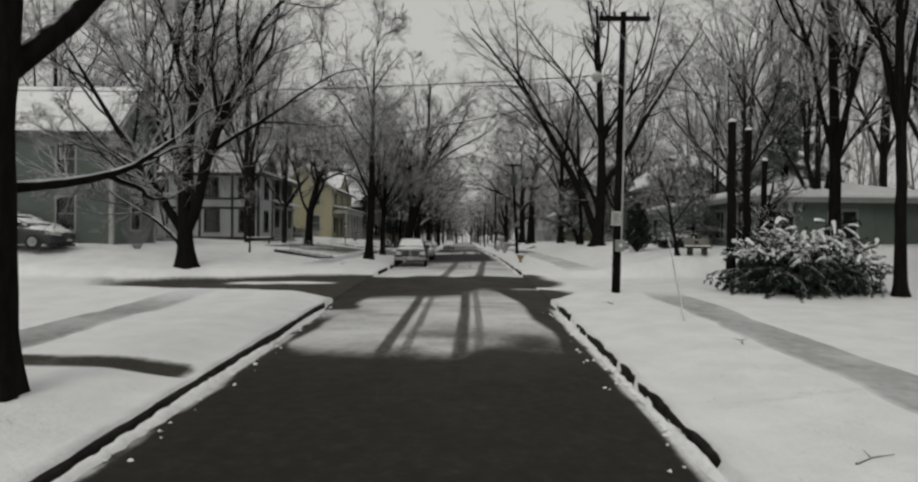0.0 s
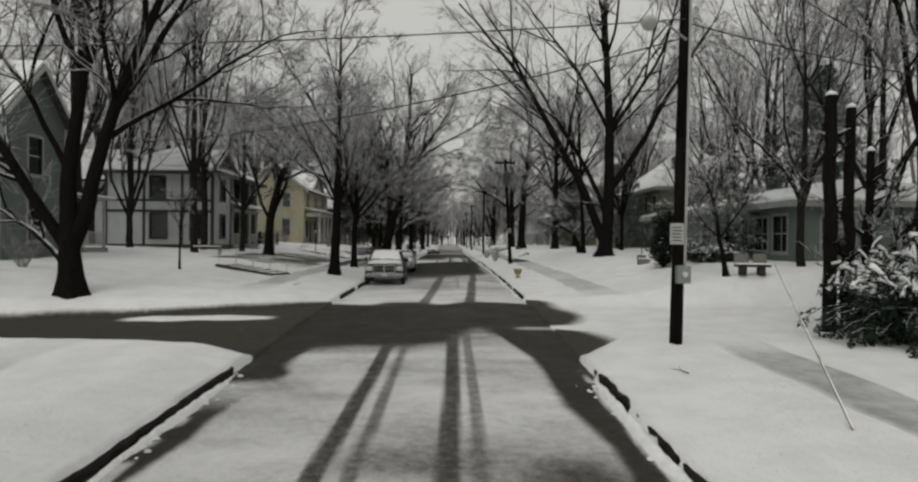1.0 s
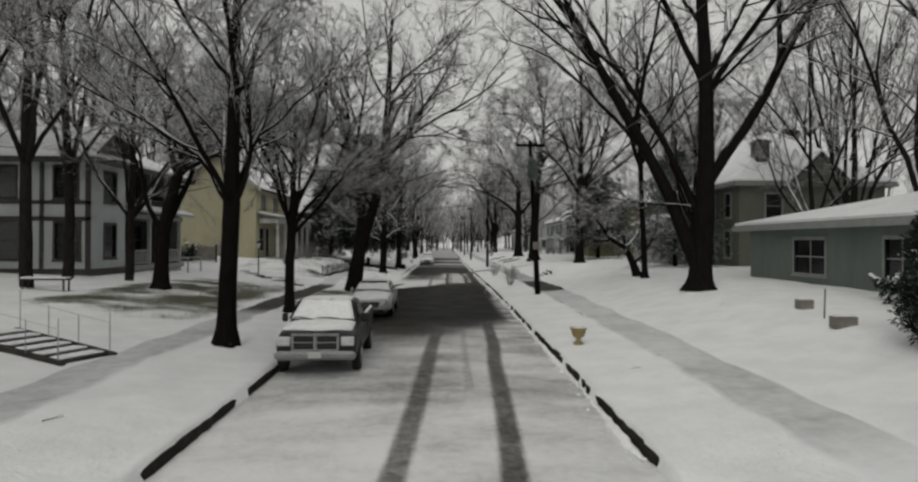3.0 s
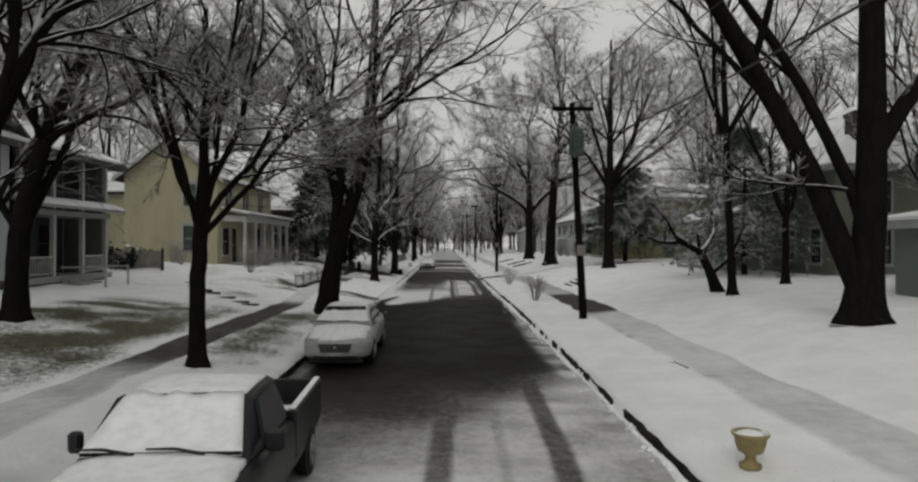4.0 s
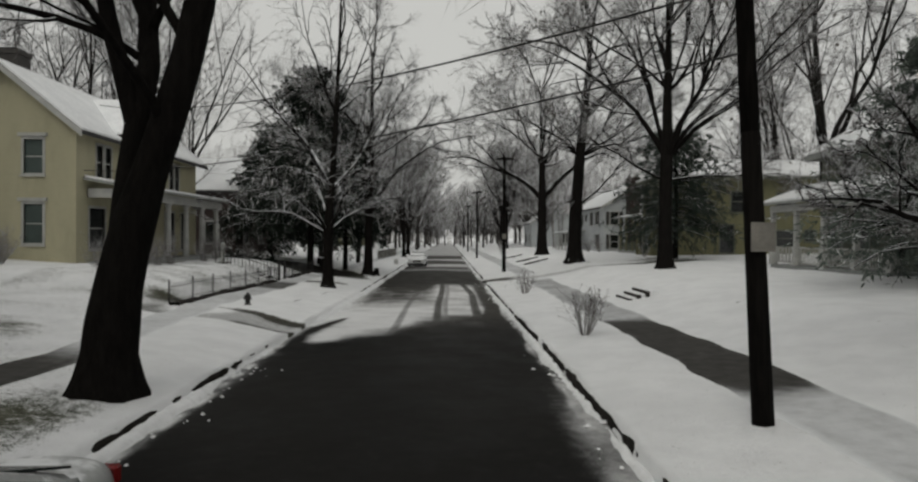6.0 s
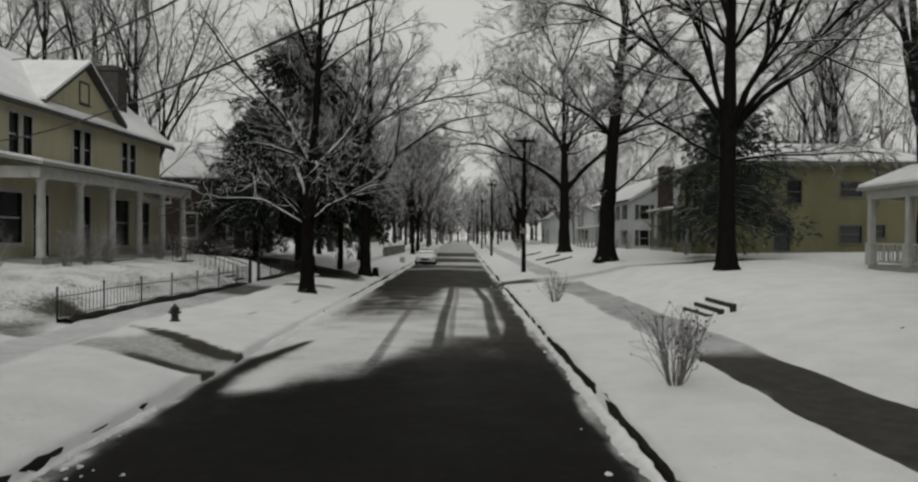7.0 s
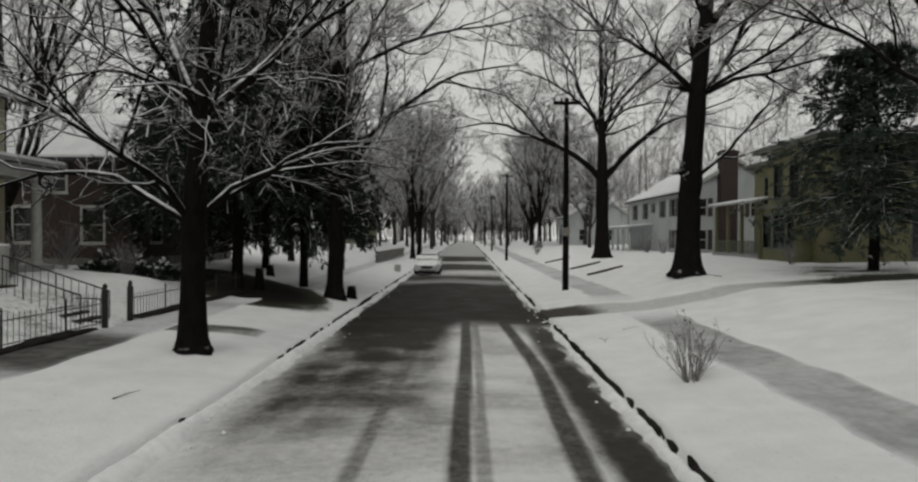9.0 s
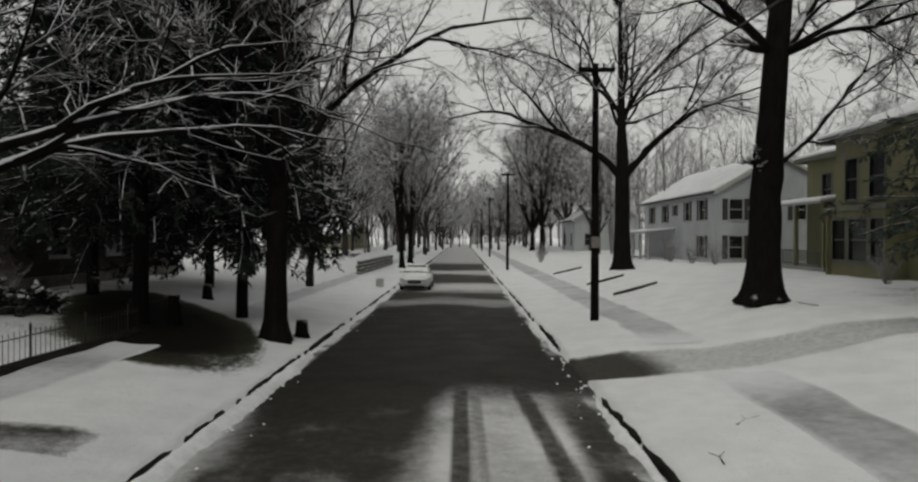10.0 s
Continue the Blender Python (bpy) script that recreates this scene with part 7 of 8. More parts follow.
# ---------------- poles and wires ----------------
def utility_pole(place, height, lean=(0, 0), arm=1.6, radius=0.15, extras=()):
    z0 = place_z(*place) - 0.1
    ob = thing("utility_pole", (*place, z0), "dark creosoted wooden utility pole with a crossarm on the snowy verge", "utility pole", "utility poles")
    bm = bmesh.new()
    lx, ly = lean
    pts = [(0, 0, 0), (lx * .5, ly * .5, height * .5), (lx, ly, height)]
    rod(bm, pts[0], pts[1], radius, radius * 0.86, 12)
    rod(bm, pts[1], pts[2], radius * 0.86, radius * 0.68, 12)
    part("shaft", bm, M_POLE, ob, "", True)
    if arm:
        zt = height - 0.25
        crossarm = part("crossarm", boxes((lx - arm / 2, lx + arm / 2, ly - .15 - .06, ly - .15 + .06, zt - .07, zt + .07), bevel=0.01), M_POLE, ob)
        bm = bmesh.new()
        for s in (1, -1):
            rod(bm, (lx + s * arm * .3, ly - .15, zt - .06), (lx, ly - .12, zt - .65), 0.02, 0.02, 6)
        part("brace", bm, M_METAL, crossarm)
        for x in (-.46, -.2, .2, .46):
            bm = bmesh.new()
            turned(bm, [(.02, 0), (.05, .03), (.03, .07), (.055, .10), (.03, .15), (.01, .17)], 10, (lx + x * arm, ly - .15, zt + .07))
            part("insulator", bm, M_DARKTRIM, crossarm)
    for e in extras:
        e(ob, lx, ly)
    return ob


def transformer(ob, lx, ly):
    bm = bmesh.new()
    turned(bm, [(.20, 0), (.24, .05), (.24, .85), (.26, .88), (.26, .95), (.18, 1.02), (.05, 1.04)], 18, (lx * .85 + .02, ly - .42, 5.95))
    t = part("transformer", bm, M_DRUM, ob, "dark grey-green steel drum transformer", True)
    for k in range(12):
        a = 2 * math.pi * k / 12
        bm = boxes((.235, .275, -.012, .012, .10, .80))
        bmesh.ops.rotate(bm, verts=bm.verts, matrix=Matrix.Rotation(a, 3, "Z"))
        bmesh.ops.translate(bm, verts=bm.verts, vec=(lx * .85 + .02, ly - .42, 5.95))
        part("fin", bm, M_DRUM, t)
    part("bracket", boxes((lx * .85 - .05, lx * .85 + .09, ly - .25, ly, 6.1, 6.2), (lx * .85 - .05, lx * .85 + .09, ly - .25, ly, 6.65, 6.75)), M_METAL, t)
    bm = bmesh.new()
    turned(bm, [(.03, 0), (.06, .04), (.03, .08), (.06, .12), (.02, .2)], 10, (lx * .85 + .02, ly - .42, 6.98))
    part("bushing", bm, M_DARKTRIM, t)


def lamp_arm(z, reach, toward=-1):
    def add(ob, lx, ly):
        bm = bmesh.new()
        rod(bm, (lx * z / 8.5, ly - .1, z - .35), (lx * z / 8.5 + toward * reach * .6, ly - .2, z), .03, .025, 8)
        rod(bm, (lx * z / 8.5 + toward * reach * .6, ly - .2, z), (lx * z / 8.5 + toward * reach, ly - .22, z + .02), .025, .025, 8)
        arm = part("lamp_arm", bm, M_METAL, ob)
        bm = bmesh.new()
        turned(bm, [(.05, .12), (.10, .09), (.19, 0), (.17, -.05), (.11, -.16), (.04, -.20)][::-1], 14, (lx * z / 8.5 + toward * reach, ly - .22, z))
        part("lamp", bm, M_CONDUIT, arm, "pale street lamp head", True)
    return add


def pole_signs(ob, lx, ly):
    sign = part("sign", boxes((-.20, .10, -.185, -.17, 2.25, 2.70)), M_CONDUIT, ob, "pale paper notice on the pole")
    for k in range(5):
        part("print_bar", boxes((-.16 + .01 * (k % 2), .06 - .02 * (k % 3), -.189, -.1855, 2.32 + .07 * k, 2.345 + .07 * k)), M_DARKTRIM, sign)
    meter = part("meter_box", boxes((-.08, .21, -.32, -.15, 1.42, 1.80), bevel=0.02), M_METAL, ob, "grey steel electricity meter box")
    bm = bmesh.new()
    turned(bm, [(.065, 0), (.065, .05), (.045, .08), (.01, .085)], 14)
    bmesh.ops.rotate(bm, verts=bm.verts, matrix=Matrix.Rotation(radians(90), 3, "X"))
    bmesh.ops.translate(bm, verts=bm.verts, vec=(.065, -.32, 1.61))
    part("meter_dial", bm, M_LAMPGLASS, meter, "", True)
    bm = bmesh.new()
    rod(bm, (.14, -.13, 1.80), (.24, -.10, 8.2), .028, .028, 8)
    rod(bm, (.24, -.10, 8.2), (.24, -.22, 8.35), .04, .03, 8)
    part("conduit", bm, M_CONDUIT, ob)


def small_sign(z):
    def add(ob, lx, ly):
        k = z / 8.5
        part("sign", boxes((lx * k - .16, lx * k + .16, ly * k - .20, ly * k - .185, z, z + .38)), M_WOODGREY, ob, "weathered notice board on the pole")
    return add


utility_pole((4.88, 20.8), 9.1, (.17, 0), 1.6, .14, (pole_signs, lamp_arm(7.0, .85)))
utility_pole((4.57, 55.8), 7.95, (-.46, -.1), 1.5, .145, (transformer, lamp_arm(6.3, .85), small_sign(2.4)))
utility_pole((4.61, 96.2), 8.9, (0.0, 0), 1.25, .15, (small_sign(2.6),))
for k, y in enumerate((133.0, 171.0, 209.0, 247.0)):
    utility_pole((4.2, y), 9.0, (0.02 * (-1) ** k, 0), 1.2, .14)


def wire(a, b, sag, r, label, n=24):
    """A hanging wire between two places."""
    a, b = Vector(a), Vector(b)
    cu = bpy.data.curves.new("wire", "CURVE")
    cu.dimensions, cu.bevel_depth, cu.bevel_resolution = "3D", r, 1
    sp = cu.splines.new("POLY")
    sp.points.add(n)
    for k in range(n + 1):
        t = k / n
        p = a.lerp(b, t) - Vector((0, 0, sag * 4 * t * (1 - t)))
        sp.points[k].co = (*p, 1)
    cu.materials.append(M_IRON)
    return tagged(new("wire", cu), label, "wire", "overhead wires")


def top(y, x=4.6, h=8.8):
    return place_z(x, y) + h


poles_x = [(4.93 + .15, 20.8, 8.95), (4.11, 55.7, 7.8), (4.61, 96.2, 8.75), (4.2, 133, 8.8), (4.2, 171, 8.8), (4.2, 209, 8.8)]
for (x0, y0, h0), (x1, y1, h1) in zip(poles_x, poles_x[1:]):
    for off in (-.55, .5):
        wire((x0 + off, y0 - .15, top(y0, x0, h0) + .12), (x1 + off, y1 - .15, top(y1, x1, h1) + .12), 0.7, 0.012, "thin black overhead wire between the poles")
    wire((x0 - .1, y0 - .15, top(y0, x0, h0 - 1.6)), (x1 - .1, y1 - .15, top(y1, x1, h1 - 1.6)), 0.9, 0.018, "thick black cable between the poles")
wire((5.0, 20.7, 7.7), (-17.7, 36.3, 7.6), 0.75, 0.016, "service wire crossing the street to the grey-green house")
wire((5.0, 20.7, 8.1), (-32, 24.5, 9.0), 0.7, 0.014, "wire running along the side street")
wire((5.1, 20.7, 8.0), (20.0, 22.5, 6.6), 0.4, 0.014, "service wire to the dark green house")
wire((4.2, 55.7, 6.5), (-15.4, 75.5, 6.9), 0.5, 0.016, "service wire crossing the street to the cream house")
wire((4.2, 55.7, 7.4), (-15.2, 76.4, 9.9), 0.7, 0.018, "thick cable crossing the street to the cream house")

# ---------------- evergreens and shrubs ----------------
evergreen((-9.3, 92.8), 41, 14, 5.0, 4.4, "dark hemlock with snow-flecked drooping boughs", radius=.24, rows=23, each=11, per=30, blade=.25, power=.5, laden=.13, material=M_HEMLOCK)
evergreen((-7.3, 95.6), 42, 11, 3.6, 3.2, "dark hemlock beside the maple", radius=.2, rows=21, each=10, per=30, blade=.25, power=.5, laden=.10, material=M_HEMLOCK)
evergreen((-13.4, 97.5), 43, 10, 4.2, 2.8, "dark evergreen before the brick house", radius=.22, rows=20, each=9, per=14, blade=.36, laden=.05)
evergreen((-11.5, 103.5), 44, 10, 4.0, 2.0, "dark evergreen beyond the hemlocks", radius=.22, rows=18, each=8, per=12, blade=.38)
evergreen((22.5, 45.5), 51, 11, 5.0, 1.5, "hazy grey-green cedar behind the sage house", radius=.25, rows=16, each=8, per=18, blade=.30, material=M_PINE)
evergreen((16.4, 92.6), 45, 8.8, 4.2, 2.2, "hazy pine in front of the olive house", radius=.22, rows=18, each=9, per=26, blade=.24, droop=.10, material=M_PINE_HAZE, power=.42)
evergreen((15.5, 66.5), 47, 7.8, 4.0, 1.2, "grey-green pine on the lawn", radius=.16, rows=16, each=9, per=22, blade=.22, droop=.07, material=M_PINE)
evergreen((9.4, 35.2), 48, 2.3, .55, 0.1, "clipped dark cedar flecked with snow", radius=.07, rows=20, each=11, per=10, blade=.13, droop=.0, up=40, power=.35, laden=.03)
evergreen((13.2, 37.5), 49, 4.6, 2.2, 0.5, "rimed evergreen with drooping boughs by the sage house", radius=.12, rows=12, each=8, per=16, blade=.15, droop=.16, material=M_FROST)


def snow_shrub(place, size, seed, label, sprays=110, load=0.62):
    """A low spreading evergreen shrub bowed down by snow."""
    rng = np.random.default_rng(seed)
    ob = thing("shrub", (*place, place_z(*place) - 0.05), label, "shrub", "shrubs")
    sx, sy, sz = size
    az = rng.uniform(0, 2 * np.pi, sprays)
    el = np.radians(rng.uniform(12, 75, sprays))
    S = np.stack([rng.uniform(-.45, .45, sprays) * sx, rng.uniform(-.45, .45, sprays) * sy, rng.uniform(.05, .45, sprays) * sz], -1)
    D = np.stack([np.cos(az) * np.cos(el), np.sin(az) * np.cos(el), np.sin(el)], -1)
    wood, needles, (P2, Q2) = needle_spray(rng, S, D, rng.uniform(.7, 1.15, sprays) * sz * 0.95, np.full(sprays, .018), 0.18, 0.10, 26, 0.20)
    joined("branchwork", wood, M_BARK, ob)
    joined("foliage", [needles], M_NEEDLE, ob, soft=False)
    pick = np.flatnonzero((rng.uniform(0, 1, len(P2)) < load) & (P2[:, -1, 2] > sz * 0.52))
    tagged(joined("snow_load", [tubes(P2[pick] + [0, 0, 0.05], np.linspace(0.025, 0.06, P2.shape[1])[None, :] * rng.uniform(0.5, 1.4, (len(pick), 1)), 5)], M_FRESH, ob), kind="stuff")
    return ob


def twig_bush(place, height, spread_r, seed, label, stems=26, leaves=0):
    """A leafless twiggy bush rising from one foot."""
    rng = np.random.default_rng(seed)
    ob = thing("bush", (*place, place_z(*place) - 0.04), label, "bush", "bushes")
    az = rng.uniform(0, 2 * np.pi, stems)
    el = np.radians(rng.uniform(58, 88, stems))
    S = np.stack([np.cos(az) * .09, np.sin(az) * .09, np.zeros(stems)], -1)
    D = np.stack([np.cos(az) * np.cos(el), np.sin(az) * np.cos(el), np.sin(el)], -1)
    L = height * rng.uniform(.6, 1.08, stems)
    P, H, Q = shoots(rng, S, D, L, np.full(stems, .009), 6, .11, .02, .3)
    s2 = offshoots(rng, P, H, Q, L, 6, .25, 1, 20, 50, .38 * spread_r, .7, .4)
    P2, H2, Q2 = shoots(rng, *s2, 3, .14, .03, .4)
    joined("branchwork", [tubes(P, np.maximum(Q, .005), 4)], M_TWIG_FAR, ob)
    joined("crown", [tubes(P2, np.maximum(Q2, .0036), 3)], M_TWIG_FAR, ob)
    if leaves:
        pick = rng.integers(0, len(P2), leaves)
        c = P2[pick, -1]
        a, b = rng.normal(0, .013, (leaves, 3)), rng.normal(0, .013, (leaves, 3))
        V = np.stack([c - a, c + b, c + a, c - b], 1).reshape(-1, 3)
        joined("withered_leaves", [(V, np.arange(leaves * 4).reshape(-1, 4))], M_DEADLEAF, ob, soft=False)
    return ob


snow_shrub((10.9, 21.2), (2.7, 1.9, 1.95), 61, "spreading juniper bowed under thick snow", 260)
snow_shrub((-14.3, 92.3), (1.5, 1.2, .85), 67, "low dark shrub flecked with snow beside the cream house", 80, .2)
snow_shrub((-12.6, 92.6), (1.3, 1.1, .75), 68, "low dark shrub flecked with snow beside the cream house", 70, .2)
snow_shrub((12.0, 36.5), (2.4, 1.2, .8), 62, "low evergreen shrubs before the sage house", 60)
snow_shrub((14.0, 41.0), (1.6, 2.4, .9), 63, "low evergreen shrubs against the sage house", 60)
snow_shrub((-19.3, 70.6), (2.2, 1.0, 1.15), 69, "flat-topped dark shrub beside the board fence", 90, .12)
twig_bush((4.0, 64.3), 1.22, 1.0, 64, "leafless twiggy bush with dry seed heads on the verge", 40, 260)
twig_bush((4.05, 78.0), 1.1, 0.9, 65, "leafless twiggy bush with dry seed heads on the verge", 36, 120)
twig_bush((-12.0, 70.8), 1.5, 1.1, 66, "dense leafless bush before the cream house", 44)
for k, (x, y, hgt) in enumerate(((-12.9, 77.0, 1.5), (-13.0, 78.6, 1.3), (-12.9, 82.6, 1.3), (-13.1, 84.8, 1.4), (-13.0, 76.0, 1.2))):
    twig_bush((x, y), hgt, 1.1, 70 + k, "leafless foundation shrub along the porch", 34)
for k, (x, y) in enumerate(((-16.6, 72.0), (-17.8, 73.9), (-14.5, 89.6), (-15.2, 95.6), (-13.2, 91.5), (16.5, 116.0), (15.9, 118.6), (15.6, 122.2), (16.2, 125.2), (16.0, 98.3), (8.0, 139), (8.6, 143), (-15.5, 30.5))):
    twig_bush((x, y), 1.2 + .3 * (k % 3), 1.1, 90 + k, "leafless shrub by the house wall", 34)


def snag(place, height, r, seed, lean=(0, 0)):
    """A dead sawn-off trunk with snow on its stubs."""
    rng = np.random.default_rng(seed)
    ob = thing("tree_snag", (*place, place_z(*place) - .1), "dead trunk sawn off high with snow-caught stubs", "dead tree", "dead trunks")
    P, Q = curve_points([(0, 0, 0), (lean[0] * .5, lean[1] * .5, height * .5), (lean[0], lean[1], height)], [r, r * .9, r * .8], 12, rng, .02)
    wood = [one(P, Q, 10)]
    for k in range(9):
        i = rng.integers(3, 11)
        a = rng.uniform(0, 6.28)
        d = np.array([math.cos(a), math.sin(a), .5])
        wood.append(one([P[i], P[i] + d * .25, P[i] + d * rng.uniform(.35, .8)], [.05, .035, .015], 5))
    joined("trunk", wood, M_BARK, ob)
    bm = bmesh.new()
    turned(bm, [(r * .8, 0), (r * .78, .05), (r * .4, .1), (.02, .12)], 10, tuple(P[-1]))
    part("snow_cap", bm, M_SNOW, ob, "", True)
    return ob


snag((9.3, 22.6), 5.9, .17, 81)
snag((9.95, 23.0), 5.9, .15, 82, (.1, 0))
snag((10.7, 23.3), 4.9, .12, 83, (.12, .1))
street_tree((11.6, 24.6), 84, 5.0, .16, 1.2, 4, 40, label="dead leaning limbs behind the juniper", density=(2, 3, 3), group="dead trunks")


# ---------------- woods behind, from a few kinds ----------------
def wood_kind(seed, height, radius, fork, count, up, rich=True, end=None):
    """One kind of tree for the gardens (rich) or for far along the street."""
    rng = np.random.default_rng(seed)
    ob = thing("tree", (0, 0, 0), "tall leafless tree standing behind the houses", "tree", "trees behind the houses")
    trunk = np.array([(0, 0, 0, radius), (rng.uniform(-.2, .2), 0, fork * .5, radius * .86), (rng.uniform(-.3, .3), .1, fork, radius * .78),
                      (rng.uniform(-.6, .6), .3, fork + (height - fork) * .5, radius * .42), (rng.uniform(-.9, .9), .2, height * .9, radius * .12)])
    P, Q = curve_points(trunk[:, :3], trunk[:, 3], 12, rng, .03)
    limbs = ring_limbs(rng, 2, count, up, (height - fork) * .85, radius * .48, rng.uniform(0, 360)) + ring_limbs(rng, 3, 4, up, (height - fork) * .5, radius * .28, rng.uniform(0, 360))
    S = np.array([trunk[l[0], :3] for l in limbs])
    b, e = np.radians([l[1] for l in limbs]), np.radians([l[2] for l in limbs])
    D = np.stack([np.cos(b) * np.cos(e), np.sin(b) * np.cos(e), np.sin(e)], -1)
    L, R = np.array([l[3] for l in limbs]), np.array([l[4] for l in limbs])
    P1, H1, Q1 = shoots(rng, S, D, L, R, 9, .12, .03 if end is None else (radians(end) - e) / 9, .16)
    boughs, branches, spray, _ = grow_crown(rng, P1, H1, Q1, L, (3, 5, 5) if rich else (3, 4, 5), (25, 58), 1.0, .15, .12, .005, .04, 1 if rich else 0, .012 if rich else .032, 6 if rich else 4)
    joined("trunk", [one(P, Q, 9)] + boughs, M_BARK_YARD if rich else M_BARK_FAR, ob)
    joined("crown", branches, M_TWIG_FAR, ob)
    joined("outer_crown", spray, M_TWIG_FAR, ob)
    return ob


M_BARK_YARD = bark_material("dark_yard_bark", (0.012, 0.011, 0.010), (0.028, 0.026, 0.024), 0.50)
# Far bark is lightened: distance haze painted into its colour.
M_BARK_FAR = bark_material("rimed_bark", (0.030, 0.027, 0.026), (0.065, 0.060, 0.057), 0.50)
kinds = [wood_kind(200, 22, .30, 5, 4, 64), wood_kind(201, 19, .28, 4, 5, 56), wood_kind(202, 24, .32, 6, 4, 66), wood_kind(203, 17, .25, 3.5, 5, 54, end=30), wood_kind(204, 21, .30, 2.5, 6, 68, end=50)]
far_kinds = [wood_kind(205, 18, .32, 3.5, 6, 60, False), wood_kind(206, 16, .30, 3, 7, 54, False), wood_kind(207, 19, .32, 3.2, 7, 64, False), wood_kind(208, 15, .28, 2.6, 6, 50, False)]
rng = np.random.default_rng(77)
# both verges far along: wide crowns that meet above the street towards its end
spots = [(-6.6, 160, .95), (-5.9, 178, 1.0), (-6.4, 196, .9), (-5.6, 214, .9), (-4.6, 232, .85), (-5.8, 250, .95), (-3.4, 268, .9), (8.2, 190, .95), (7.4, 203, 1.0), (6.6, 219, .95), (4.9, 236, .9), (5.6, 254, .95), (2.6, 272, .9), (-.8, 290, .9), (6.5, 286, .9), (-7.5, 286, .95)]
for y in np.arange(100, 220, 17):
    spots.append((-14 + rng.uniform(-2.5, 2.5), y + rng.uniform(-4, 4) + 18, .95))
    spots.append((15.5 + rng.uniform(-1.5, 2.5), y + 46 + rng.uniform(-4, 4), .9))
for y in np.arange(16, 130, 14.5):
    for side in (-1, 1):
        spots.append((side * (29.5 + rng.uniform(-1, 4)), y + rng.uniform(-4, 4), 1.0))
spots += [(-16.0, 47.5, .75), (-21.5, 50.5, .85), (-17.3, 52.4, .8), (-14.8, 52.9, .8), (-16.1, 140.7, .9), (-13.8, 151, .85), (-24.5, 92.2, .95), (-19.0, 93.0, .85), (-12.3, 112, .9), (-26, 70, .95), (-8.2, 109.0, .8)]
spots += [(13.5, 31.5, .62), (19.5, 35.5, .8), (24.0, 31.0, .9), (19.8, 57.5, .75), (23.0, 58.5, .8), (27.5, 38.5, .95), (24.0, 54.0, .9), (26.0, 26.0, .8), (-23.0, 47.0, .9), (-27.0, 56.0, .95), (22.0, 84.0, .95)]
for y in np.arange(165, 300, 14.0):
    spots.append((-11.5 + rng.uniform(-2, 2), y + rng.uniform(-4, 4), rng.uniform(.7, 1.0)))
    spots.append((12.5 + rng.uniform(-2, 3), y + rng.uniform(-4, 4), rng.uniform(.7, 1.0)))
used = set()
for k, (x, y, s) in enumerate(spots):
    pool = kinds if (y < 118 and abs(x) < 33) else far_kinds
    kind = pool[(k * 7 + int(abs(x))) % len(pool)]
    m = pose(x, y, place_z(x, y) - .1, 0, 0, rng.uniform(0, 360)) @ Matrix.Scale(s * rng.uniform(.9, 1.1), 4)
    if kind.name in used:
        copy_thing(kind, m)
    else:
        used.add(kind.name)
        kind.matrix_basis = m

# woods far behind the houses and at the street's end: uncountable grey trunks and twigs
def woods(name, seed, n, xs, ys, low, high, label, limbs=12, twigs=7, keep=0.0):
    rng = np.random.default_rng(seed)
    x, y = rng.uniform(*xs, n), rng.uniform(*ys, n)
    x = np.where(np.abs(x) < keep, np.sign(x) * (keep + np.abs(x)), x)
    S = np.stack([x, y, land(x, y, False) - 0.3], -1)
    L = rng.uniform(low, high, n)
    P, H, Q = shoots(rng, S, np.tile([0, 0, 1.0], (n, 1)), L, 0.010 * L, 4, .07, .1, .2)
    s2 = offshoots(rng, P, H, Q, L, limbs, .22, 1, 22, 55, .42, .6, .45)
    P2, H2, Q2 = shoots(rng, *s2, 2, .14, .08, .3)
    s3 = offshoots(rng, P2, H2, Q2, s2[2], twigs, .15, 1, 25, 65, .5, .6, .4)
    P3, H3, Q3 = shoots(rng, *s3, 1, .15, 0, .4)
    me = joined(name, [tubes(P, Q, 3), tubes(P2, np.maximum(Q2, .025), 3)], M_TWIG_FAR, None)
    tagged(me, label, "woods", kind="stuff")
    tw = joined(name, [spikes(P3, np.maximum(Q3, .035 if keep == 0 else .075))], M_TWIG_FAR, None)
    tagged(tw, label + " twigs", "woods", kind="stuff")


woods("far_woods", 4, 190, (-26, 26), (316, 342), 10, 14, "dense grey leafless wood closing the street's end", 16, 9, 3.4)
woods("far_woods", 5, 130, (-150, 150), (340, 420), 12, 22, "grey leafless woods far beyond the street's end", 9, 5)
woods("woods", 6, 150, (-62, -34), (18, 230), 13, 21, "grey leafless woods behind the houses")
woods("woods", 7, 150, (33, 62), (14, 230), 13, 21, "grey leafless woods behind the gardens")
woods("woods", 8, 45, (14, 33), (128, 230), 11, 18, "grey leafless trees beyond the white house")
woods("woods", 9, 45, (-33, -13), (122, 230), 11, 18, "grey leafless trees beyond the brick house")


# ---------------- small things ----------------
def gz(x, y):
    return place_z(x, y)


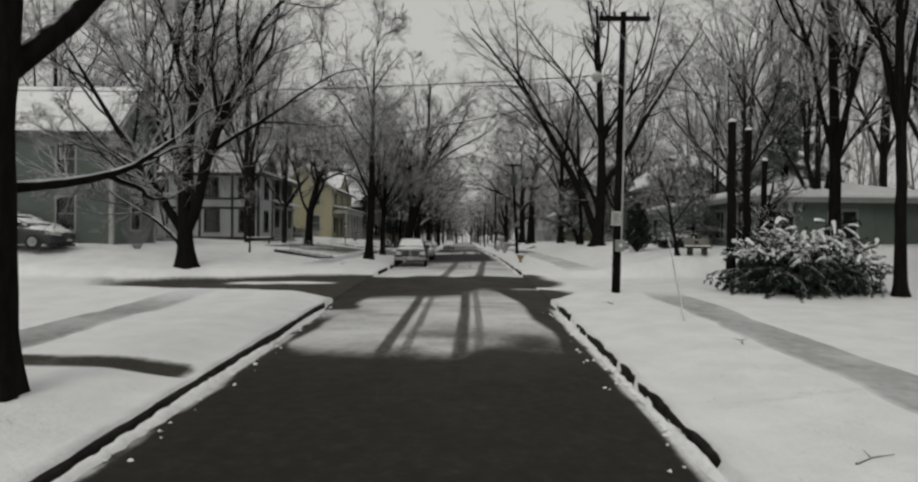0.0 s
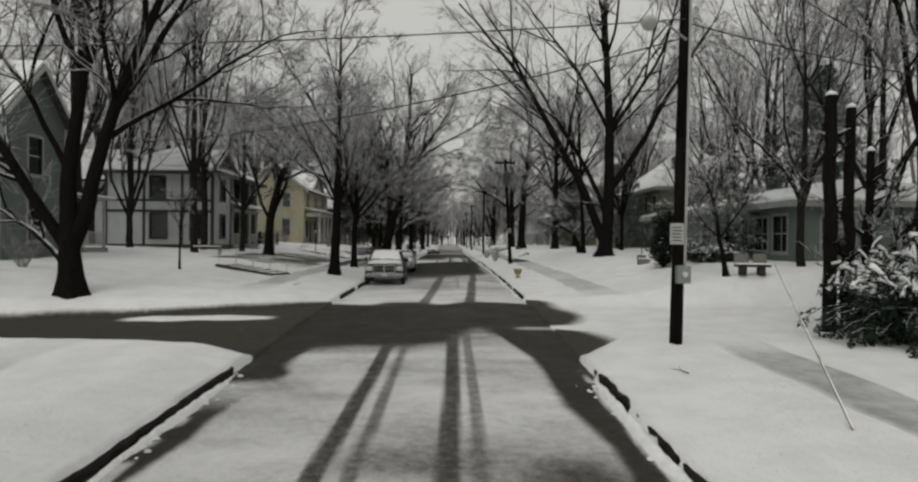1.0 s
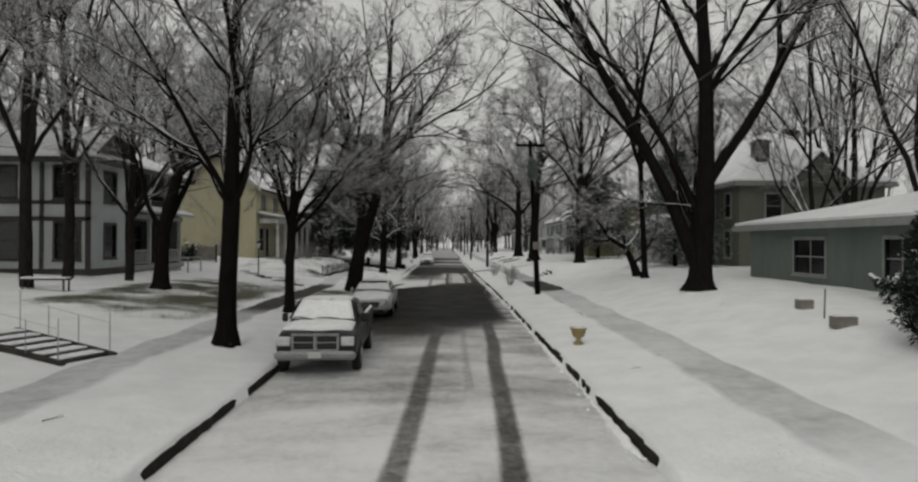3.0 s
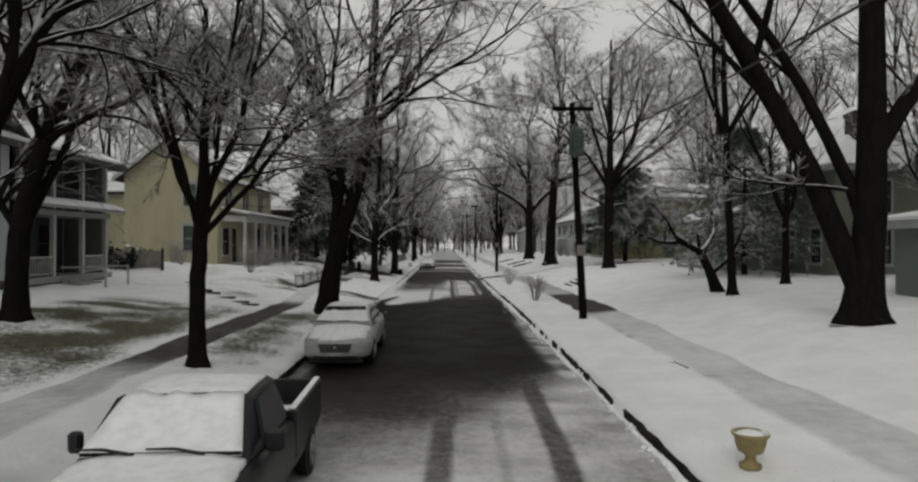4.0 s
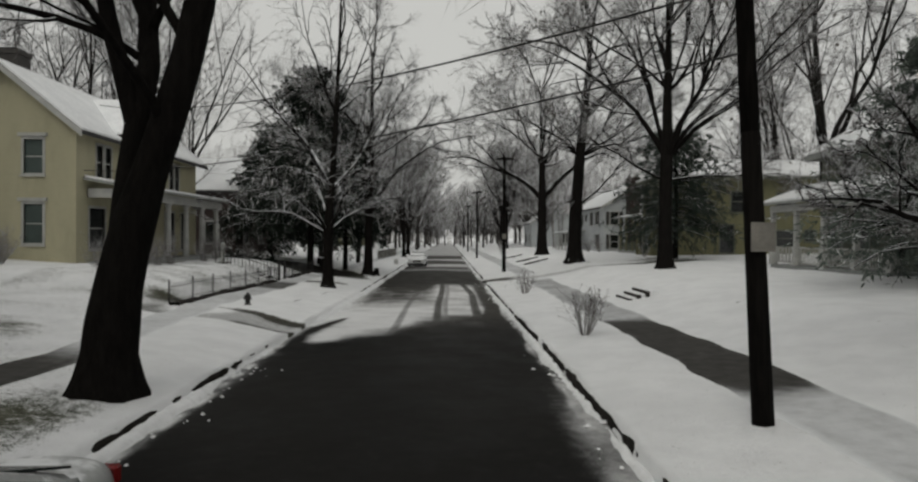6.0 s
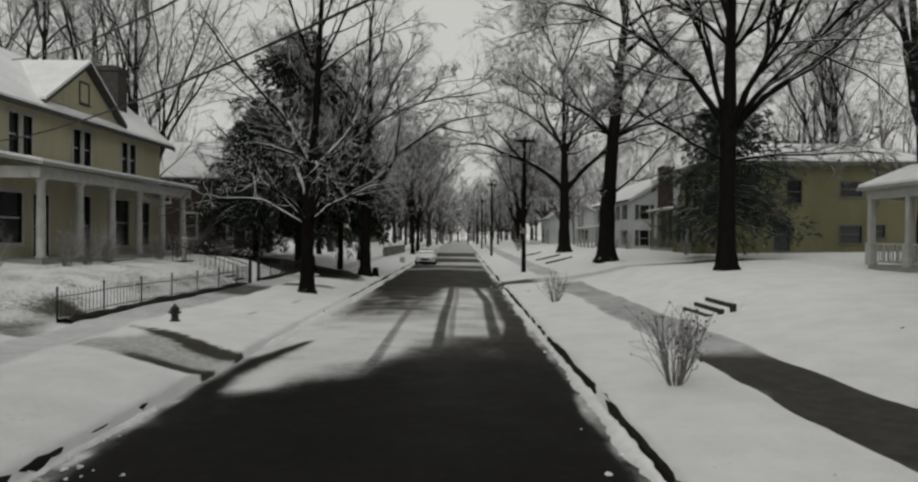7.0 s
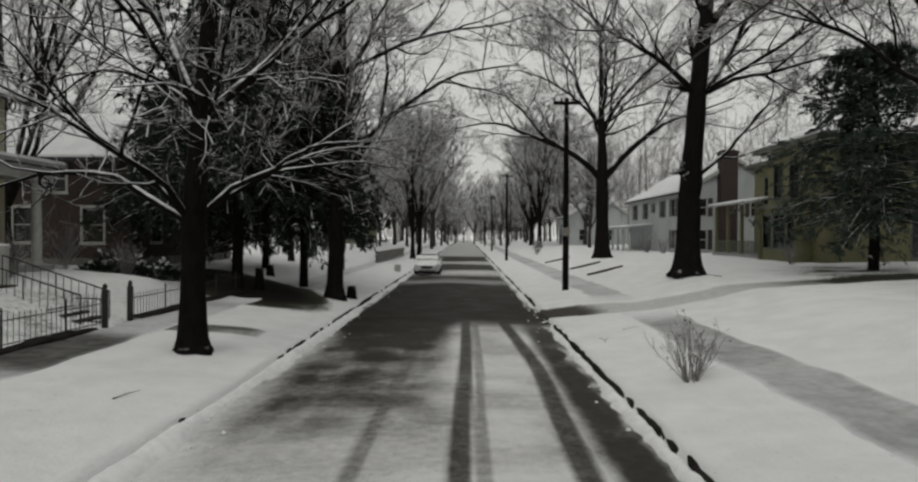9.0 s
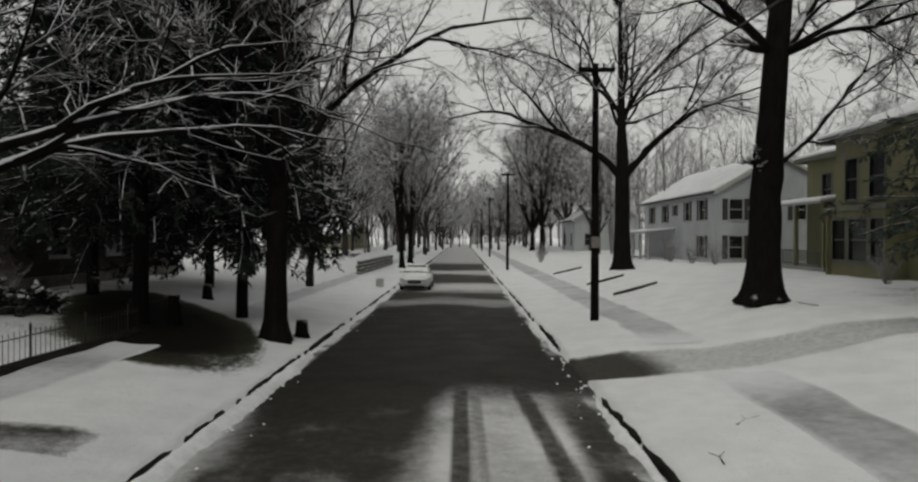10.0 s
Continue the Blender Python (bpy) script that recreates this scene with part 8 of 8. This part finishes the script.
# iron fence with a gate before the cream house
def fence_run(y0, y1, x0, x1, label):
    n = int((y1 - y0) / 0.16)
    ob = thing("iron_fence", (x0, y0, gz(x0, y0) - .02), label, "fence", "iron fences")
    base = Vector((x0, y0, gz(x0, y0) - .02))

    def at(t, z):
        x, y = x0 + (x1 - x0) * t, y0 + (y1 - y0) * t
        return Vector((x, y, gz(x, y) + z)) - base

    for z in (0.12, 0.58):
        m = 12
        for k in range(m):
            bm = bmesh.new()
            rod(bm, at(k / m, z), at((k + 1) / m, z), .014, .014, 5)
            part("rail", bm, M_IRON, ob)
    for k in range(n + 1):
        t = k / n
        bm = bmesh.new()
        if k % 12 == 0:
            rod(bm, at(t, -.1), at(t, .76), .025, .025, 6)
            rod(bm, at(t, .76), at(t, .84), .035, .01, 6)
            part("post", bm, M_IRON, ob)
        else:
            rod(bm, at(t, .03), at(t, .66), .008, .008, 4)
            rod(bm, at(t, .66), at(t, .72), .012, .002, 4)
            part("picket", bm, M_IRON, ob)
    return ob


# board fence on the lawn beside the cream house
ob = thing("board_fence", (-20.4, 70.2, gz(-17.5, 70.1) - .04), "short weathered board fence on the snowy lawn", "fence", "", -4)
for k in range(3):
    part("post", boxes((k * 1.8 - .06, k * 1.8 + .06, -.06, .06, -.3, 1.24), bevel=.01), M_TIE, ob)
for k in range(2):
    for z in (.28, .92):
        part("rail", boxes((k * 1.8 + .06, k * 1.8 + 1.74, -.02, .03, z, z + .09), bevel=.006), M_WOODGREY, ob)
    for i in range(10):
        part("board", boxes((k * 1.8 + .09 + i * .164, k * 1.8 + .245 + i * .164, -.045, -.022, .10, 1.06 + .015 * ((i * 7) % 3)), bevel=.004), M_WOODGREY, ob)

# low dark stone edging under the fences
for y0, y1 in ((68.8, 81.7), (83.4, 91.6)):
    ob = thing("garden_edging", (-8.62, y0, gz(-8.62, y0)), "low dark stone edging under the iron fence", "edging", "garden edgings")
    bm = bmesh.new()
    prev = None
    for y in np.arange(y0, y1, .25):
        w = (float(vnoise(0, y, .5, 77)) - .5) * .10
        zg = gz(-8.62, y) - gz(-8.62, y0)
        ring = [bm.verts.new(v) for v in ((.12 + w, y - y0, zg - .2), (.08 + w, y - y0, zg + .07 + w), (-.02, y - y0, zg + .11 + w), (-.22, y - y0, zg + .10 + w), (-.22, y - y0, zg - .2))]
        if prev:
            for a in range(4):
                bm.faces.new((prev[a], prev[a + 1], ring[a + 1], ring[a]))
        prev = ring
    part("edging", bm, M_KERB, ob)


fence_run(69.0, 81.85, -8.95, -8.72, "low black iron fence above the footpath")
fence_run(83.25, 91.5, -8.7, -8.75, "low black iron fence beyond the gate")
for y in (81.95, 83.12):
    ob = thing("gate_post", (-8.66, y, gz(-8.66, y) - .05), "black iron gate post with a ball finial", "gate post", "gate posts")
    part("shaft", boxes((-.06, .06, -.06, .06, 0, .92), bevel=.012), M_IRON, ob)
    bm = bmesh.new()
    turned(bm, [(.075, .92), (.08, .95), (.035, .98), (.06, 1.03), (.04, 1.09), (.01, 1.12)], 12)
    part("finial", bm, M_IRON, ob, "", True)
ob = thing("iron_gate", (-8.66, 82.05, gz(-8.66, 82.5)), "black iron garden gate standing open", "gate", "", 75)
for z in (.12, .68):
    part("rail", boxes((-.012, .012, .05, .95, z - .014, z + .014)), M_IRON, ob)
for k in range(8):
    bm = bmesh.new()
    rod(bm, (0, .08 + .12 * k, .1), (0, .08 + .12 * k, .8), .008, .006, 5)
    part("picket", bm, M_IRON, ob)

# steps up the bank, with iron handrails
ob = thing("garden_steps", (-9.3, 82.5, gz(-9.0, 82.5)), "stone garden steps climbing the bank with iron handrails", "steps")
top_z = gz(-12.2, 82.6) - gz(-9.0, 82.5)
for k in range(7):
    x = -.38 * (k + 1)
    part("step", boxes((x - .02, x + .40, -.55, .55, -.2, top_z * (k + 1) / 7), bevel=.012), M_TIE, ob)
for s in (-.62, .62):
    bm = bmesh.new()
    rod(bm, (.1, s, .75), (-2.7, s, top_z + .75), .02, .02, 6)
    rail = part("handrail", bm, M_IRON, ob)
    for k in range(15):
        t = k / 14
        bm = bmesh.new()
        rod(bm, (.1 - 2.8 * t, s, top_z * t - .05), (.1 - 2.8 * t, s, top_z * t + .75), .018 if k % 7 == 0 else .009, .018 if k % 7 == 0 else .009, 5)
        part("baluster", bm, M_IRON, rail)
ob = thing("newel_post", (-12.15, 83.4, gz(-12.15, 83.4) - .03), "white wooden post at the head of the steps", "post")
part("shaft", boxes((-.08, .08, -.08, .08, 0, .95), bevel=.01), M_TRIM, ob)
part("cap", boxes((-.11, .11, -.11, .11, .95, 1.02), bevel=.01), M_TRIM, ob)
part("snow_cap", boxes((-.10, .10, -.10, .10, 1.021, 1.07), bevel=.02), M_SNOW, ob)


def hydrant(x, y):
    ob = thing("fire_hydrant", (x, y, gz(x, y) - .03), "dark fire hydrant standing in the snowy verge", "hydrant")
    bm = bmesh.new()
    turned(bm, [(.16, 0), (.16, .05), (.11, .06), (.11, .40), (.145, .42), (.145, .46), (.12, .50), (.07, .56), (.03, .58), (.03, .62)], 16)
    body = part("barrel", bm, M_IRON, ob, "", True)
    for ax in ((1, 0), (-1, 0), (0, -1)):
        bm = bmesh.new()
        rod(bm, (ax[0] * .08, ax[1] * .08, .33), (ax[0] * .18, ax[1] * .18, .33), .055, .055, 10)
        part("outlet_cap", bm, M_IRON, ob)
    bm = bmesh.new()
    turned(bm, [(.045, .615), (.04, .635), (.01, .64)], 12)
    part("top_nut", bm, M_IRON, ob, "", True)
    ob.scale = (.8, .8, .72)


hydrant(-6.71, 70.2)

# urn planter on the verge
M_URN = plain("ochre_concrete", (0.30, 0.24, 0.11), (0.22, 0.175, 0.085), 5, 0.9, bump=.4, snow=0.93)
ob = thing("urn_planter", (3.55, 40.75, gz(3.55, 40.75) - .02), "ochre concrete urn planter filled with snow", "planter")
bm = bmesh.new()
turned(bm, [(.17, 0), (.17, .06), (.10, .09), (.07, .16), (.10, .22), (.19, .27), (.23, .38), (.25, .50), (.29, .53), (.29, .57), (.24, .57), (.20, .50), (.02, .49)], 20)
part("bowl", bm, M_URN, ob, "", True)
bm = bmesh.new()
turned(bm, [(.235, .51), (.20, .55), (.12, .585), (.02, .60)], 16)
part("snow", bm, M_SNOW, ob, "", True)
ob.scale = (.82, .82, .82)

# garden lamp
ob = thing("garden_lamp", (-11.36, 61.6, gz(-11.36, 61.6) - .05), "black garden lamp post on the snowy lawn", "lamp post")
bm = bmesh.new()
rod(bm, (0, 0, 0), (0, 0, 1.75), .04, .035, 8)
part("post", bm, M_IRON, ob)
bm = bmesh.new()
turned(bm, [(.04, 1.75), (.09, 1.80), (.12, 2.0), (.13, 2.02)], 8)
part("lantern", bm, M_LAMPGLASS, ob)
bm = bmesh.new()
turned(bm, [(.17, 2.021), (.10, 2.10), (.02, 2.18)], 8)
part("roof", bm, M_IRON, ob)

# concrete stairs with pipe rails before the white and dark house
z0, z1 = gz(-8.0, 36.8), gz(-11.2, 37.2)
ob = thing("concrete_stairs", (-8.1, 36.2, z0 - .05), "snowy concrete stairs in the lawn with thin pipe rails", "steps", "", -22)
rise_h = z1 - z0 + .05
for k in range(6):
    x = -.5 * k
    part("tread", boxes((x - .52, x - .02, .05, 1.15, -.25, .05 + rise_h * (k + 1) / 6), bevel=.015), M_TIE, ob, "dark wet riser")
    part("snow_pad", boxes((x - .50, x - .10, .07, 1.13, .054 + rise_h * (k + 1) / 6, .10 + rise_h * (k + 1) / 6), bevel=.02), M_SNOW, ob)
for s in (-.02, 1.22):
    bm = bmesh.new()
    prism(bm, [(.1, s - .06, -.2), (-3.1, s - .06, -.2), (-3.1, s - .06, rise_h + .10), (.1, s - .06, .12)], (0, .12, 0))
    part("cheek_wall", bm, M_TIE, ob)
    for k in range(4):
        t = k / 3
        bm = bmesh.new()
        rod(bm, (-.05 - 2.9 * t, s, rise_h * t), (-.05 - 2.9 * t, s, rise_h * t + .8 + .2 * ((k * 7) % 3 == 0)), .012, .012, 6)
        part("rail_post", bm, M_CONDUIT, ob)
    bm = bmesh.new()
    rod(bm, (-.05, s, .78), (-2.95, s, rise_h + .78), .006, .006, 5)
    part("handrail", bm, M_CONDUIT, ob)

# bench on the lawn, garden seat and planters on the other side
ob = thing("garden_bench", (-15.0, 47.0, gz(-15, 47) - .02), "dark metal garden bench with snow on the seat", "bench")
part("seat", boxes((-.85, .85, -.22, .22, .40, .45), bevel=.01), M_IRON, ob)
part("snow", boxes((-.83, .83, -.20, .20, .452, .52), bevel=.025), M_SNOW, ob)
for x in (-.75, .75):
    for y in (-.17, .17):
        part("leg", boxes((x - .025, x + .025, y - .025, y + .025, 0, .40)), M_IRON, ob)
ob = thing("stone_bench", (10.55, 29.3, gz(10.55, 29.3) - .02), "pale stone garden seat on dark supports in the snow", "bench", "", -6)
part("seat", boxes((-.58, .58, -.20, .20, .30, .38), bevel=.02), M_TIE, ob, "dark weathered seat board")
part("snow", boxes((-.56, .56, -.18, .17, .383, .44), bevel=.025), M_FRESH, ob)
for x in (-.33, .30):
    part("backrest", boxes((x - .24, x + .24, .14, .22, .40, .76), bevel=.035), M_WOODGREY, ob)
    part("support", boxes((x - .10, x + .10, -.17, .17, 0, .30), bevel=.02), M_TIE, ob)
for x, y, w in ((9.35, 38.0, .55), (10.2, 41.2, .42)):
    ob = thing("planter_box", (x, y, gz(x, y) - .03), "weathered wooden planter box half buried in snow", "planter", "planter boxes")
    part("box", boxes((-w / 2, w / 2, -.15, .15, 0, .28), bevel=.02), M_WOODGREY, ob)
    part("snow", boxes((-w / 2 + .02, w / 2 - .02, -.13, .13, .284, .33), bevel=.02), M_SNOW, ob)
ob = thing("marker_stake", (9.6, 39.2, gz(9.6, 39.2)), "thin dark stake in the snow", "stake")
bm = bmesh.new()
rod(bm, (0, 0, -.05), (.02, 0, .75), .02, .015, 6)
part("stick", bm, M_TIE, ob)

# timber-tie steps up the bank on the right
for k, x in enumerate((7.0, 7.32, 7.64)):
    ob = thing("timber_tie", (x, 70.9, gz(x, 71.7) - .06 + .085 * k), "dark timber tie forming a step in the snowy bank", "timber tie", "timber-tie steps")
    part("beam", boxes((0, .16, 0, 1.8, -.5, .13), bevel=.012), M_TIE, ob)
    part("snow", boxes((.06, .50, .04, 1.76, -.5, .165), bevel=.04), M_FRESH, ob)
for x0, y0 in ((6.75, 121.2), (7.0, 109.8), (7.0, 103.5)):
    ob = thing("timber_tie", (x0, y0, gz(x0, y0) - .02), "dark timber edging climbing the snowy bank", "timber tie", "timber edgings")
    bm = bmesh.new()
    d = gz(x0 + 2.2, y0 + .8) - gz(x0, y0)
    prism(bm, [(0, 0, -.1), (2.2, .8, d - .1), (2.2, .8, d + .12), (0, 0, .12)], (0, .16, 0))
    part("beam", bm, M_TIE, ob)

# stepping stones to the cream house
rng = np.random.default_rng(3)
for x, y in ((-13.2, 65.0), (-12.2, 62.9), (-11.4, 61.9), (-10.8, 61.1), (-9.8, 60.0), (-8.9, 59.1), (-8.35, 58.5)):
    ob = thing("stepping_stone", (x, y, gz(x, y) - .05), "dark wet stepping stone showing through the snow", "stepping stone", "stepping stones", rng.uniform(-25, 25))
    bm = bmesh.new()
    turned(bm, [(.36, 0), (.40, .05), (.37, .10), (.02, .105)], 9)
    bmesh.ops.scale(bm, verts=bm.verts, vec=(1, rng.uniform(.5, .75), 1))
    part("slab", bm, M_TIE, ob)

# low stone retaining wall far on the left, built stone by stone
ob = thing("stone_wall", (-7.7, 121.3, gz(-7.7, 121.3) - .1), "low fieldstone retaining wall capped with snow", "wall")
kinds_of_stone = []
for k in range(5):
    bm = boxes((0, .3, 0, .62, 0, .25), bevel=.04)
    for v in bm.verts:
        v.co += Vector(rng.uniform(-.02, .02, 3))
    me = bpy.data.meshes.new("stone")
    bm.to_mesh(me)
    bm.free()
    me.materials.append(M_STONE)
    kinds_of_stone.append(me)
for row in range(4):
    for k in range(28):
        st = new("stone", kinds_of_stone[(row * 3 + k) % 5])
        st.parent = ob
        st.location = (.015 * k + rng.uniform(-.02, .02), .66 * k + .33 * (row % 2), .27 * row)
part("snow_cap", boxes((-.02, .45, 0, 18.6, 1.08, 1.2), bevel=.04), M_SNOW, ob)
ob = thing("curbside_box", (-4.85, 112.6, gz(-4.85, 112.6) - .03), "pale grey box at the kerb with snow on top", "box")
part("body", boxes((-.2, .2, -.22, .22, 0, .5), bevel=.02), M_CONDUIT, ob)
part("snow", boxes((-.19, .19, -.21, .21, .504, .58), bevel=.03), M_SNOW, ob)

# a leaning stake, fallen sticks, a stump and a round post
ob = thing("leaning_stake", (5.1, 14.9, gz(5.1, 14.9)), "long thin pole leaning in the snow", "pole")
bm = bmesh.new()
rod(bm, (0, 0, -.05), (.62, 3.3, 2.0), .022, .014, 6)
part("stick", bm, M_WOODGREY, ob)
for x, y, ln, a in ((3.95, 6.5, .5, 20), (5.3, 12.3, .5, 60), (4.2, 18.2, .35, 100), (3.9, 37.0, .3, 10), (4.9, 46.5, .8, 95), (4.95, 50.5, .6, 85), (4.3, 84.0, .6, 35), (3.5, 82.5, .4, 70), (-6.2, 32.5, .3, 20), (-5.3, 76.2, .4, 55), (-5.6, 72.4, .3, 10), (8.8, 66.0, .6, 30), (9.0, 44.0, .5, 10), (10.5, 93.0, .7, 120)):
    ob = thing("fallen_twig", (x, y, gz(x, y) + .012), "dark fallen twig lying on the snow", "twig", "fallen twigs", a)
    bm = bmesh.new()
    rod(bm, (0, 0, 0), (ln * .55, .05, .02), .014, .010, 5)
    rod(bm, (ln * .55, .05, .02), (ln, -.02, .05), .010, .004, 5)
    rod(bm, (ln * .5, .04, .02), (ln * .7, .2, .04), .007, .003, 5)
    part("stick", bm, M_BARK, ob)
for x, y, hgt in ((-8.6, 93.4, .9), (-4.7, 93.2, .55), (-10.0, 99.5, .6)):
    ob = thing("tree_stump", (x, y, gz(x, y) - .05), "dark stump in the shade beneath the evergreens", "stump", "stumps")
    bm = bmesh.new()
    turned(bm, [(.26, 0), (.2, .15), (.17, hgt), (.02, hgt + .02)], 12)
    part("trunk", bm, M_BARK, ob, "", True)
street_tree((-11.35, 34.1), 88, 3.6, .045, 1.9, 3, 70, label="thin staked sapling on the lawn", density=(2, 3, 3), twig=.006)
